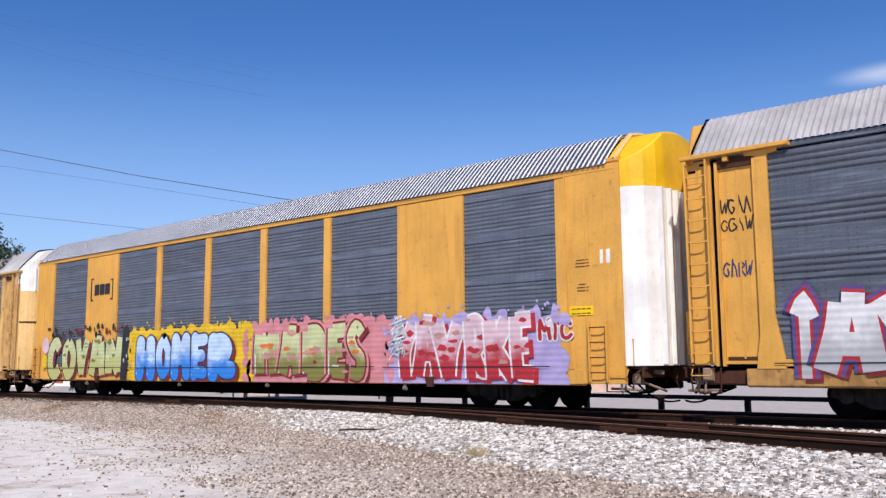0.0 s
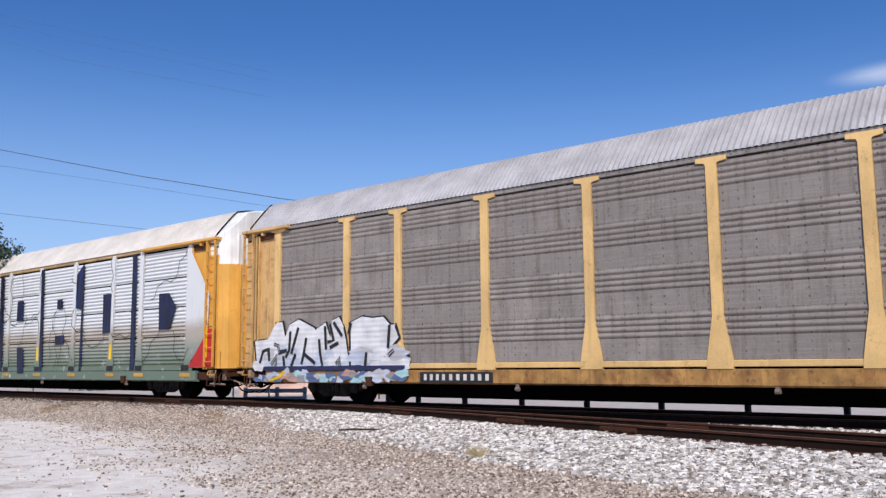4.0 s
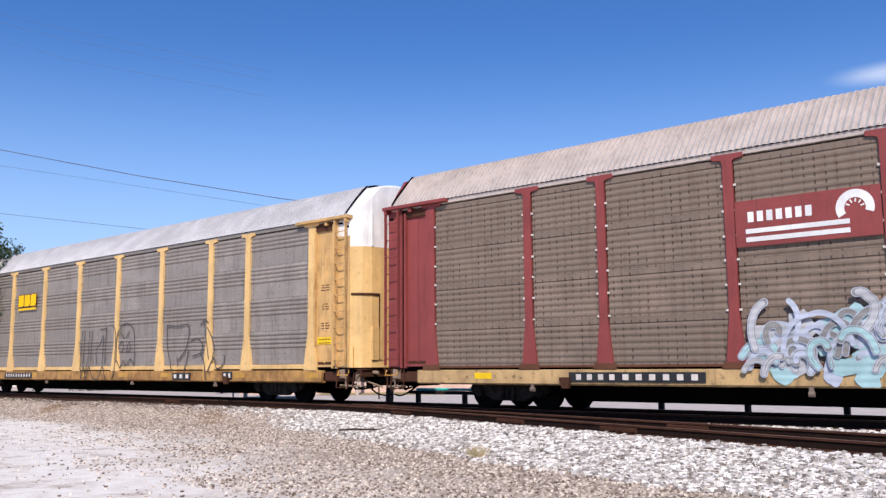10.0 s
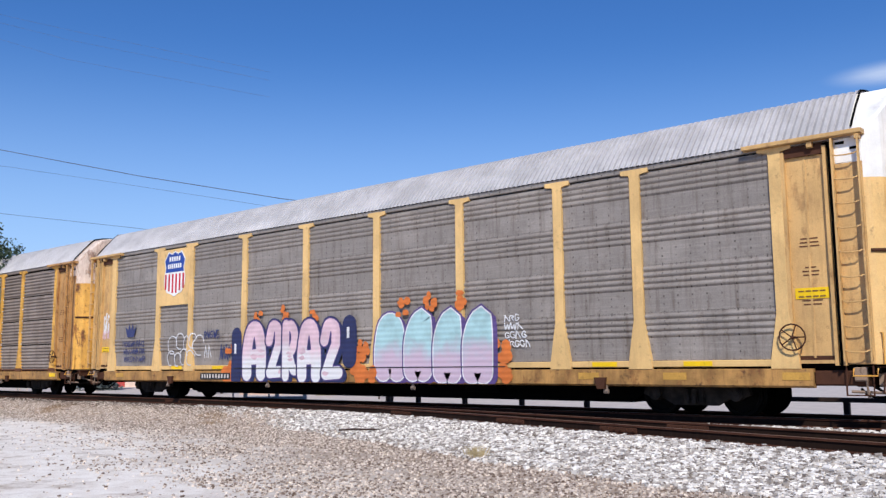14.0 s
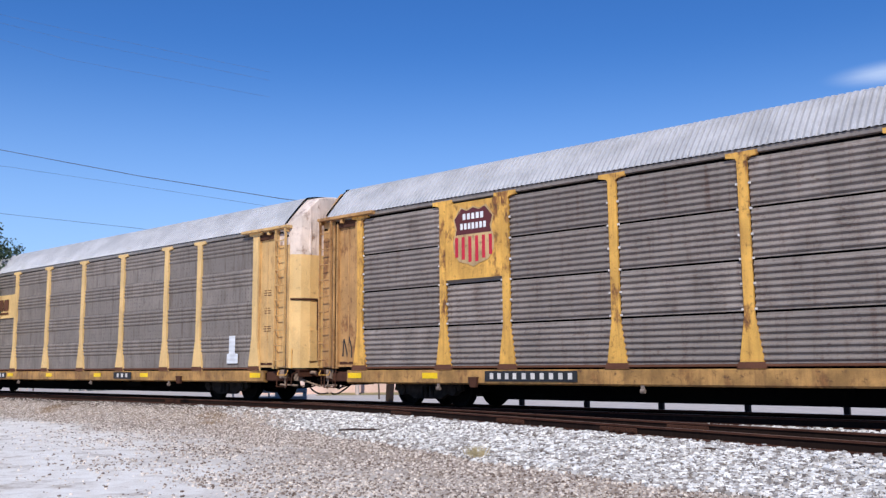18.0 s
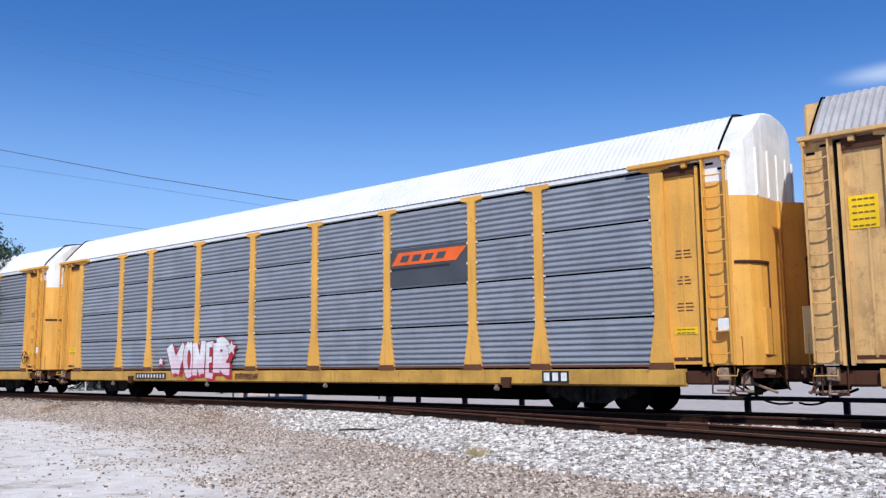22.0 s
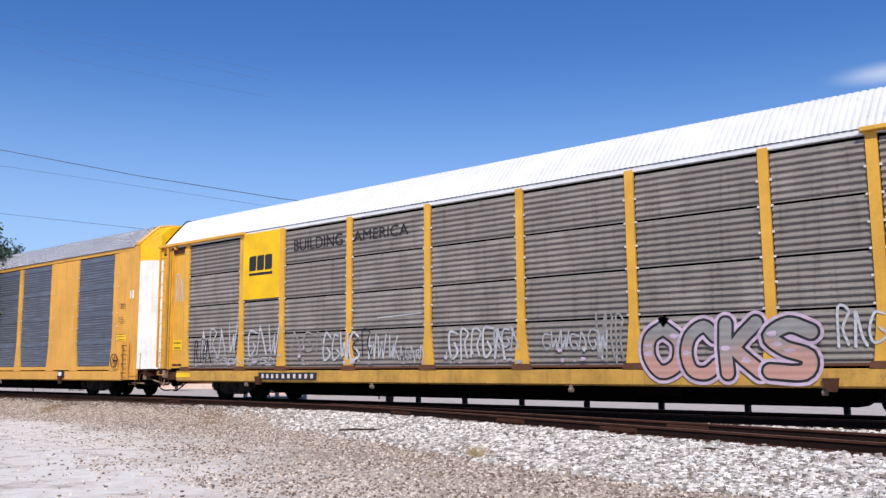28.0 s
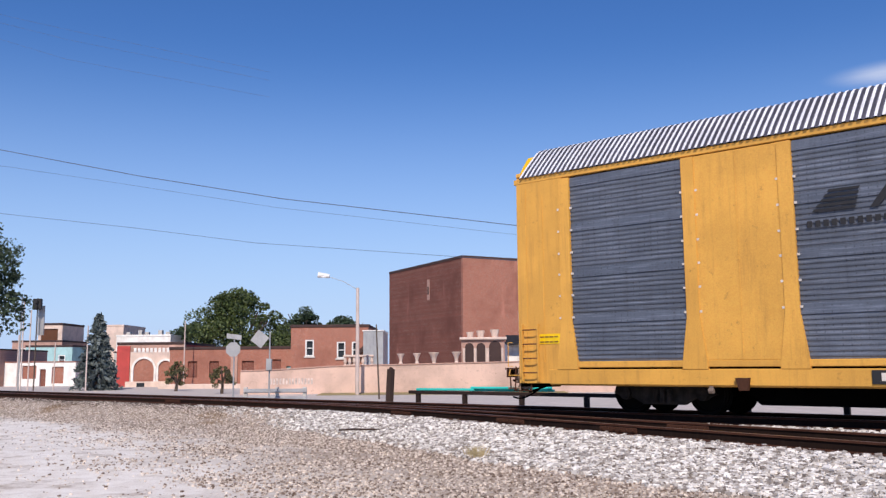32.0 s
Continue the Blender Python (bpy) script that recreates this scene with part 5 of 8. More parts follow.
# ---- emblems: plain shapes in their colours ----
def shield(car, x0, x1, z0, z1, sheet_m, y=-1.552, dull=False):
    sheet(car, "emblem_panel", -9.04, -7.3, 3.12, 5.02, sheet_m, -1.538, "tan painted emblem panel")
    cx, w, h = (x0 + x1) / 2, (x1 - x0) / 2, z1 - z0
    out = [(-0.62, 1.0), (-0.3, 0.95), (0, 1.0), (0.3, 0.95), (0.62, 1.0), (0.98, 0.8), (0.86, 0.62), (1.0, 0.42), (0.96, 0.25), (0.7, 0.1), (0.25, 0.05), (0, 0), (-0.25, 0.05), (-0.7, 0.1), (-0.96, 0.25), (-1.0, 0.42), (-0.86, 0.62), (-0.98, 0.8)]
    s = poly(car, "shield_emblem", [(cx + w * a, z0 + h * b) for a, b in out], M["sill_tan" if dull else "white"], y, "faded shield with red stripes under dark blue" if dull else "shield with red and white stripes under blue")
    blue = [(a, b) for a, b in out if b > 0.5]
    top = [(-0.56, 0.97), (-0.3, 0.925), (0, 0.97), (0.3, 0.925), (0.56, 0.97), (0.92, 0.8), (0.8, 0.64), (0.86, 0.54), (-0.86, 0.54), (-0.8, 0.64), (-0.92, 0.8)]
    poly(s, "shield_top", [(cx + w * a, z0 + h * b) for a, b in top], M["maroon_edge" if dull else "emblem_blue"], y - 0.005)
    for i in range(6):
        u = -0.82 + i * 0.328
        d = 0.06 + 0.14 * abs(u + 0.0)
        poly(s, "stripe", [(cx + w * (u - 0.075), z0 + h * d), (cx + w * (u + 0.075), z0 + h * d), (cx + w * (u + 0.075), z0 + h * 0.5), (cx + w * (u - 0.075), z0 + h * 0.5)], M["emblem_red"], y - 0.005)
    flat_bars(s, "emblem_bar", cx - w * 0.5, cx + w * 0.5, z0 + h * 0.78, z0 + h * 0.88, 5, M["white"], y - 0.01)
    flat_bars(s, "emblem_bar", cx - w * 0.62, cx + w * 0.62, z0 + h * 0.62, z0 + h * 0.72, 7, M["white"], y - 0.01)


def three_blocks(car, x0, x1, z0, z1, m, y=-1.548, under=None, edge=None, label=""):
    """A three-letter mark, as three solid block shapes over an underline."""
    w = (x1 - x0) / 3.3
    h = z1 - z0
    base = None
    for i in range(3):
        a = x0 + i * w * 1.15
        loop = [(0.0, 0.0), (0.88, 0.0), (1.0, 0.12), (1.0, 1.0), (0.12, 1.0), (0.0, 0.88)]
        if edge:
            poly(car, "emblem_edge", [(a + w * (0.5 + (u - 0.5) * 1.14), z0 + h * (0.5 + (v - 0.5) * 1.12)) for u, v in loop], edge, y + 0.003)
        p = poly(car, "emblem_block", [(a + w * u, z0 + h * v) for u, v in loop], m, y, label if i == 0 else "")
    if under:
        sheet(car, "emblem_underline", x0, x1 + 0.02, z0 - h * 0.33, z0 - h * 0.16, under, y, th=0.004)


def wheel_arc(car, cx, cz, r, m, y, turn=0.0, tail=True):
    """A broad open ring with a stripe tail."""
    n = 20
    a = [radians(-20 + turn) + i * radians(230) / n for i in range(n + 1)]
    loop = [(cx + r * math.cos(t), cz + r * math.sin(t)) for t in a] + [(cx + r * 0.55 * math.cos(t), cz + r * 0.55 * math.sin(t)) for t in reversed(a)]
    ring = poly(car, "emblem_ring", loop, m, y, "white open ring emblem")
    for i in range(5):
        t = a[3 + i * 3]
        poly(ring, "emblem_spoke", [(cx + r * q * math.cos(t + e), cz + r * q * math.sin(t + e)) for q, e in ((0.3, -0.12), (0.5, -0.08), (0.5, 0.08), (0.3, 0.12))], m, y)


M["emblem_blue"] = paint("emblem_blue", (0.02, 0.06, 0.3), streak=0.15)
M["emblem_red"] = paint("emblem_red", (0.5, 0.02, 0.04), streak=0.15)
M["emblem_orange"] = paint("emblem_orange", (0.75, 0.12, 0.015), streak=0.2)
M["emblem_grey"] = paint("emblem_dark_grey", (0.06, 0.065, 0.075), streak=0.2)
M["emblem_yellow"] = paint("emblem_yellow", (0.85, 0.5, 0.0), streak=0.12)
CARS = []


def common(car, k, seed, panel_ink="post_foot", y=-1.446):
    stencils(car, 12.65, 1, M[panel_ink], y=y)
    CARS.append((k, car))


def make_cars():
    dark = dict(body="yellow", screen="screen_dark", roof="roof_shiny", rib="fine", solid=True, cap="cap_yellow", door="white", folds=True, sill="yellow", flare=False, roof_label="bright ribbed zinc roof", cap_label="bright yellow arched end top", door_label="white painted end doors")
    # car ahead, only its tail is seen
    z = car_shell(dict(body="yellow", screen="screen_dark", roof="roof_grey", rib="grouped", sill="sill_yellow", label="yellow autorack with dark screens and red white graffiti"))
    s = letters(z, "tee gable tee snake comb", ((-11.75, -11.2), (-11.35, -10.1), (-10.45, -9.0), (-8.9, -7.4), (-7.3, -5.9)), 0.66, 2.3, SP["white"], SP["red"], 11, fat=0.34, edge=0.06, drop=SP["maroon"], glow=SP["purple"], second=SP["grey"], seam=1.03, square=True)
    s.done("graffiti", "white and red graffiti with purple shade")
    scrawl(z, 4, -13.0, -12.35, 3.95, 4.25, M["ink"], 12, 0.03)
    scrawl(z, 4, -13.0, -12.35, 3.6, 3.85, M["ink"], 14, 0.03)
    scrawl(z, 4, -13.0, -12.4, 2.7, 3.0, M["ink_blue"], 13, 0.03)
    common(z, -1, 1)
    # full-height yellow car with a row of graffiti
    a = car_shell(dict(dark, label="yellow autorack with dark screens covered in colourful graffiti"))
    part("emblem_bracket", Build().box(-8.98, -8.93, -1.53, -1.52, 3.55, 4.4).box(-8.98, -8.8, -1.53, -1.52, 4.36, 4.4).box(-8.98, -8.8, -1.53, -1.52, 3.55, 3.59).box(-7.42, -7.37, -1.53, -1.52, 3.55, 4.3).box(-7.55, -7.37, -1.53, -1.52, 4.26, 4.3).box(-7.55, -7.37, -1.53, -1.52, 3.55, 3.59).mesh("emblem_bracket", M["ink"]), a)
    three_blocks(a, -8.7, -7.6, 3.75, 4.15, M["ink"], -1.53, label="black three-letter mark in brackets")
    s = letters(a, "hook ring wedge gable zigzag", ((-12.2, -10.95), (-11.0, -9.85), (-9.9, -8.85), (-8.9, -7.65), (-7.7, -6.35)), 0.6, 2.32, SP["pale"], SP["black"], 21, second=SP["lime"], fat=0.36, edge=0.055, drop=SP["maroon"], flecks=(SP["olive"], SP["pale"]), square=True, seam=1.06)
    s.blob(-12.35, 1.95, 0.3, 0.32, SP["blush"])
    s.blob(-12.4, 1.3, 0.22, 0.3, SP["yellow"])
    for i in range(34):
        s.blob(-12.2 + i * 0.18 + s.rng.uniform(-0.1, 0.1), 2.4 + s.rng.uniform(-0.12, 0.2), s.rng.uniform(0.03, 0.11), s.rng.uniform(0.04, 0.13), SP[s.rng.choice(("black", "black", "maroon"))], 12, 0.15)
    s.stroke([(-6.35, 0.7), (-6.3, 1.5), (-6.25, 2.3)], 0.42, SP["black"])
    for i in range(14):
        s.blob(-6.2 + s.rng.uniform(-0.15, 0.3), s.rng.uniform(0.9, 2.3), 0.05, 0.08, SP[s.rng.choice(("black", "grey"))], 10)
    s.done("graffiti", "lime graffiti with dark red shade and black bubbles")
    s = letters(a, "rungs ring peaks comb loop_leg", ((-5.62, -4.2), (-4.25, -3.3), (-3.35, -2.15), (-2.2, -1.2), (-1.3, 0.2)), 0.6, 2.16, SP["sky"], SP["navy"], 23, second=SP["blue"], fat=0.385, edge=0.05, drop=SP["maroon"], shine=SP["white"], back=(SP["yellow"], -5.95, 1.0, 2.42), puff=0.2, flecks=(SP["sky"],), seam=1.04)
    s.done("graffiti", "sky blue graffiti on a yellow backing")
    scrawl(a, 8, -5.4, -3.3, 0.66, 0.86, SP["white"], 28, 0.03, 0.0, 0.05)
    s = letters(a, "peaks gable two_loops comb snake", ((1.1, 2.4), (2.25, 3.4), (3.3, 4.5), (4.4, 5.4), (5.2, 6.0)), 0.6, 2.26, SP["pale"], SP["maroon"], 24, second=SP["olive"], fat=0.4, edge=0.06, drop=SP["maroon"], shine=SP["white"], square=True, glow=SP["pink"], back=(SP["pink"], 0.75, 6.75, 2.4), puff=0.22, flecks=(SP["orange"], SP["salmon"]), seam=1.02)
    s.done("graffiti", "olive and pale green graffiti on a pink backing")
    for i, w_ in enumerate((2, 4, 2, 5, 4)):
        scrawl(a, w_, 6.1, 6.65 - 0.12 * (i % 2), 1.95 - i * 0.2, 2.08 - i * 0.2, SP["maroon"], 240 + i, 0.022, 0.0)
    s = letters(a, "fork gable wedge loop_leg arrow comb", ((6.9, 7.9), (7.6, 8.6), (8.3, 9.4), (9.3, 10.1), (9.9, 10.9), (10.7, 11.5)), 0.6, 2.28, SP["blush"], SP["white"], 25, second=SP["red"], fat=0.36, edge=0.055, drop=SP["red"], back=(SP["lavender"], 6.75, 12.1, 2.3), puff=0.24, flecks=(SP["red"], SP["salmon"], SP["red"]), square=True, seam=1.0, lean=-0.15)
    for i in range(26):
        s.stroke([(p_, q_) for p_, q_ in smooth([(6.8 + 0.05 * i % 0.6, 1.2 + (i * 0.37) % 1.0), (6.95 + 0.04 * i % 0.5, 1.35 + (i * 0.37) % 1.0), (7.15, 1.3 + (i * 0.37) % 1.0)], 3)], 0.03, SP["cyan" if i % 2 else "white"])
    s.done("graffiti", "red and white spiked graffiti on lavender")
    s = letters(a, "peaks tee hook", ((11.45, 11.85), (11.75, 12.1), (12.05, 12.4)), 1.55, 2.05, SP["red"], SP["white"], 26, fat=0.25, edge=0.035)
    s.done("graffiti_tag")
    sign(a, 12.3, 12.9, 2.1, 2.3, -1.515)
    common(a, 0, 2, y=-1.505)
    # grey car with a silver piece at its tail
    b = car_shell(dict(body="pale_yellow", screen="screen", roof="roof_grey", rib="grouped", sill="sill_yellow", end="worn_tan", label="grey autorack with pale yellow posts and silver graffiti"))
    s = Spray(b, 31, -1.539)
    for poly_ in (((-13.15, 1.8), (-12.5, 1.85), (-12.15, 2.3), (-11.85, 2.34), (-11.7, 1.9), (-11.5, 2.25), (-11.1, 2.38), (-10.4, 2.1), (-10.3, 1.0), (-13.0, 1.0)), ((-10.45, 1.0), (-10.4, 2.05), (-9.95, 2.25), (-9.75, 1.8), (-9.7, 2.3), (-9.4, 2.38), (-9.2, 2.1), (-9.1, 1.8), (-8.95, 1.0)), ((-8.95, 1.02), (-8.98, 2.2), (-8.5, 2.36), (-8.1, 2.3), (-7.7, 2.32), (-7.45, 2.1), (-7.25, 2.1), (-7.1, 1.75), (-7.4, 1.5), (-7.1, 1.05))):
        s.face(poly_, faded_spray(SP["white"], SP["frost"], 0.8, 1.9))
        s.stroke(list(poly_) + [poly_[0]], 0.08, SP["black"], False)
    for i in range(26):
        s.blob(-13.0 + 6.0 * s.rng.random(), 1.05 + 0.5 * s.rng.random() ** 2, s.rng.uniform(0.2, 0.45), s.rng.uniform(0.08, 0.2), SP[s.rng.choice(("frost", "white", "frost", "silver"))], 18, 0.2)
    for i in range(40):
        s.blob(-8.4 + 0.9 * s.rng.random(), 1.1 + 1.1 * s.rng.random(), s.rng.uniform(0.05, 0.2), s.rng.uniform(0.04, 0.1), SP["white"], 10, 0.2)
    for q in (((-12.85, 1.15), (-12.7, 1.5), (-12.45, 1.55), (-12.4, 1.2)), ((-12.2, 1.7), (-12.0, 1.65), (-11.95, 1.45), (-11.6, 1.5)), ((-11.45, 2.05), (-11.5, 1.5), (-11.65, 1.3)), ((-11.1, 2.15), (-11.4, 1.4)), ((-10.75, 1.85), (-10.85, 1.4), (-10.95, 1.1)), ((-10.85, 1.4), (-10.35, 1.12)), ((-10.2, 1.8), (-10.15, 1.4), (-10.05, 1.05)), ((-9.75, 2.2), (-9.6, 1.75), (-9.85, 1.7)), ((-9.75, 1.55), (-9.4, 1.68)), ((-9.5, 1.1), (-9.35, 1.25), (-9.35, 1.05)), ((-7.3, 1.45), (-7.5, 1.3)), ((-12.3, 1.1), (-12.05, 1.35), (-12.1, 1.05)), ((-11.75, 1.35), (-11.7, 1.05)), ((-11.4, 1.05), (-11.2, 1.4)), ((-9.95, 2.15), (-9.9, 1.5)), ((-9.6, 2.25), (-9.25, 1.85)), ((-9.0, 1.9), (-8.9, 2.2)), ((-8.35, 1.05), (-8.3, 1.4)), ((-7.45, 2.1), (-7.5, 1.5))):
        s.stroke(list(q), 0.1, SP["black"], "square")
        s.stroke(list(q), 0.03, SP["grey"], "square")
    s.stroke([(-12.6, 0.99), (-6.9, 0.99)], 0.12, SP["navy"], False)
    for i in range(46):
        s.blob(-12.9 + i * 0.132, 0.76 + s.rng.uniform(-0.12, 0.12), s.rng.uniform(0.12, 0.3), s.rng.uniform(0.06, 0.14), SP[s.rng.choice(("slate", "frost", "silver", "slate", "cyan", "salmon", "ash"))], 14, 0.25)
    s.stroke([(-12.3, 0.65), (-11.9, 0.75), (-11.7, 0.88)], 0.09, SP["yellow"])
    s.done("graffiti", "silver block graffiti with black edges and blue base")
    plate(b, -6.4, -4.1, 0.62, 0.88)
    common(b, 1, 3)
    # whole-car mural
    c = car_shell(dict(body="yellow", screen="mural", roof="roof_cream", rib="even", sill="mural", folds=True, tcap=False, post="mural", clips=True, wide=0.1, post_foot=0.2, label="autorack covered in a cracked white and green mural", chord="sill_tan", hb=9.2))
    mural(c)
    common(c, 2, 4)
    # oxide red car
    d = car_shell(dict(body="red", screen="screen_umber", roof="roof_dusty", rib="slotted", sill="sill_tan", foot=True, clips=True, wide=0.1, post_foot=0.19, label="oxide red autorack with brown dusted screens", chord="roof_dusty"))
    p1 = sheet(d, "emblem_panel", -4.2, -1.56, 3.25, 4.15, M["red"], -1.537, "red emblem panel")
    wheel_arc(d, -2.0, 3.78, 0.33, M["white"], -1.545)
    flat_bars(d, "emblem_bar", -3.95, -2.75, 3.72, 3.92, 7, M["white"], -1.545)
    for z_ in (3.34, 3.5):
        sheet(d, "emblem_stripe", -4.0, -2.1, z_, z_ + 0.09, M["white"], -1.545, th=0.004)
    sheet(d, "emblem_panel", 9.3, 12.0, 3.2, 4.15, M["red"], -1.537, "red emblem panel")
    wheel_arc(d, 11.1, 3.72, 0.36, M["white"], -1.545, -90)
    flat_bars(d, "emblem_bar", 9.5, 10.5, 3.78, 3.88, 10, M["white"], -1.545)
    sheet(d, "emblem_stripe", 9.5, 10.8, 3.6, 3.66, M["white"], -1.545, th=0.004)
    curls(d, -4.2, 0.0, 0.7, 2.1, 46, SP["frost"], SP["ash"], (SP["cyan"], SP["silver"], SP["frost"], SP["silver"]), 41, "pale silver wild curling graffiti")
    curls(d, 0.25, 4.1, 0.68, 2.0, 56, SP["white"], SP["black"], (SP["slate"], SP["navy"], SP["blue"], SP["slate"], SP["grey"], SP["slate"]), 42, "blue and white wild curling graffiti")
    for x_ in POSTS[5:7]:
        sheet(d, "scuffed_patch", x_ - 0.06, x_ + 0.06, 1.15, 1.35, M["emblem_orange"], -1.539, th=0.004)
    plate(d, -8.1, -4.95, 0.66, 0.87)
    plate(d, 5.4, 6.9, 0.64, 0.88, groups=((0.1, 0.9, 3),))
    sill_marks(d, (-10.5, -6.2, -1.44, 1.44, 4.32, 12.2), M["mark_yellow"])
    sheet(d, "warning_strip", 12.35, 12.95, 1.62, 1.7, M["sill_tan"], -1.456)
    sheet(d, "placard", 12.5, 12.9, 3.0, 3.35, M["white"], -1.456)
    sheet(d, "placard", 12.52, 12.88, 3.03, 3.32, M["red"], -1.461)
    common(d, 3, 5, panel_ink="white")
    # grey car, yellow mark with dark edge
    e = car_shell(dict(body="pale_yellow", screen="screen", roof="roof_grey", rib="grouped", end="worn_tan", label="grey autorack with pale yellow posts and scribbled tags"))
    three_blocks(e, -6.6, -5.0, 3.62, 4.1, M["emblem_yellow"], -1.548, M["emblem_yellow"], M["maroon_edge"], "yellow three-letter mark with dark edge")
    s = Spray(e, 51)
    for q in (((-1.05, 2.45), (-1.1, 1.4), (-1.0, 0.66)), ((-0.85, 2.45), (-0.9, 1.2)), ((-0.5, 2.4), (-0.55, 1.3), (-0.7, 0.7)), ((-0.3, 2.4), (-0.35, 1.3)), ((0.1, 1.2), (0.05, 1.7), (0.35, 1.95), (0.55, 2.2), (0.5, 1.2)), ((0.3, 2.45), (0.8, 2.5)), ((0.75, 2.45), (0.7, 1.2)), ((1.2, 2.55), (1.45, 2.3), (1.45, 1.0), (1.3, 0.66)), ((-0.95, 0.66), (-0.8, 1.1), (-0.6, 0.66), (-0.4, 1.1), (-0.1, 0.7), (0.3, 0.66), (0.6, 1.1), (0.8, 0.66)), ((1.55, 1.25), (1.6, 2.3), (2.1, 2.62), (2.65, 2.3), (2.75, 1.1)), ((1.6, 1.3), (1.85, 1.05), (2.0, 1.3), (2.2, 1.1), (2.45, 1.35), (2.75, 1.1)), ((1.75, 2.3), (2.0, 2.1)), ((2.35, 2.35), (2.15, 2.1)), ((1.7, 1.75), (1.85, 2.0), (2.0, 1.75), (1.8, 1.6)), ((2.2, 1.65), (2.35, 1.95), (2.45, 1.7), (2.25, 1.6))):
        s.stroke(smooth(q), 0.042, M["faint_ink"])
    for q in (((4.75, 2.45), (4.85, 1.6), (5.3, 0.7)), ((4.75, 2.45), (5.4, 2.4), (6.05, 2.4), (5.95, 1.7), (5.5, 1.3), (5.4, 1.4), (5.5, 1.1)), ((6.05, 1.6), (5.95, 1.1), (5.85, 0.66)), ((6.2, 1.9), (6.6, 1.95), (6.85, 1.75), (6.75, 1.5), (6.3, 1.4)), ((6.75, 1.5), (7.0, 1.2), (7.1, 0.66)), ((6.7, 2.4), (6.95, 2.55), (7.2, 2.45)), ((6.9, 2.5), (7.1, 1.9), (7.25, 1.3)), ((7.15, 2.3), (7.5, 1.8), (7.45, 1.2)), ((7.2, 0.9), (7.5, 1.3), (7.7, 1.0), (8.0, 1.1), (8.05, 1.4))):
        s.stroke(smooth(q), 0.042, M["faint_ink"])
    s.done("graffiti_tag", "thin black scribbled outlines")
    plate(e, -7.55, -5.05, 0.66, 0.88)
    plate(e, 5.2, 6.25, 0.64, 0.86, groups=((0.1, 0.9, 3),))
    plate(e, 8.0, 8.5, 0.66, 0.9, groups=((0.15, 0.85, 2),))
    sill_marks(e, (-11.4, -4.9, -0.9, 2.0, 4.75, 8.85, 12.2), M["sill_bright"])
    sign(e, -12.95, -12.4, 3.55, 4.15)
    sign(e, -12.95, -12.45, 1.62, 1.8)
    sign(e, 12.35, 12.95, 1.65, 1.85)
    common(e, 4, 6)
    # grey car with shield and purple pieces
    f = car_shell(dict(body="pale_yellow", screen="screen", roof="roof_grey", rib="grouped", end="worn_tan", label="grey autorack with shield emblem and purple graffiti"))
    shield(f, -8.78, -7.5, 3.4, 4.95, M["pale_yellow"])
    s = Spray(f, 63, -1.539)
    for x_, z_, q_ in ((-5.0, 1.0, 0.4), (-4.9, 1.6, 0.22), (-3.6, 2.6, 0.16), (-2.3, 2.6, 0.18), (-1.0, 2.5, 0.16), (0.9, 1.0, 0.4), (0.95, 1.5, 0.25), (1.0, 0.75, 0.4), (2.4, 2.55, 0.2), (3.4, 2.6, 0.2), (4.4, 2.6, 0.2), (5.6, 1.0, 0.3), (5.65, 1.4, 0.2)):
        for i in range(6):
            s.blob(x_ + s.rng.uniform(-1, 1) * q_, z_ + s.rng.uniform(-1, 1) * q_, q_ * s.rng.uniform(0.3, 0.7), q_ * s.rng.uniform(0.3, 0.7), SP["orange"], 14, 0.12)
    for x_, z_, w_, h_ in ((-4.6, 1.35, 0.5, 1.3), (0.45, 1.7, 0.55, 0.9)):
        s.stroke([(x_, z_ - h_ / 2), (x_ + 0.02, z_), (x_, z_ + h_ / 2)], w_, SP["navy"])
        s.stroke([(x_ - 0.05, z_ + 0.1), (x_ - 0.05, z_ + 0.4)], 0.1, SP["white"], "square")
    s.done("graffiti_backing")
    s = letters(f, "arch flash loop_leg arch flash", ((-4.35, -3.1), (-3.2, -2.3), (-2.45, -1.6), (-1.75, -0.65), (-0.75, 0.2)), 0.62, 2.4, SP["blush"], SP["purple"], 61, second=SP["white"], fat=0.36, edge=0.03, drop=SP["navy"], glow=SP["navy"], seam=1.0, flecks=(SP["blush"],))
    s.done("graffiti", "pink and white graffiti with navy shade")
    s = letters(f, "arch pill pill pill", ((1.4, 2.55), (2.4, 3.5), (3.4, 4.45), (4.35, 5.4)), 0.62, 2.34, SP["cyan"], SP["white"], 62, second=SP["mauve"], fat=0.52, edge=0.035, drop=SP["purple"], glow=SP["purple"], seam=1.0)
    s.done("graffiti", "pale blue and grey rounded graffiti with purple shade")
    for j, (za, zb, n_) in enumerate(((1.78, 2.02, 9), (1.52, 1.74, 9), (1.25, 1.48, 7))):
        scrawl(f, (8, 8, 7)[j], -11.4 + 0.06 * j, -9.95 + 0.05 * j, za, zb - 0.04, M["ink_blue"], 64 + 100 * j, 0.035, 0.0)
    poly(f, "graffiti_crown", [(-11.1, 2.12), (-10.65, 2.12), (-10.5, 2.55), (-10.68, 2.35), (-10.76, 2.6), (-10.88, 2.36), (-11.0, 2.6), (-11.05, 2.36), (-11.25, 2.5)], M["ink_blue"], -1.513, "navy spray-painted crown")
    s = Spray(f, 65)
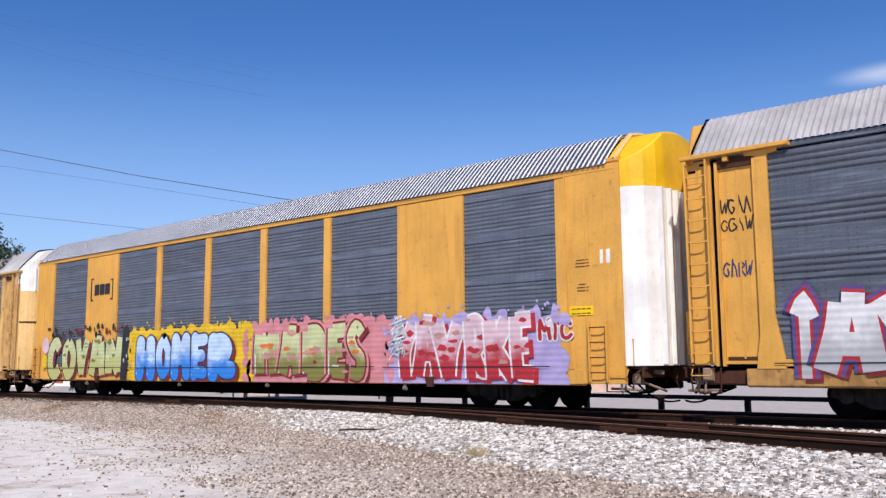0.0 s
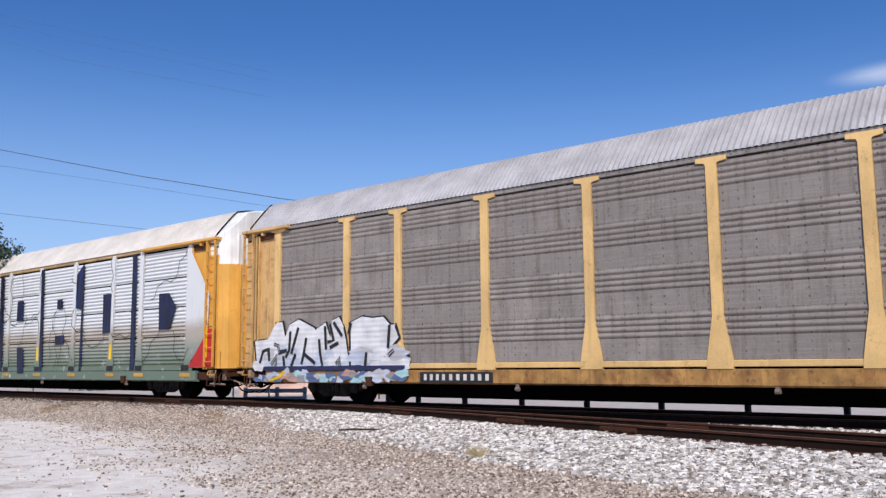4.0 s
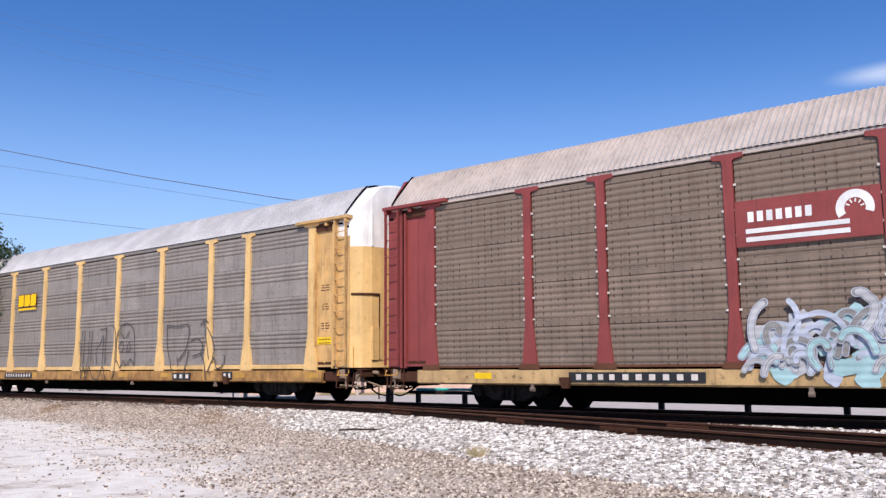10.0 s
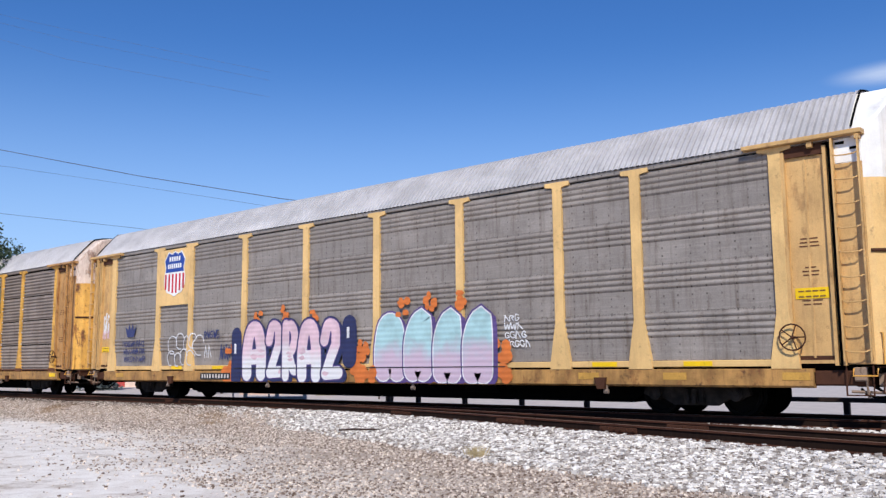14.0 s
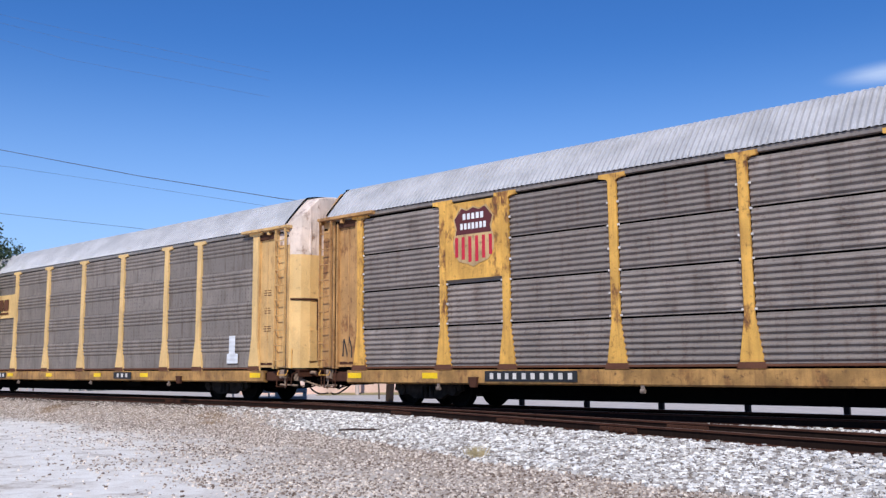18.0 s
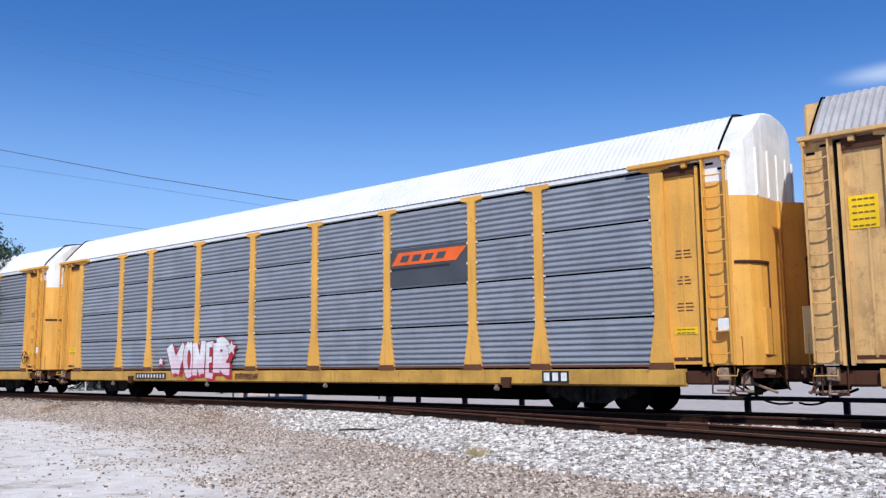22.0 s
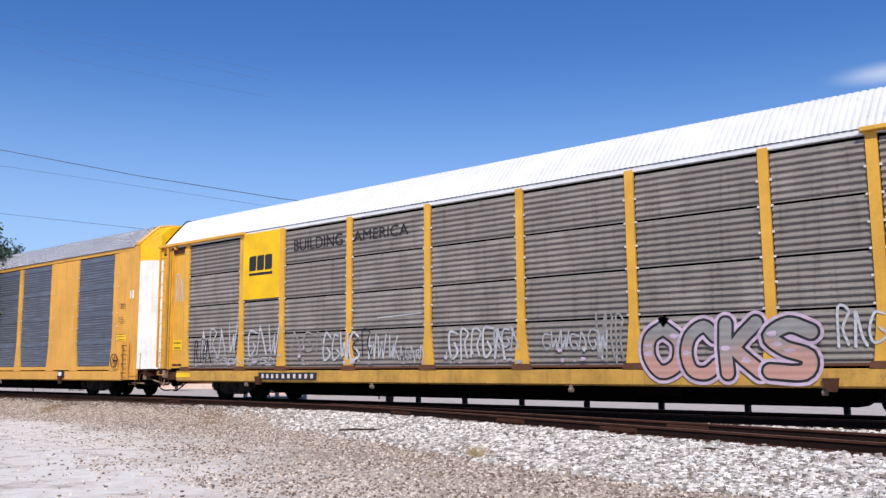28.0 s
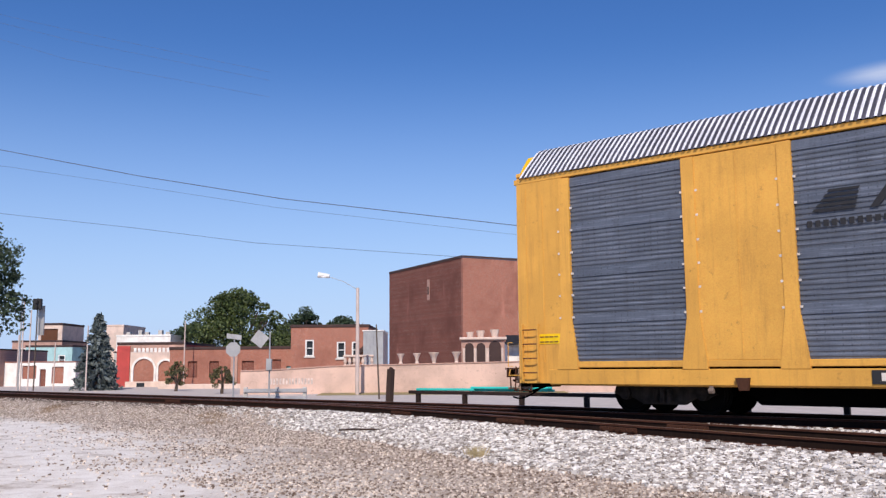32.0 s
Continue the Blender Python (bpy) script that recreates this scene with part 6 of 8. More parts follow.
    for i, (x_, z_, r_) in enumerate(((-8.2, 1.78, 0.27), (-7.75, 1.9, 0.24), (-7.35, 1.85, 0.2), (-7.0, 1.9, 0.22), (-6.65, 1.75, 0.3), (-8.25, 1.35, 0.22), (-7.85, 1.3, 0.2), (-7.5, 1.38, 0.24), (-7.1, 1.35, 0.22))):
        s.stroke(smooth([(x_ + r_ * math.cos(0.2 + a * 0.6) * (1 + 0.1 * math.sin(2 * a + i)), z_ + r_ * 1.1 * math.sin(0.2 + a * 0.6)) for a in range(9)], 3), 0.035, SP["white"])
    s.done("graffiti_tag")
    scrawl(f, 2, -6.35, -5.95, 1.35, 1.7, SP["white"], 68, 0.03)
    scrawl(f, 5, -6.4, -5.55, 1.95, 2.2, M["ink_blue"], 66, 0.04)
    scrawl(f, 4, -5.5, -4.95, 1.3, 1.7, M["ink_blue"], 69, 0.04, 0.2)
    for i, w_ in enumerate((3, 3, 4, 5)):
        scrawl(f, w_, 5.65, 6.1 + 0.1 * i, 2.05 - i * 0.2, 2.2 - i * 0.2, SP["white"], 167 + i, 0.03, 0.0)
    scrawl(f, 3, -12.9, -12.5, 2.3, 3.0, SP["white"], 72, 0.06)
    scrawl(f, 4, -12.95, -12.45, 2.1, 2.4, SP["blush"], 73, 0.04)
    plate(f, -6.5, -4.9, 0.66, 0.86)
    sill_marks(f, (-11.5, 7.9, 9.9, 12.3), M["sill_bright"])
    for x_ in (-7.9, -5.6, 8.3, 10.4):
        sheet(f, "rail_mark", x_ - 0.3, x_ + 0.3, 0.985, 1.08, M["mark_yellow"], -1.522, "yellow reflective rail mark")
    sign(f, 12.35, 12.95, 2.2, 2.4)
    sign(f, -12.95, -12.45, 1.62, 1.8)
    brake_wheel(f, 12.3, 1.5)
    common(f, 5, 7)
    # rust-streaked car with shield
    g = car_shell(dict(body="old_yellow", screen="screen_rust", roof="roof_grey", rib="even", sill="sill_yellow", foot=True, cap="cap_rust", end="rusty_tan", clips=True, wide=0.1, post_foot=0.22, label="rusty autorack with faded shield emblem"))
    shield(g, -8.78, -7.5, 3.4, 4.9, M["old_yellow"], dull=True)
    plate(g, -7.85, -5.3, 0.66, 0.9)
    sill_marks(g, (-12.3, -9.6, 12.2, 2.9), M["mark_yellow"])
    scrawl(g, 2, -12.85, -12.45, 1.3, 1.8, M["ink"], 71, 0.05)
    brake_wheel(g, 12.3, 1.5)
    common(g, 6, 8)
    # weathered car with tan mark panel
    h = car_shell(dict(body="pale_yellow", screen="screen_brown", roof="roof_grey", rib="grouped", sill="sill_yellow", foot=True, cap="cap_rust", end="worn_tan", label="dusty grey autorack with tan mark panel", chord="screen"))
    sheet(h, "emblem_panel", -7.06, -4.46, 3.2, 4.2, M["pale_yellow"], -1.515, "tan panel with a dark three-letter mark")
    three_blocks(h, -6.5, -5.0, 3.52, 4.0, M["post_foot"], -1.545, M["post_foot"])
    plate(h, -8.0, -4.9, 0.66, 0.89)
    sill_marks(h, (-10.9, -8.5, -4.5, -1.0, 2.8, 6.0, 12.2), M["mark_yellow"])
    plate(h, 4.0, 5.2, 0.66, 0.89, groups=((0.2, 0.8, 3),))
    sheet(h, "paint_patch", 10.85, 11.15, 1.45, 2.0, SP["white"], -1.512)
    sheet(h, "paint_patch", 10.75, 11.3, 1.15, 1.45, SP["white"], -1.512)
    sign(h, -12.95, -12.45, 3.4, 4.0)
    common(h, 7, 9)
    # two blue-grey cars with an orange wedge
    for k, seed in ((8, 10), (9, 11)):
        i_ = car_shell(dict(body="yellow", screen="screen_blue", roof="roof_white", rib="even", sill="sill_bright", foot=True, clips=True, label="blue-grey autorack with white roof and orange wedge" + (", spray-painted" if k == 8 else ""), chord="roof_white", roof_label="clean white ribbed roof"))
        sheet(i_, "emblem_panel", 4.45, 7.07, 3.08, 4.05, M["emblem_grey"], -1.512, "dark grey mark panel")
        poly(i_, "emblem_wedge", [(4.5, 3.62), (6.7, 3.62), (7.05, 3.95), (4.75, 3.95)], M["emblem_orange"], -1.522, "orange wedge mark")
        flat_bars(i_, "emblem_bar", 4.8, 6.3, 3.7, 3.86, 4, M["emblem_grey"], -1.53, lean=0.1)
        sheet(i_, "emblem_stripe", 4.5, 6.5, 3.5, 3.55, M["ink"], -1.522, th=0.004)
        if k == 8:
            s = letters(i_, "wedge ring zigzag comb loop_leg", ((-6.0, -4.7), (-5.0, -4.3), (-4.5, -3.7), (-3.75, -3.2), (-3.4, -2.3)), 0.64, 1.95, SP["white"], SP["maroon"], 81, second=SP["blush"], fat=0.34, edge=0.035, drop=SP["red"], seam=1.0, square=True)
            star(s, -2.35, 1.62, 0.24, SP["white"], SP["maroon"], SP["red"])
            star(s, -6.3, 1.25, 0.17, SP["white"], SP["maroon"], SP["red"])
            s.done("graffiti", "white graffiti with dark red edges and stars")
            scrawl(i_, 10, -2.15, -1.05, 0.68, 0.84, M["post_foot"], 83, 0.03, 0.1)
            plate(i_, -7.9, -6.0, 0.66, 0.86)
        else:
            plate(i_, -7.9, -5.7, 0.64, 0.89)
            brake_wheel(i_, 12.4, 1.5)
        sheet(i_, "placard", 9.2, 9.9, 0.64, 0.9, M["plate"], -1.54)
        flat_bars(i_, "stencil", 9.25, 9.85, 0.68, 0.86, 3, M["white"], -1.546)
        sign(i_, 12.4, 12.9, 1.62, 1.76)
        sign(i_, -12.95, -12.45, 1.62, 1.8)
        sheet(i_, "warning_disc", 13.4, 13.62, 1.65, 1.9, M["white"], -1.63)
        common(i_, k, seed)
    # grey car with a yellow mark panel and a slogan
    k_ = car_shell(dict(body="deep_yellow", screen="screen_tan", roof="roof_white", rib="even", sill="sill_bright", folds=True, tcap=False, foot=True, clips=True, wide=0.1, post_foot=0.19, label="grey autorack with yellow mark panel, slogan and tags", chord="roof_white", hb=9.0))
    sheet(k_, "emblem_panel", -9.06, -7.3, 3.08, 5.12, M["emblem_yellow"], -1.538, "yellow panel with a dark three-letter mark")
    three_blocks(k_, -8.75, -7.65, 3.95, 4.4, M["ink"], -1.548, M["ink"])
    slogan(k_, "BUILDING", -6.68, -4.6, 4.38, 4.72)
    slogan(k_, "AMERICA", -4.15, -2.1, 4.42, 4.72)
    for j, (w_, x0, x1, z0, z1, m_, t_) in enumerate(((4, -11.3, -9.3, 1.35, 2.25, "silver", 0.06), (3, -8.85, -7.3, 1.35, 2.25, "silver", 0.06), (8, -10.6, -7.4, 1.14, 1.32, "silver", 0.03), (3, -11.7, -10.6, 1.15, 1.9, "black", 0.045), (3, -6.75, -5.2, 1.45, 2.05, "ash", 0.05), (4, -5.4, -3.9, 1.15, 1.95, "silver", 0.06), (2, -4.4, -3.4, 1.3, 2.0, "black", 0.045), (3, -3.6, -2.5, 1.2, 1.9, "silver", 0.05), (6, -2.6, -1.5, 1.2, 1.5, "silver", 0.03), (5, -0.8, 1.0, 1.2, 1.95, "silver", 0.06), (3, 0.6, 1.4, 1.4, 1.95, "grey", 0.05), (7, 2.0, 3.7, 1.35, 1.75, "grey", 0.04), (3, 3.4, 4.1, 1.1, 2.2, "ash", 0.05), (3, 8.3, 9.2, 1.3, 2.0, "silver", 0.05), (2, 9.4, 10.2, 1.3, 2.0, "silver", 0.05))):
        scrawl(k_, w_, x0, x1, z0, z1, SP[m_], 90 + j, t_)
    s = Spray(k_, 100)
    for i in range(60):
        s.blob(-11.6 + 15.5 * s.rng.random(), 1.1 + 0.5 * s.rng.random() ** 2, s.rng.uniform(0.02, 0.09), s.rng.uniform(0.02, 0.06), SP[s.rng.choice(("silver", "grey", "ash", "mauve"))], 9, 0.2)
    s.stroke([(-3.2, 2.3), (-1.6, 2.36)], 0.03, SP["silver"])
    s.done("graffiti_speck")
    s = letters(k_, "ring hook arrow snake", ((4.5, 5.5), (5.35, 6.25), (6.1, 7.1), (6.95, 8.1)), 0.72, 1.9, SP["ash"], SP["black"], 101, second=SP["salmon"], fat=0.24, edge=0.05, glow=SP["mauve"], flecks=(SP["mauve"],))
    s.done("graffiti", "grey and pink graffiti with black edge")
    plate(k_, -8.2, -5.6, 0.66, 0.87)
    sill_marks(k_, (12.2, -12.2), M["mark_yellow"], 0.8)
    sign(k_, 12.35, 12.95, 2.3, 2.75)
    sign(k_, -12.95, -12.45, 1.62, 1.95)
    scrawl(k_, 2, -12.95, -12.35, 3.2, 4.1, SP["silver"], 103, 0.05)
    brake_wheel(k_, 12.9, 1.4)
    common(k_, 10, 12)
    # last car
    l_ = car_shell(dict(dark, clips=True, label="clean yellow autorack with dark screens and zinc roof"))
    for j in range(5):
        poly(l_, "emblem_bar", [(-6.75 + j * 0.07, 3.78 + j * 0.085), (-6.0 + j * 0.02, 3.78 + j * 0.085), (-5.97 + j * 0.02, 3.83 + j * 0.085), (-6.7 + j * 0.07, 3.83 + j * 0.085)], M["ink"], -1.512)
    poly(l_, "emblem_arch", [(-5.75, 3.76), (-5.6, 3.76), (-5.4, 4.0), (-5.25, 3.76), (-5.1, 3.76), (-4.9, 4.0), (-4.75, 3.85), (-4.7, 4.2), (-5.2, 4.22), (-5.45, 4.15)], M["ink"], -1.512, "black striped emblem")
    flat_bars(l_, "emblem_bar", -6.85, -4.7, 3.5, 3.62, 15, M["ink"], -1.512)
    plate(l_, -5.9, -3.35, 0.66, 0.9)
    sheet(l_, "placard", 8.0, 8.5, 0.66, 0.95, M["plate"], -1.54)
    sheet(l_, "placard", 8.05, 8.3, 0.7, 0.9, M["white"], -1.546)
    sign(l_, 12.3, 12.9, 2.0, 2.22, -1.515)
    sign(l_, -12.9, -12.3, 1.5, 1.72, -1.515)
    stencils(l_, 12.5, 1, M["sill_yellow"], 3, -1.505)
    flat_bars(l_, "stencil", 13.1, 13.35, 3.5, 3.8, 2, M["white"], -1.506)
    flat_bars(a, "stencil", 13.1, 13.35, 3.2, 3.5, 2, M["white"], -1.506)
    brake_wheel(l_, 12.35, 1.3)
    common(l_, 11, 13, y=-1.505)


def slogan(car, text, x0, x1, z0, z1):
    cu = bpy.data.curves.new("slogan", "FONT")
    cu.body, cu.extrude = text, 0.003
    tmp = new("slogan_source", cu)
    me = bpy.data.meshes.new_from_object(tmp.evaluated_get(bpy.context.evaluated_depsgraph_get()))
    bpy.data.objects.remove(tmp)
    bpy.data.curves.remove(cu)
    xs, ys = [v.co.x for v in me.vertices], [v.co.y for v in me.vertices]
    fx, fz = (x1 - x0) / (max(xs) - min(xs)), (z1 - z0) / (max(ys) - min(ys))
    for v in me.vertices:
        v.co = (x0 + (v.co.x - min(xs)) * fx, -1.512 - v.co.z, z0 + (v.co.y - min(ys)) * fz)
    me.name = "slogan"
    me.materials.clear()
    me.materials.append(M["ink"])
    part("slogan", me, car, label="dark painted slogan " + text)


def mural_material():
    m, n, l, p = node_mat("mural_paint")
    tc = n.new("ShaderNodeTexCoord")
    g = n.new("ShaderNodeNewGeometry")
    sep = n.new("ShaderNodeSeparateXYZ")
    l.new(g.outputs["Position"], sep.inputs[0])
    v = coords(n, l)
    w = noise_tex(n, l, v, 1.2, 4)
    h = n.new("ShaderNodeMath"); h.operation = "MULTIPLY_ADD"
    l.new(w, h.inputs[0]); h.inputs[1].default_value = 0.5; l.new(sep.outputs[2], h.inputs[2])
    c = mixc(n, l, ramp(n, l, h.outputs[0], 1.3, 1.9), (0.14, 0.19, 0.14), (0.27, 0.29, 0.24))
    c = mixc(n, l, ramp(n, l, h.outputs[0], 1.9, 2.4), c, (0.42, 0.37, 0.31))
    c = mixc(n, l, ramp(n, l, h.outputs[0], 2.45, 3.0), c, (0.67, 0.68, 0.68))
    c = mixc(n, l, ramp(n, l, noise_tex(n, l, v, 3.0, 5), 0.6, 0.8), c, (0.7, 0.71, 0.71))
    c = mixc(n, l, ramp(n, l, noise_tex(n, l, coords(n, l, (6, 6, 0.5)), 2, 5), 0.6, 0.85), c, (0.3, 0.27, 0.24))
    l.new(c, p.inputs["Base Color"])
    p.inputs["Roughness"].default_value = 0.6
    return m


M["mural"] = mural_material()
M["maroon_edge"] = paint("maroon_edge", (0.1, 0.02, 0.02), streak=0.1)
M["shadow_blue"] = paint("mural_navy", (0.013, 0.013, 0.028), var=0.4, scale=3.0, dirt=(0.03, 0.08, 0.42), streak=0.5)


def mural(car):
    """Pale field over the whole side, navy blocks, cracks, a red and tan corner."""
    for x in POSTS[1:-1]:
        poly(car, "mural_field", [(x - 0.26, 0.935), (x + 0.26, 0.935), (x + 0.24, 1.15), (x + 0.15, 1.75), (x + 0.12, 1.9), (x + 0.12, 5.05), (x - 0.12, 5.05), (x - 0.12, 1.9), (x - 0.15, 1.75), (x - 0.24, 1.15)], M["mural"], -1.537)
    poly(car, "mural_field", [(11.98, 5.0), (12.15, 4.95), (13.28, 3.4), (13.24, 2.1), (12.19, 1.11), (11.98, 1.11)], M["mural"], -1.541, "pale painted corner of the mural")
    part("mural_rail", Build().box(-12.4, 12.4, -1.525, -1.516, 0.945, 1.1).mesh("mural_rail", M["mural"]), car)
    Q = M["shadow_blue"]
    blocks = [[(10.34, 3.55), (10.95, 3.55), (11.41, 3.06), (11.05, 2.31), (10.38, 2.32)], [(6.56, 3.74), (7.15, 3.74), (7.15, 2.31), (6.6, 2.3)],
              [(4.5, 4.64), (5.05, 5.04), (5.1, 0.95), (4.92, 0.95), (4.94, 3.25), (4.5, 3.34)], [(2.9, 2.32), (3.63, 2.33), (3.59, 1.97), (2.95, 1.96)],
              [(-4.15, 4.8), (-3.75, 4.98), (-3.69, 3.54), (-4.12, 3.5)], [(-7.15, 3.7), (-6.9, 3.7), (-6.9, 3.2), (-5.5, 3.14), (-5.5, 2.73), (-6.9, 2.76), (-6.9, 2.27), (-7.15, 2.28)],
              [(-13.05, 3.2), (-11.4, 3.28), (-11.35, 2.52), (-13.05, 2.48)], [(-12.9, 4.9), (-12.1, 5.0), (-13.1, 3.3), (-13.1, 4.2)], [(-12.9, 2.4), (-12.35, 1.9), (-12.35, 1.15), (-13.1, 1.15)]]
    for q in blocks:
        poly(car, "mural_block", q, Q, -1.547, "navy painted block")
    for x0, x1, z0, z1, lean in ((8.55, 8.84, 0.95, 5.05, 0.04), (1.47, 1.72, 0.95, 5.05, 0.2), (-2.35, -2.02, 0.95, 5.05, 0.2), (-5.55, -5.3, 0.95, 5.02, 0.12), (-8.87, -8.6, 0.95, 5.04, 0.15), (-0.6, -0.02, 3.02, 3.86, 0.0), (-0.45, 0.12, 0.85, 1.9, 0.15), (-4.12, -3.68, 0.95, 2.22, 0.1), (-9.64, -8.9, 2.56, 3.3, 0.0), (2.97, 3.39, 3.36, 3.74, 0.0)):
        poly(car, "mural_block", [(x0 + lean, z0), (x1 + lean, z0), (x1, z1), (x0, z1)], Q, -1.547, "navy painted block")
    s = Spray(car, 77, -1.545)
    r = s.rng
    for x, z, ang, n in ((11.9, 5.0, -1.9, 14), (7.0, 5.0, -1.6, 6), (6.7, 2.3, -2.0, 9), (10.4, 2.3, -2.2, 9), (11.2, 2.3, -1.0, 9), (3.4, 3.4, -0.6, 12), (-0.3, 5.0, -1.5, 5), (-0.6, 3.0, -2.4, 9), (0.1, 3.0, -0.6, 12), (-4.1, 3.5, -2.6, 10), (-4.0, 2.2, 2.3, 6), (-6.9, 2.2, -1.0, 8), (-9.4, 3.3, 1.6, 9), (-11.4, 3.2, 1.0, 8), (-9.3, 2.5, -1.4, 7), (3.3, 1.95, -1.5, 6), (2.9, 3.3, -2.3, 10), (5.0, 3.3, 2.4, 8), (4.4, 3.3, -2.4, 8), (7.2, 2.3, -0.8, 11)) + tuple((-11.6 + 1.31 * i, 4.9 - 0.55 * (i * 3 % 6), -1.3 - 0.5 * (i % 3), 13) for i in range(12)):
        pts = [(x, z)]
        for i in range(n):
            ang += r.uniform(-0.25, 0.25) + (r.choice((-0.75, 0.75)) if i % 2 == 1 else 0)
            x, z = x + 0.22 * math.cos(ang), z + 0.22 * math.sin(ang)
            if not (1.0 < z < 5.05):
                break
            pts.append((x, z))
        s.stroke(pts, 0.026, SP["black"])
    s.done("mural_crack", "thin painted black crack lines")
    poly(car, "red_corner", [(13.3, 2.27), (13.64, 2.25), (13.64, 1.05), (12.2, 1.05)], M["bright_red"], -1.546, "bright red painted corner")
    for x in (-9.15, -4.32, 1.44, 7.2):
        sheet(car, "mural_bar", x - 0.08, x + 0.08, 1.35, 1.9, M["mark_yellow"], -1.548)
    sheet(car, "mural_bar", 13.08, 13.24, 1.35, 2.34, M["mark_yellow"], -1.56)
    for x in (-11.5, -7.2, -1.44, 1.44, 4.32, 7.2, 9.15, 12.0):
        sheet(car, "reflector", x - 0.3, x + 0.3, 0.74, 0.86, M["sill_bright"], -1.535)
        sheet(car, "mural_foot", x - 0.22, x + 0.22, 0.94, 1.12, M["ink"], -1.543)


make_cars()

# ---- fence behind the tracks ----
def make_fence():
    f = thing("pipe_fence", None, "low dark brown pipe rail fence behind the tracks", "fence")
    xs = [-22.1, -19.9, -17.45, -14.95, -12.4, -9.8, -7.2, -4.6, -2.0, 0.6]
    for x in xs:
        part("post", cached("fence_post", lambda: Build().box(-0.07, 0.07, -0.07, 0.07, -0.6, 0.02, 0.012).mesh("post", M["fence"])), f, (x, 24.2, 0))
    part("rail", Build().box(-22.5, 1.2, 24.1, 24.28, 0.02, 0.14, 0.02).mesh("rail", M["fence"]), f)
    t = thing("teal_pipe_bundle", None, "bright teal plastic pipes lying on the fence rail", "pipe")
    for i, (x0, x1) in enumerate(((-22.1, -19.4), (-22.0, -19.6), (-19.7, -16.2), (-19.5, -16.3), (-19.6, -16.25))):
        part("pipe", Build().tube((x0, 24.12 + 0.07 * (i % 3), 0.185 + 0.08 * (i // 3)), (x1, 24.12 + 0.07 * (i % 3), 0.2 + 0.08 * (i // 3)), 0.045, 10).mesh("pipe", M["teal"]), t)
    thing("wooden_post", Build().box(-0.11, 0.11, -0.1, 0.1, -0.5, 0.92, 0.02).tube((0, 0, 0.92), (0.02, 0, 0.95), 0.09, 7).mesh("wooden_post", M["wood_post"]), "dark leaning timber post by the track", "post", at=(-23.65, 24.3, 0)).rotation_euler = (0, radians(4), 0)


make_fence()


# ---- town across the street ----
def brick(name, base, mortar, scale=9.0):
    m, n, l, p = node_mat(name)
    tc = n.new("ShaderNodeTexCoord")
    mp = n.new("ShaderNodeMapping")
    l.new(tc.outputs["Object"], mp.inputs[0])
    mp.inputs["Rotation"].default_value = (radians(90), 0, radians(35))
    bt = n.new("ShaderNodeTexBrick")
    bt.inputs["Scale"].default_value = scale / 2
    bt.inputs["Color1"].default_value = (*base, 1)
    bt.inputs["Color2"].default_value = (*[c * 0.72 for c in base], 1)
    bt.inputs["Mortar"].default_value = (*mortar, 1)
    bt.inputs["Mortar Size"].default_value = 0.012
    l.new(mp.outputs[0], bt.inputs[0])
    v = coords(n, l)
    c = mixc(n, l, ramp(n, l, noise_tex(n, l, v, 0.35, 6, 0.65), 0.42, 0.72), bt.outputs[0], [x * 0.62 for x in base])
    c = mixc(n, l, ramp(n, l, noise_tex(n, l, coords(n, l, (1, 1, 0.2)), 0.9, 6), 0.58, 0.8), c, [min(1, x * 1.3 + 0.03) for x in base])
    l.new(c, p.inputs["Base Color"])
    p.inputs["Roughness"].default_value = 0.9
    return m


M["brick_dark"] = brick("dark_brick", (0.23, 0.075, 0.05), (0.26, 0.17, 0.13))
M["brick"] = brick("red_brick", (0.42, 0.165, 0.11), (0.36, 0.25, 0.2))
M["brick_pink"] = brick("pale_brick", (0.56, 0.33, 0.26), (0.45, 0.36, 0.3))
M["stucco"] = paint("pink_stucco", (0.6, 0.42, 0.34), rough=0.9, streak=0.08, scale=0.5, var=0.22, dirt=(0.36, 0.24, 0.18), fleck=0.6, fleck_at=0.56)
M["faded"] = paint("faded_lettering", (0.58, 0.48, 0.43), rough=0.9, streak=0.5, var=0.3, scale=5)
M["cream"] = paint("cream_stucco", (0.7, 0.54, 0.45), rough=0.9, streak=0.25)
M["chalk"] = paint("white_stucco", (0.84, 0.8, 0.75), rough=0.9, streak=0.2)
M["concrete"] = paint("pale_concrete", (0.52, 0.49, 0.45), rough=0.9, streak=0.3)
M["store_red"] = paint("store_red", (0.5, 0.07, 0.06), rough=0.8, streak=0.2)
M["teal_wall"] = paint("faded_teal_wall", (0.36, 0.56, 0.56), rough=0.8, streak=0.3)
M["roof_dark"] = paint("dark_roofing", (0.06, 0.035, 0.032), rough=0.9)
M["pole_wood"] = paint("grey_pole_wood", (0.6, 0.49, 0.44), rough=0.9, streak=0.4)
M["grey_metal"] = paint("galvanised_grey", (0.4, 0.4, 0.4), rough=0.5, metal=0.4, streak=0.3)
M["sign_grey"] = paint("bare_aluminium_sign", (0.42, 0.41, 0.4), rough=0.45, metal=0.4, streak=0.1)
M["bark"] = paint("bark", (0.09, 0.065, 0.05), rough=0.95, streak=0.4)
gm, gn, gl_, gp = node_mat("window_glass")
gp.inputs["Base Color"].default_value = (0.03, 0.035, 0.04, 1)
gp.inputs["Roughness"].default_value = 0.2
gp.inputs["Specular IOR Level"].default_value = 0.2
M["glass"] = gm


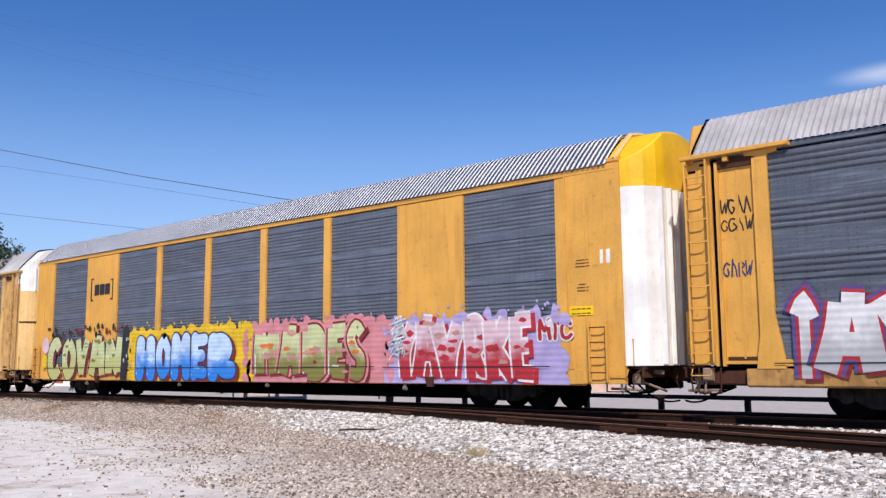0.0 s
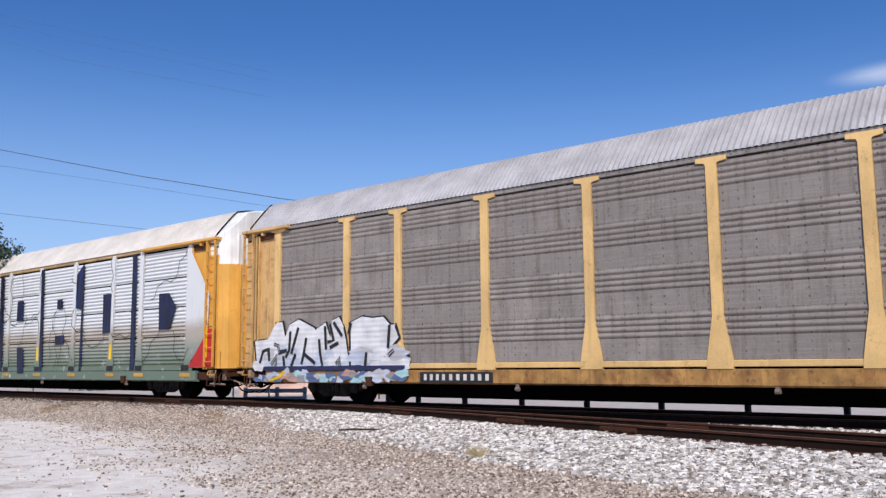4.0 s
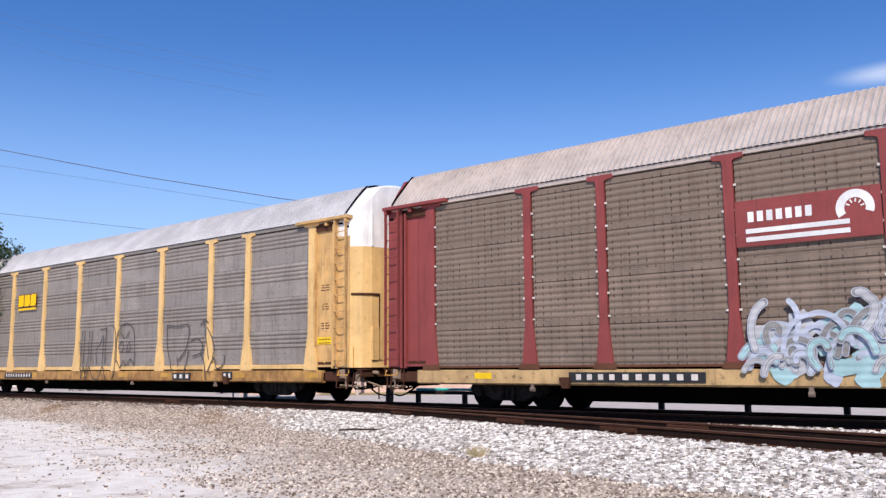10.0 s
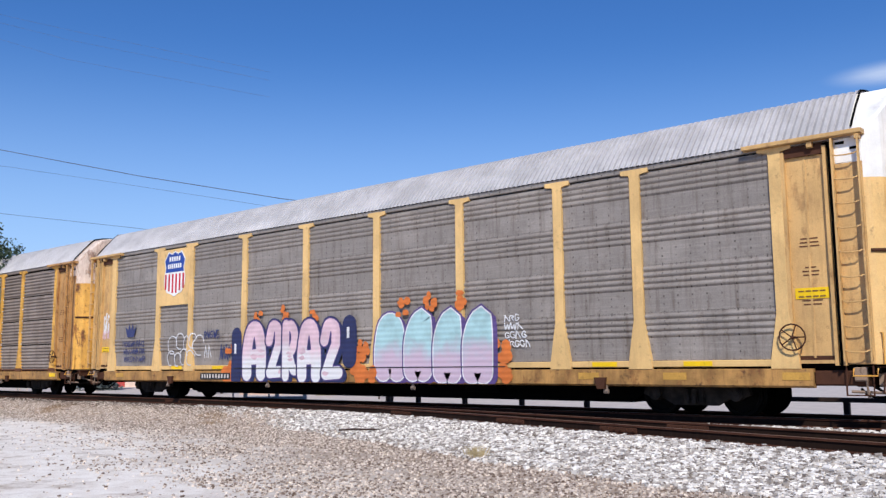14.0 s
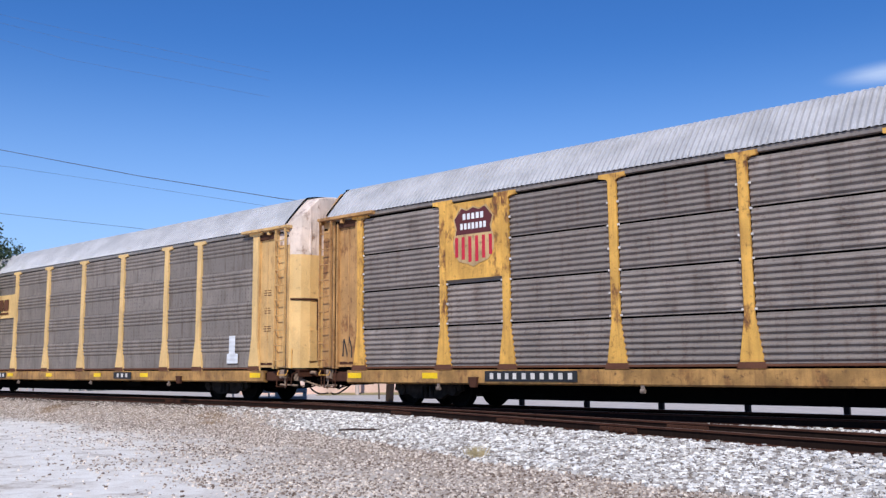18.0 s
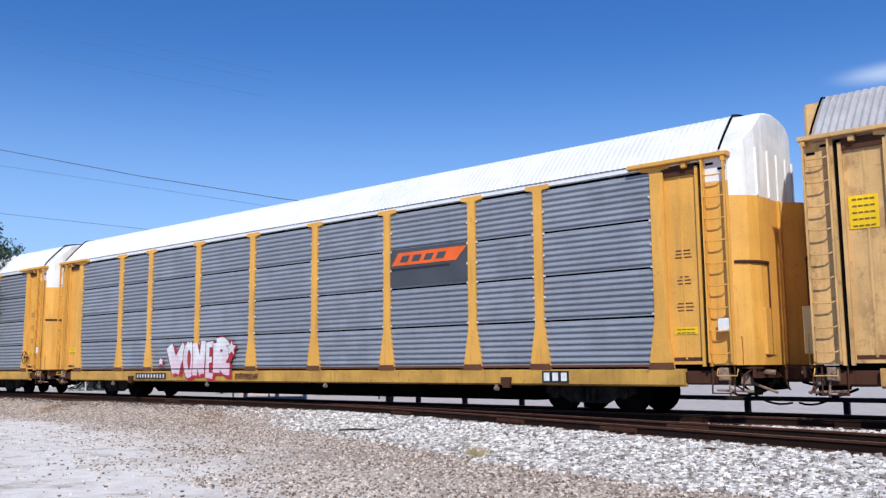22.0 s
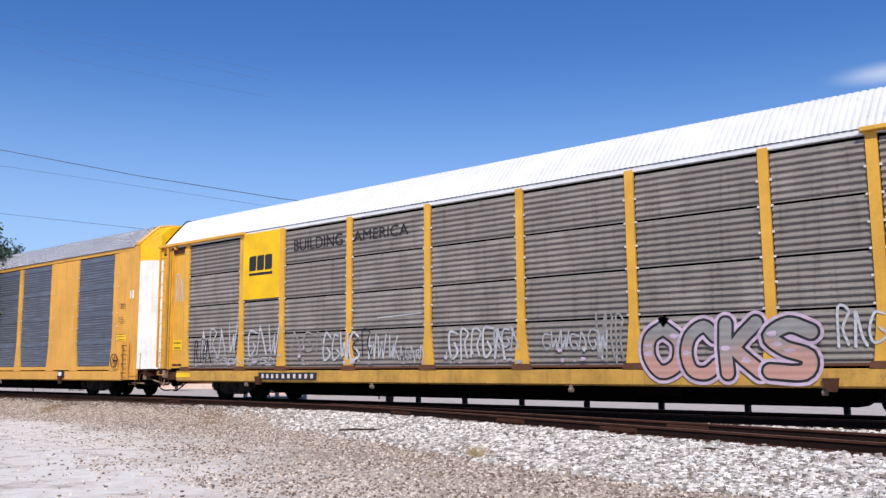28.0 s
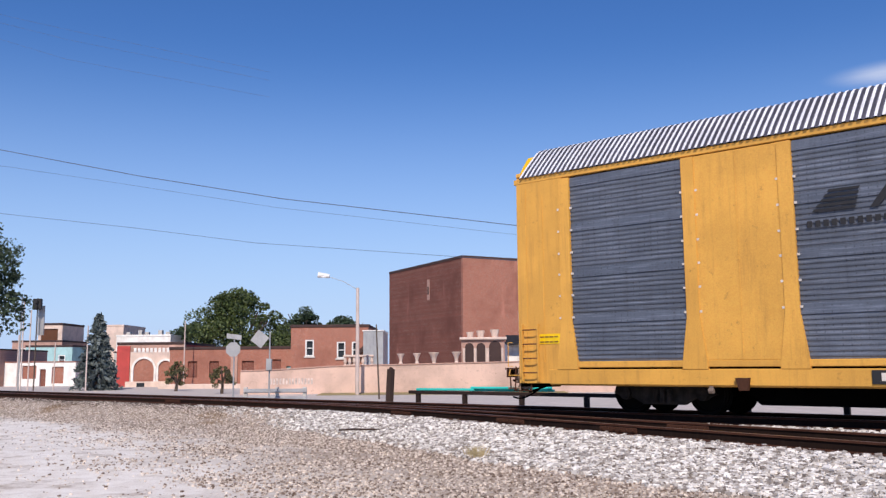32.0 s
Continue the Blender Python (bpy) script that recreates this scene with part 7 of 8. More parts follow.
def in_town(ob):
    ob.matrix_world = TOWN @ ob.matrix_basis
    return ob


def holed_wall(x0, x1, z0, z1, y0, y1, holes, material, name="wall"):
    """A thick wall in the plane of x and z, with openings that go through it."""
    xs = sorted({x0, x1, *[v for h in holes for v in h[:2]]})
    zs = sorted({z0, z1, *[v for h in holes for v in h[2:4]]})
    b = Build()
    for j in range(len(zs) - 1):
        run = None
        for i in range(len(xs) - 1):
            cx, cz = (xs[i] + xs[i + 1]) / 2, (zs[j] + zs[j + 1]) / 2
            inside = any(h[0] < cx < h[1] and h[2] < cz < h[3] for h in holes)
            if not inside:
                run = (run[0], xs[i + 1]) if run else (xs[i], xs[i + 1])
            if (inside or i == len(xs) - 2) and run:
                b.box(run[0], run[1], y0, y1, zs[j], zs[j + 1])
                run = None
    return b.mesh(name, material)


def building(name, label, x0, x1, y0, depth, z0, z1, material, holes=(), frame_m="white", side_m=None, cap=0.18, cap_m="roof_dark", cat="building", place=None):
    """A flat-roofed block: pierced front wall, side and back walls, roof, parapet, windows."""
    ob = thing(name, None, label, cat)
    ob.matrix_world = TOWN if place is None else place
    part("front_wall", holed_wall(x0, x1, z0, z1, y0, y0 + 0.3, holes, M[material]), ob)
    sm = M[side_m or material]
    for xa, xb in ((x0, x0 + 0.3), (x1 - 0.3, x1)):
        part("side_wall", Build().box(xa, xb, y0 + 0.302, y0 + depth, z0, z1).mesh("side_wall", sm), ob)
    part("back_wall", Build().box(x0 + 0.302, x1 - 0.302, y0 + depth - 0.3, y0 + depth, z0, z1).mesh("back_wall", sm), ob)
    part("roof", Build().box(x0 + 0.1, x1 - 0.1, y0 + 0.31, y0 + depth - 0.31, z1 - 0.3, z1 - 0.1).mesh("roof", M["roof_dark"]), ob)
    if cap:
        part("parapet", Build().box(x0 - 0.06, x1 + 0.06, y0 - 0.06, y0 + 0.36, z1, z1 + cap, 0.03).mesh("parapet", M[cap_m]), ob)
        for xa, xb in ((x0 - 0.06, x0 + 0.36), (x1 - 0.36, x1 + 0.06)):
            part("parapet", Build().box(xa, xb, y0 + 0.362, y0 + depth, z1, z1 + cap, 0.03).mesh("parapet", M[cap_m]), ob)
    for h in holes:
        xa, xb, za, zb = h[:4]
        kind = h[4] if len(h) > 4 else "window"
        if kind == "window":
            w = part("window", Build().box(xa, xb, y0 + 0.2, y0 + 0.22, za, zb).mesh("window", M["glass"]), ob)
            t = 0.09
            part("window_frame", Build().box(xa, xa + t, y0 + 0.02, y0 + 0.19, za, zb).box(xb - t, xb, y0 + 0.02, y0 + 0.19, za, zb).box(xa + t, xb - t, y0 + 0.02, y0 + 0.19, zb - t, zb).box(xa + t, xb - t, y0 + 0.02, y0 + 0.19, za, za + t).box(xa + t, xb - t, y0 + 0.1, y0 + 0.17, (za + zb) / 2 - 0.03, (za + zb) / 2 + 0.03).mesh("window_frame", M[frame_m]), w)
            part("window_sill", Build().box(xa - 0.08, xb + 0.08, y0 - 0.08, y0 - 0.002, za - 0.1, za, 0.01).mesh("window_sill", M["concrete"]), w)
        else:
            d = part("door", Build().box(xa, xb, y0 + 0.16, y0 + 0.22, za, zb).box(xa + 0.08, xb - 0.08, y0 + 0.13, y0 + 0.158, za + 0.1, zb - 0.1).mesh("door", M[kind]), ob)
    return ob


def arch_front(parent, cx, w, z0, z1, y, material):
    """A raised band round an arched opening."""
    n, r = 12, w / 2
    outer, inner = [(cx - r - 0.16, z0)], [(cx - r, z0)]
    for i in range(n + 1):
        a = math.pi - math.pi * i / n
        outer.append((cx + (r + 0.16) * math.cos(a), z1 - r + (r + 0.16) * math.sin(a)))
        inner.append((cx + r * math.cos(a), z1 - r + r * math.sin(a)))
    outer.append((cx + r + 0.16, z0))
    inner.append((cx + r, z0))
    b = Build().prism([(x, y - 0.12, z) for x, z in outer + inner[::-1]], (0, 0.119, 0))
    part("arch_band", b.mesh("arch_band", material), parent)
    part("arch_recess", Build().prism([(x, y - 0.004, z) for x, z in inner], (0, 0.003, 0)).mesh("arch_recess", M["brick"]), parent)


def make_town():
    # tall brick block, set at an angle to the street
    place = TOWN @ pose(1.85, 80, 0, 0, 0, 28)
    # side walls use the darker brick tone to paint in their shade
    t = building("brick_warehouse", "tall plain dark red brick warehouse with shade-toned sides and flat roof", 0, 15, 0, 16, -0.6, 10.8, "brick", (), cap=0.22, side_m="brick_dark", place=place)
    part("window", Build().box(-0.05, 0.02, 6.72, 6.98, 7.9, 8.7).mesh("window", M["roof_dark"]), t)
    part("wall_patch", Build().box(-0.03, 0.02, 6.6, 7.1, 7.4, 9.4).mesh("wall_patch", M["brick_pink"]), t)
    part("roof_vent", Build().box(1.5, 2.0, 9.0, 9.5, 10.6, 11.4, 0.05).mesh("roof_vent", M["roof_dark"]), t)
    # long low wall with faded white lettering
    w = thing("street_wall", None, "long low pinkish stucco wall with faded white lettering", "wall", kind="structure")
    in_town(w)
    part("wall", Build().prism([(-10.9, 48, -0.6), (9.5, 48, -0.6), (9.5, 48, 1.28), (3.0, 48, 1.2), (-6.0, 48, 1.02), (-9.0, 48, 0.85), (-10.9, 48, 0.8)], (0, 0.4, 0)).mesh("wall", M["stucco"]), w)
    part("coping", Build().prism([(-10.9, 47.95, 0.81), (-9.0, 47.95, 0.86), (-6.0, 47.95, 1.03), (9.5, 47.95, 1.29), (9.5, 47.95, 1.35), (-6.0, 47.95, 1.09), (-9.0, 47.95, 0.92), (-10.9, 47.95, 0.87)], (0, 0.5, 0)).mesh("coping", M["brick_pink"]), w)
    flat_bars(w, "faded_lettering", -9.3, -7.0, 0.1, 0.42, 14, M["faded"], 47.99)
    verge = thing("grass_verge", Build().prism([(-6.5, y, z) for y, z in ((44.5, -0.44), (47.9, -0.36), (47.9, -0.6), (44.5, -0.6))], (13.0, 0, 0)).mesh("grass_verge", paint("dry_grass", (0.3, 0.24, 0.11), rough=1, var=0.3, scale=2, streak=0)), "dry yellow grass verge at the wall foot", "grass", kind="structure")
    in_town(verge)
    # two-storey brick house
    h = building("brick_house", "two-storey red brick house with white framed windows", -10.6, -5.2, 62, 8, -0.6, 3.75, "brick", ((-9.6, -9.0, 1.75, 2.9), (-7.4, -6.8, 1.6, 2.75), (-6.35, -5.85, 1.6, 2.75)), cap=0.2)
    part("stair", Build().prism([(-7.0, 61.4, 1.0), (-6.6, 61.4, 1.0), (-5.1, 61.4, 2.5), (-5.1, 61.4, 2.85)], (0, 0.5, 0)).mesh("stair", M["roof_dark"]), h)
    bal = thing("balustrade", None, "cream concrete balustrade with round openings", "railing")
    in_town(bal)
    part("rail", Build().box(-5.6, -3.9, 50, 50.25, 1.55, 1.68, 0.03).mesh("rail", M["cream"]), bal)
    part("base", Build().box(-5.6, -3.9, 50, 50.25, 1.0, 1.14, 0.03).mesh("base", M["cream"]), bal)
    for i in range(7):
        part("baluster", cached("baluster", lambda: Build().tube((0, 0, 1.14), (0, 0, 1.3), 0.05, 8, 0.1).tube((0, 0, 1.3), (0, 0, 1.55), 0.1, 8, 0.05).mesh("baluster", M["cream"])), bal, (-5.5 + i * 0.25, 50.12, 0))
    sh = building("metal_shed", "small pale grey metal shed", -5.2, -3.9, 58, 5, -0.5, 3.3, "grey_metal", (), cap=0.08, cap_m="chalk")
    # low stores
    a = building("corner_store", "low cream corner store with arched openings and red side", -25.6, -20.3, 70, 9, -0.7, 2.85, "brick_pink", ((-21.2, -20.7, -0.3, 1.3, "brick"),), side_m="store_red", cap=0.2)
    part("red_end", Build().box(-25.62, -24.6, 69.9, 69.998, -0.7, 2.75).mesh("red_end", M["store_red"]), a)
    part("store_front", Build().box(-24.55, -20.9, 69.94, 69.998, -0.7, 2.3).mesh("store_front", M["cream"]), a)
    arch_front(a, -23.45, 1.6, -0.1, 1.75, 69.93, M["chalk"])
    arch_front(a, -21.75, 1.1, -0.1, 1.6, 69.93, M["chalk"])
    flat_bars(a, "faded_sign", -24.3, -21.2, 2.25, 2.6, 10, M["chalk"], 69.92)
    part("low_front", Build().box(-24.5, -19.5, 68.8, 69.0, -0.7, 0.0, 0.02).mesh("low_front", M["cream"]), a)
    part("low_hatch", Build().box(-23.6, -23.0, 68.77, 68.8, -0.5, -0.1).mesh("low_hatch", M["glass"]), a)
    b = building("brick_store", "long low red brick store with boarded windows", -20.25, -10.0, 66, 8, -0.7, 2.35, "brick", ((-18.9, -18.2, 0.3, 1.5, "brick_dark"), (-17.3, -16.6, 0.3, 1.5, "brick_dark"), (-14.9, -14.0, -0.4, 1.5, "brick_dark"), (-12.9, -12.0, -0.4, 1.6, "brick_dark"), (-11.6, -10.7, 0.5, 1.1, "teal_wall")), cap=0.22)
    part("pilaster", Build().box(-15.7, -15.2, 65.88, 65.998, -0.7, 2.2, 0.02).mesh("pilaster", M["brick_pink"]), b)
    part("rubble_front", Build().box(-19.8, -13.6, 62.0, 62.3, -0.7, -0.1, 0.05).mesh("rubble_front", M["cream"]), b)
    # far left group
    building("white_workshop", "low white workshop with brown windows", -37.0, -30.9, 75, 8, -0.7, 1.55, "chalk", ((-35.4, -34.2, 0.2, 1.3, "brick"), (-33.9, -33.4, -0.6, 1.0, "brick_dark"), (-32.9, -31.9, -0.2, 1.2, "brick")), cap=0.1, cap_m="brick")
    building("brick_annex", "pale red brick annex beside a white workshop", -39.5, -36.9, 74, 9, -0.7, 2.6, "brick_pink", ((-38.6, -37.6, 0.3, 1.6, "brick_dark"),), cap=0.12)
    building("teal_hall", "faded teal hall with flat roof", -42.2, -37.5, 90, 10, -0.7, 3.2, "teal_wall", ((-41.6, -40.9, 1.4, 2.4), (-38.9, -38.2, 1.4, 2.4)), cap=0.2)
    tw = building("brick_tower", "pale brick tower block with a boarded opening", -45.6, -42.9, 100, 6, -0.7, 5.9, "cream", ((-45.3, -43.4, 3.7, 5.5, "post_foot"),), cap=0.25)
    building("tower_wing", "flat brick wing below a tower block", -47.5, -42.0, 98, 7, -0.7, 3.95, "brick_pink", ((-46.8, -46.0, 2.4, 3.3),), cap=0.2)
    building("cream_block", "tall plain cream block", -41.8, -39.6, 110, 8, -0.7, 6.2, "cream", (), cap=0.2, cap_m="cream")
    cb = building("concrete_block", "long pale concrete block with roof vents", -38.6, -32.2, 105, 9, -0.7, 4.7, "chalk", ((-37.6, -36.9, 3.0, 4.0), (-34.9, -34.2, 3.0, 4.0)), cap=0.25, cap_m="chalk")
    for i, x in enumerate((-37.8, -36.4, -35.6, -34.0, -33.1)):
        part("roof_vent", Build().box(x, x + 0.45, 106, 106.6, 4.6, 5.3 + 0.2 * (i % 2), 0.05).mesh("roof_vent", M["concrete"]), cb)
    building("end_building", "plain grey building closing the street", -34.0, -29.5, 92, 8, -0.7, 2.6, "concrete", ((-33.0, -32.3, 0.6, 1.6),), cap=0.15)
    # arcade and urns behind the wall
    ar = thing("garden_arcade", None, "cream stone arcade with three arches", "arcade")
    in_town(ar)
    part("wall", Build().box(1.05, 3.5, 50.3, 50.6, 0.9, 2.45, 0.02).mesh("wall", M["brick_pink"]), ar)
    part("cornice", Build().box(0.95, 3.6, 50.1, 50.7, 2.46, 2.62, 0.04).mesh("cornice", M["cream"]), ar)
    for cx, w_ in ((1.5, 0.5), (2.15, 0.5), (2.95, 0.7)):
        n, r = 10, w_ / 2
        loop = [(cx - r, 1.2)] + [(cx + r * math.cos(math.pi - math.pi * i / n), 2.05 + r * math.sin(math.pi - math.pi * i / n)) for i in range(n + 1)] + [(cx + r, 1.2)]
        part("arch", Build().prism([(x, 50.28, z) for x, z in loop], (0, 0.015, 0)).mesh("arch", M["roof_dark"]), ar)
        part("arch_column", Build().tube((cx - r - 0.06, 50.22, 1.0), (cx - r - 0.06, 50.22, 2.0), 0.07, 8).tube((cx + r + 0.06, 50.22, 1.0), (cx + r + 0.06, 50.22, 2.0), 0.07, 8).mesh("arch_column", M["cream"]), ar)
    for i, (x, s) in enumerate(((1.55, 0.6), (2.15, 0.75), (2.95, 0.85))):
        part("finial", Build().tube((x, 50.4, 2.62), (x, 50.4, 2.62 + 0.5 * s), 0.16, 8, 0.26 * s + 0.05).mesh("finial", M["cream"]), ar)
    for x, z, s in ((-2.35, 1.2, 0.72), (-1.45, 1.2, 0.75), (-0.5, 1.05, 1.0), (0.75, 1.15, 0.9)):
        u = thing("stone_urn", Build().tube((0, 0, 0), (0, 0, 0.3), 0.2, 10, 0.13).tube((0, 0, 0.3), (0, 0, 0.72), 0.12, 10, 0.2).tube((0, 0, 0.72), (0, 0, 1.0), 0.22, 10, 0.34).tube((0, 0, 1.0), (0, 0, 1.08), 0.36, 10).mesh("stone_urn", M["cream"]), "cream cast stone urn on a pedestal", "urn", "garden urns")
        u.matrix_world = TOWN @ pose(x, 49.6, z - 0.05) @ Matrix.Diagonal((s * 0.8, s * 0.8, s * 0.72, 1))
        pd = thing("pedestal", Build().box(-0.28, 0.28, -0.28, 0.28, -0.6, z - 0.06, 0.04).mesh("pedestal", M["cream"]), "plain cream pedestal behind the wall", "pedestal", "garden pedestals")
        pd.matrix_world = TOWN @ pose(x, 49.6, 0)
    k = building("kiosk", "small white kiosk with black awning", 3.7, 6.8, 51, 3, -0.6, 2.3, "chalk", (), cap=0.1)
    part("awning", Build().prism([(3.6, 50.98, 2.75), (3.6, 50.2, 2.25), (3.6, 50.98, 2.2)], (3.3, 0, 0)).mesh("awning", M["ink"]), k)


make_town()


# ---- poles, wires, signs ----
def pole(name, r, f, z1, radius, material, label, cat="pole", z0=-0.7, lean=0.0, arm=None):
    ob = thing(name, None, label, cat)
    ob.matrix_world = TOWN
    part("shaft", Build().tube((r, f, z0), (r + lean, f, z1), radius, 10, radius * 0.75).mesh("shaft", M[material]), ob)
    if arm:
        part("crossarm", Build().box(r + lean - arm, r + lean + arm, f - 0.07, f + 0.05, z1 - 0.5, z1 - 0.36, 0.01).mesh("crossarm", M[material]), ob)
    return ob


def make_street_furniture():
    p = pole("utility_pole", -4.42, 46, 5.1, 0.11, "pole_wood", "pale weathered timber utility pole")
    part("lamp_arm", Build().path([(-4.42, 46, 5.0), (-5.2, 46, 5.45), (-6.0, 46, 5.72)], 0.014).mesh("lamp_arm", M["grey_metal"]), p)
    part("lamp_head", Build().tube((-5.9, 46, 5.72), (-6.5, 46, 5.8), 0.1, 10, 0.16).tube((-6.2, 46, 5.7), (-6.2, 46, 5.64), 0.15, 10).mesh("lamp_head", M["white"]), p, label="white cobra street lamp head")
    pole("thin_pole", -2.85, 40, 2.9, 0.04, "bark", "thin leaning grey post", lean=-0.15)
    for r, f, z, a in ((-28.4, 60, 5.7, 0), (-27.9, 60, 5.0, 0), (-24.0, 60, 3.9, 0), (-23.2, 58, 2.6, 0), (-18.6, 64, 4.4, 0), (-29.6, 62, 3.4, 0), (-26.6, 61, 2.8, 0)):
        pole("timber_pole", r, f, z, 0.05, "pole_wood", "weathered timber pole by the street", arm=a or None)
    sg = pole("signal_mast", -27.5, 60, 5.8, 0.05, "bark", "dark signal mast with black head", "signal")
    part("signal_head", Build().box(-27.75, -27.2, 59.8, 60.05, 5.0, 5.75, 0.05).tube((-27.47, 59.8, 5.55), (-27.47, 59.6, 5.55), 0.12, 8).tube((-27.47, 59.8, 5.2), (-27.47, 59.6, 5.2), 0.12, 8).mesh("signal_head", M["ink"]), sg)
    part("mast_pipe", Build().tube((-28.55, 60, -0.6), (-28.55, 60, 5.9), 0.05, 8).mesh("mast_pipe", M["grey_metal"]), sg)
    part("mast_frame", Build().box(-27.62, -27.2, 60.4, 60.5, 3.3, 5.3, 0.02).mesh("mast_frame", M["sign_grey"]), sg)
    # road signs seen from behind
    st = pole("stop_sign", -8.45, 36, 2.2, 0.035, "grey_metal", "octagonal road sign seen from its bare back", "road sign", z0=-0.6)
    part("sign_plate", Build().prism([(-8.48 + 0.31 * math.cos(radians(22.5 + 45 * i)), 35.94, 1.75 + 0.31 * math.sin(radians(22.5 + 45 * i))) for i in range(8)], (0, 0.012, 0)).mesh("sign_plate", M["sign_grey"]), st)
    part("street_name_plate", Build().prism([(-8.75, 35.93, 2.2), (-8.15, 35.93, 2.12), (-8.15, 35.93, 2.32), (-8.75, 35.93, 2.4)], (0, 0.012, 0)).mesh("street_name_plate", M["sign_grey"]), st)
    dm = pole("diamond_sign", -6.62, 34, 2.4, 0.035, "grey_metal", "diamond road sign seen from its bare back", "road sign", z0=-0.6)
    part("sign_plate", Build().prism([(-7.0 + 0.36 * math.cos(radians(90 * i + 8)), 33.94, 2.1 + 0.36 * math.sin(radians(90 * i + 8))) for i in range(4)], (0, 0.012, 0)).mesh("sign_plate", M["sign_grey"]), dm)
    part("sign_bracket", Build().box(-7.05, -6.6, 33.95, 33.985, 2.08, 2.12).mesh("sign_bracket", M["grey_metal"]), dm)
    part("junction_box", Build().box(-6.72, -6.52, 33.85, 33.97, 0.9, 1.35, 0.02).mesh("junction_box", M["grey_metal"]), dm)
    g = thing("guardrail", None, "grey two-rail road barrier with square posts", "guardrail")
    in_town(g)
    for z in (-0.28, 0.02):
        part("beam", Build().box(-7.9, -5.4, 35.4, 35.47, z, z + 0.16, 0.03).mesh("beam", M["grey_metal"]), g)
    for r in (-7.85, -6.6, -5.5):
        part("post", Build().box(r - 0.07, r + 0.07, 35.48, 35.6, -0.6, 0.24, 0.01).mesh("post", M["concrete"]), g)
    # wires
    def wire(pts, rad, label):
        curve = []
        for (a, b) in zip(pts, pts[1:]):
            for i in range(8):
                curve.append(tuple(Vector(a).lerp(Vector(b), i / 8)))
        curve.append(pts[-1])
        ob = thing("overhead_wire", Build().path([town(*q) for q in curve], rad, 5).mesh("overhead_wire", M["wire"]), label, "wire", "overhead wires")
    wire([(-60, 60, 20.2), (-30.77, 60, 16.17), (-20.87, 60, 14.21), (-11.05, 60, 12.55), (5.29, 60, 10.53), (40, 60, 8.0)], 0.028, "dark sagging overhead wire")
    wire([(-60, 61, 18.6), (-30.77, 61, 15.2), (-22.8, 61, 13.95), (-11.5, 61, 12.1), (5.29, 61, 10.05), (40, 61, 7.4)], 0.011, "thin sagging overhead wire")
    wire([(-60, 60, 14.0), (-30.5, 60, 11.67), (-20.73, 60, 10.53), (-12.94, 60, 9.49), (5.25, 60, 8.1), (40, 60, 6.5)], 0.015, "dark sagging overhead wire")
    for dz in (0.0, 0.6, -1.2):
        wire([(-60, 60, 31.0 + dz), (-31.31, 60, 25.41 + dz), (-26.4, 60, 24.1 + dz * 1.2), (-12, 60, 21.0 + dz)], 0.008, "hair-thin high overhead wire")


make_street_furniture()


# ---- trees ----
def leaf_material(name, lo, hi):
    m, n, l, p = node_mat(name)
    g = n.new("ShaderNodeNewGeometry")
    c = mixc(n, l, g.outputs["Random Per Island"], lo, hi)
    l.new(c, p.inputs["Base Color"])
    p.inputs["Roughness"].default_value = 0.6
    return m


def leaves(rng, centres, per, spread, size):
    """Small folded leaf blades scattered in clumps."""
    k = len(centres) * per
    c = np.repeat(np.array([q[:3] for q in centres]), per, 0)
    rad = np.repeat(np.array([q[3] for q in centres]), per)
    d = rng.normal(size=(k, 3))
    d /= np.linalg.norm(d, axis=1, keepdims=True)
    pos = c + d * (rad * rng.uniform(0.35, 1.0, k) ** 0.6)[:, None] * (1, 1, spread)
    a = rng.normal(size=(k, 3)); a /= np.linalg.norm(a, axis=1, keepdims=True)
    b = np.cross(a, rng.normal(size=(k, 3))); b /= np.linalg.norm(b, axis=1, keepdims=True)
    s = size * rng.uniform(0.6, 1.4, (k, 1))
    quad = np.stack([pos - a * s, pos + b * s * 0.55, pos + a * s, pos - b * s * 0.55], 1)
    return quad.reshape(-1, 3).tolist(), [tuple(range(i * 4, i * 4 + 4)) for i in range(k)]


def broad_tree(r, f, z0, h, w, clumps, per, size, material, label, seed, trunk=True):
    rng = np.random.default_rng(seed)
    t = thing("tree", None, label, "tree")
    t.matrix_world = TOWN @ pose(r, f, z0)
    b = Build().tube((0, 0, min(0.0, -0.6 - z0)), (0.05 * w, 0, h * 0.35), 0.045 * w + 0.05, 8, 0.03 * w + 0.03)
    for i in range(9):
        a = rng.uniform(0, 6.28)
        z = h * rng.uniform(0.28, 0.5)
        q = (w * 0.33 * math.cos(a), w * 0.33 * math.sin(a), z + h * rng.uniform(0.2, 0.4))
        b.tube((0.04 * w, 0, z * 0.8), q, 0.018 * w + 0.02, 6, 0.006 * w + 0.008)
    part("trunk", b.mesh("trunk", M["bark"]), t)
    cs = []
    for i in range(clumps):
        a, u = rng.uniform(0, 6.28), rng.uniform(0.0, 1.0)
        z = h * (0.28 + 0.62 * u)
        prof = math.sin(math.pi * min(1, 0.18 + 0.82 * u) ** 0.8) ** 0.6
        rr = w / 2 * prof * rng.uniform(0.4, 1.12)
        cs.append((rr * math.cos(a), rr * math.sin(a), z, w * rng.uniform(0.06, 0.16)))
    v, fc = leaves(rng, cs, per, 0.75, size)
    part("crown", raw_mesh("crown", v, fc, material), t)


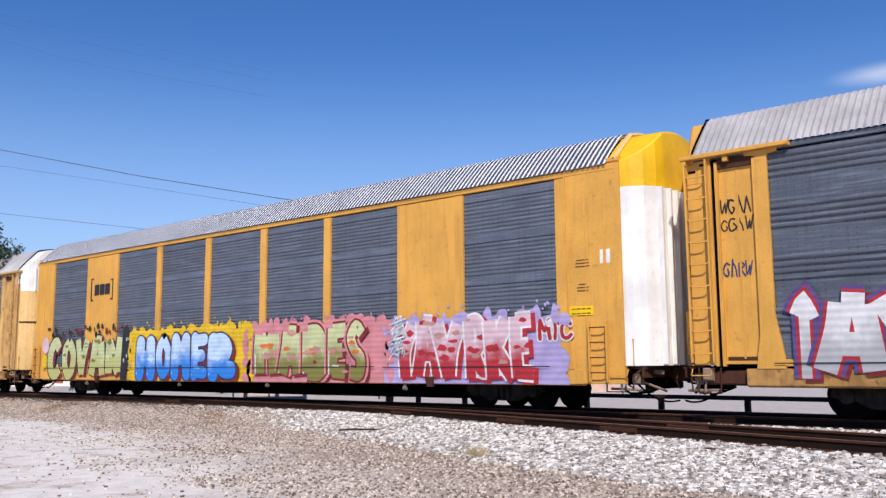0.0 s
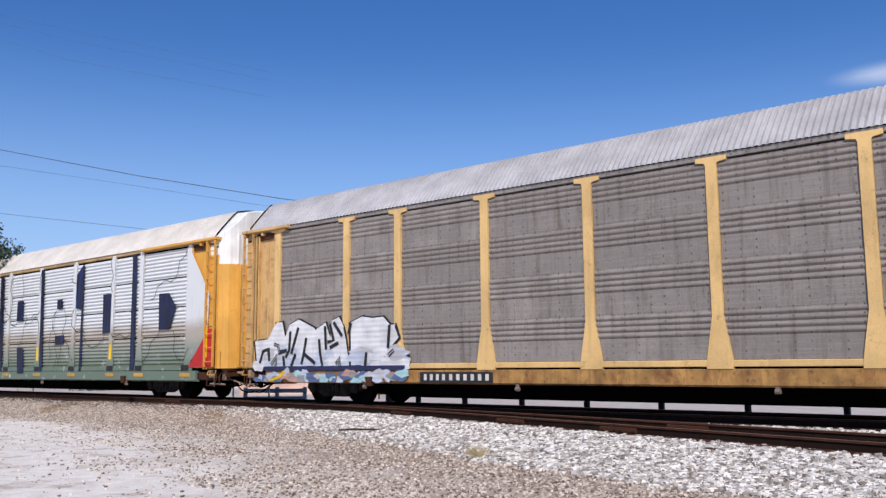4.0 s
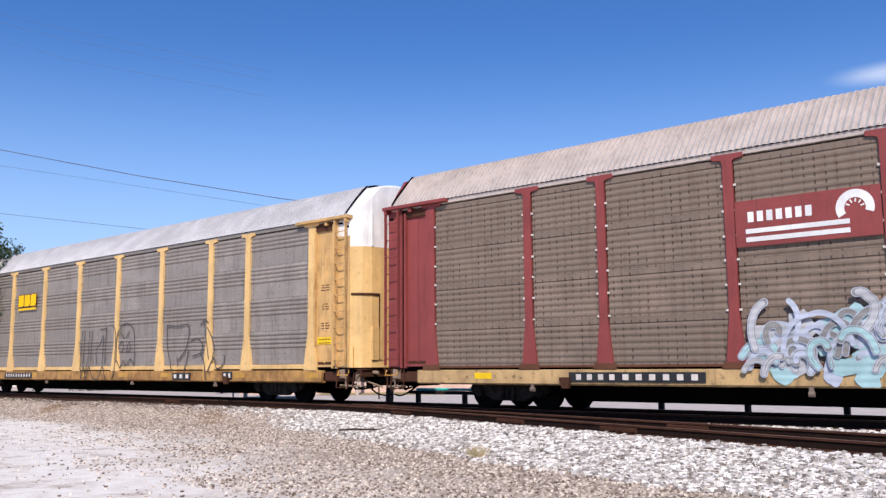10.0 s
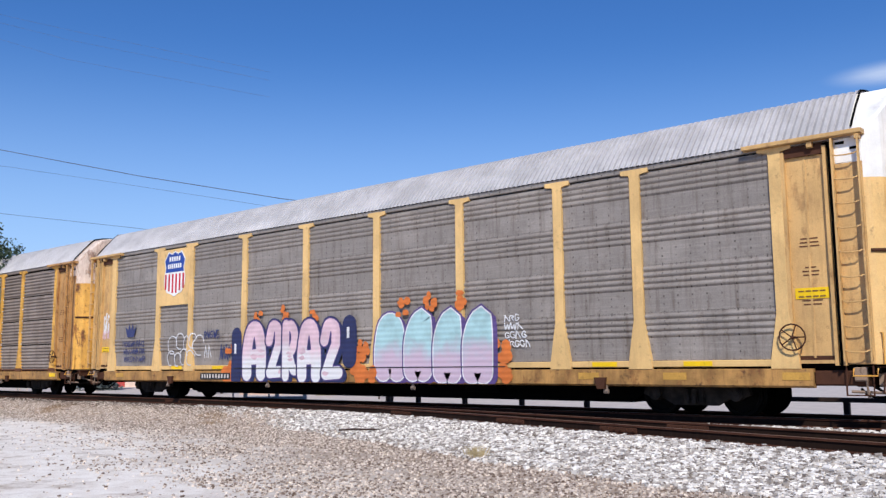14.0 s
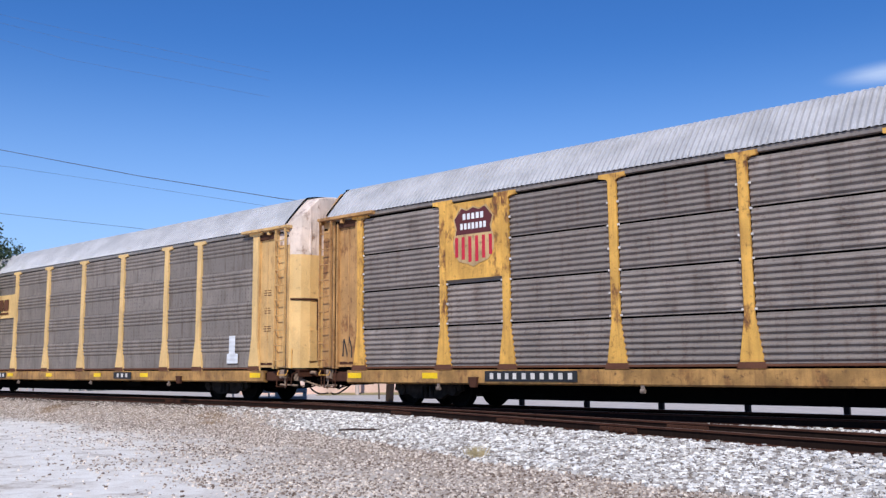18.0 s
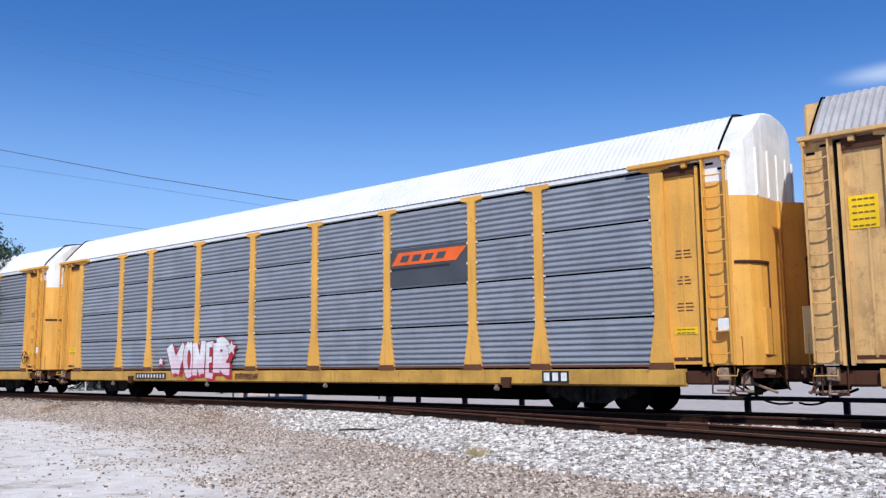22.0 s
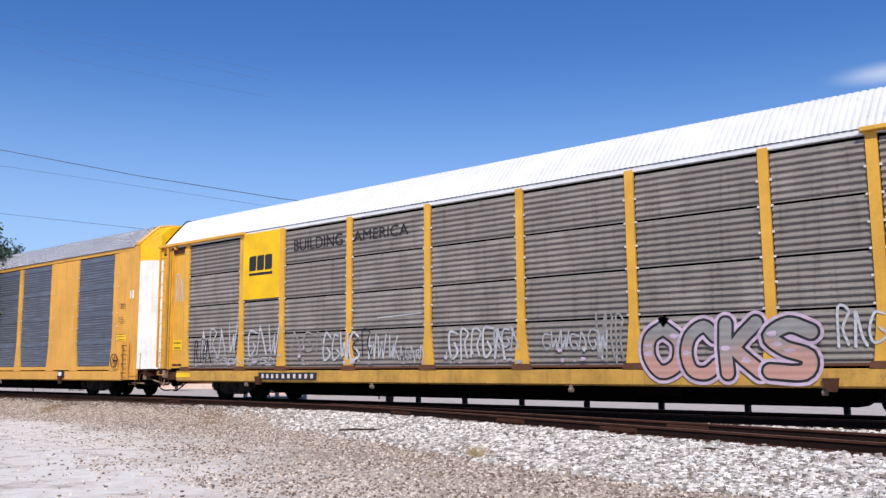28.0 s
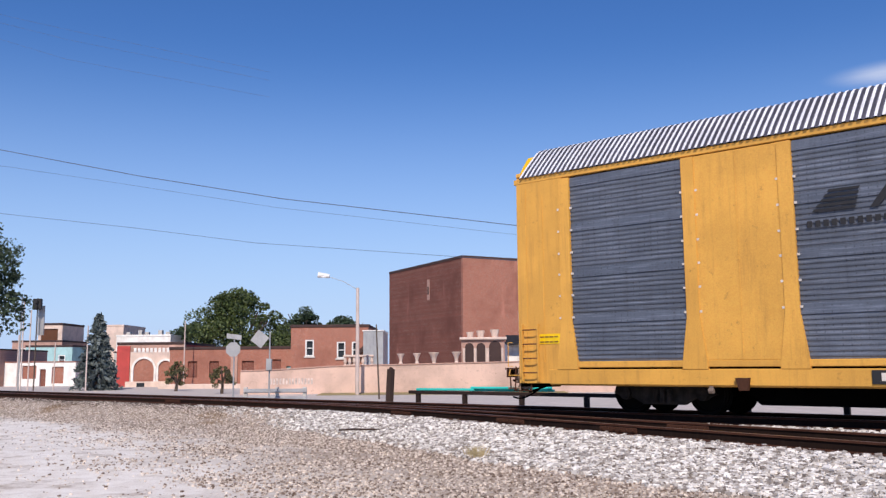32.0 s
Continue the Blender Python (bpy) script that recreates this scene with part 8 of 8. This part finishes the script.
def spruce(r, f, z0, h, w, seed):
    rng = np.random.default_rng(seed)
    t = thing("spruce_tree", None, "dark blue-green conical spruce by the street", "tree")
    t.matrix_world = TOWN @ pose(r, f, z0)
    part("trunk", Build().tube((0, 0, 0), (0, 0, h * 0.96), 0.14, 8, 0.02).mesh("trunk", M["bark"]), t)
    verts, faces = [], []
    for lay in range(26):
        u = lay / 26
        z = h * (0.07 + 0.91 * u)
        rad = w / 2 * (1 - u) ** 0.85 + 0.05
        for k in range(int(16 - 9 * u)):
            a = rng.uniform(0, 6.28)
            rr = rad * rng.uniform(0.75, 1.15)
            for s in range(22):
                q = rng.uniform(0.1, 1) ** 0.7
                x, y = rr * q * math.cos(a), rr * q * math.sin(a)
                zz = z - 0.22 * q * rad + rng.uniform(-0.06, 0.04)
                d = rng.normal(size=3) * 0.09
                e = rng.normal(size=3) * 0.05
                p = np.array((x, y, zz)) + rng.normal(size=3) * 0.04
                o = len(verts)
                verts += [tuple(p - d), tuple(p + e), tuple(p + d + (0, 0, -0.05)), tuple(p - e)]
                faces.append((o, o + 1, o + 2, o + 3))
    part("crown", raw_mesh("crown", verts, faces, leaf_material("spruce_needles", (0.045, 0.065, 0.062), (0.17, 0.2, 0.195))), t)


LEAF = leaf_material("summer_leaves", (0.014, 0.034, 0.009), (0.1, 0.13, 0.03))
LEAF_DARK = leaf_material("dark_leaves", (0.01, 0.026, 0.012), (0.055, 0.085, 0.035))
LEAF_DRY = leaf_material("dry_leaves", (0.05, 0.06, 0.02), (0.17, 0.14, 0.06))
broad_tree(-22.5, 40, 0.2, 9.0, 6.0, 260, 120, 0.085, LEAF_DARK, "tall leafy street tree with dense green crown", 1)
spruce(-23.3, 60, -0.5, 5.4, 3.3, 2)
broad_tree(-25.4, 110, -0.6, 11.8, 11.5, 110, 190, 0.17, LEAF, "large round leafy tree behind the stores", 3)
broad_tree(-31.5, 112, -0.6, 7.4, 7.0, 60, 150, 0.16, LEAF_DARK, "dark leafy tree behind the stores", 4)
broad_tree(-20.5, 130, -0.6, 10.8, 8.0, 60, 150, 0.18, LEAF_DARK, "dark leafy tree far behind the house", 5)
broad_tree(-14.5, 130, -0.6, 9.2, 8.5, 60, 150, 0.18, LEAF_DARK, "dark leafy tree far behind the house", 6)
broad_tree(-17.0, 90, -0.6, 5.4, 6.0, 60, 150, 0.13, LEAF, "leafy tree between the stores", 7)
broad_tree(-16.75, 56, -0.55, 2.1, 1.5, 34, 40, 0.07, LEAF_DRY, "small dusty street tree", 8)
broad_tree(-12.4, 50, -0.5, 1.75, 1.35, 34, 40, 0.065, LEAF_DRY, "small dusty street tree", 9)


# ---- movement ----
def motions():
    """The train rolls along the main track; every car keeps its place in it."""
    gain = [(0, -0.02), (1, 0.20), (2, 0.40), (3, 0.57), (4, 0.71), (5, 0.80), (6, 0.87), (7, 0.90), (8, 0.89), (9, 0.91), (10, 0.92), (11, 0.88), (12, 0.85), (13, 0.79), (14, 0.70), (15, 0.57), (16, 0.40), (17, 0.22), (18, 0.10), (19, 0.01), (20, -0.04), (21, -0.07), (22, -0.03), (23, 0.11), (24, 0.30), (25, 0.52), (26, 0.76), (27, 1.01), (28, 1.28), (29, 1.53), (30, 1.80), (31, 2.15), (32, 2.55)]  # metres gained on a steady 10.589 m/s
    for k, car in CARS:
        walk(car, [(t, pose(10.5887 * t - 22.902 + r - PITCH * k, Y_MAIN, 0)) for t, r in gain])
    ts, rs = [t for t, _ in gain], [r for _, r in gain]
    starts = {car.name: PITCH * k for k, car in CARS}
    for car, x, at, ob in WHEELS:
        def turned(t):
            run = 10.5887 * t + float(np.interp(t, ts, rs))
            return pose(at, 0, 0.42, 0, math.degrees(run / 0.415) % 360, 0)
        middle = (22.902 - x + starts[car.name] - 24.0) / 10.5887  # when it rolls by before the lot
        steps = [middle + i * 0.052 for i in range(-48, 49)]
        steps = [t for t in steps if 0.03 < t < 31.97]
        if steps:
            walk(ob, [(0.0, turned(steps[0]))] + [(t, turned(t)) for t in steps] + [(32.0, turned(steps[-1]))])


motions()
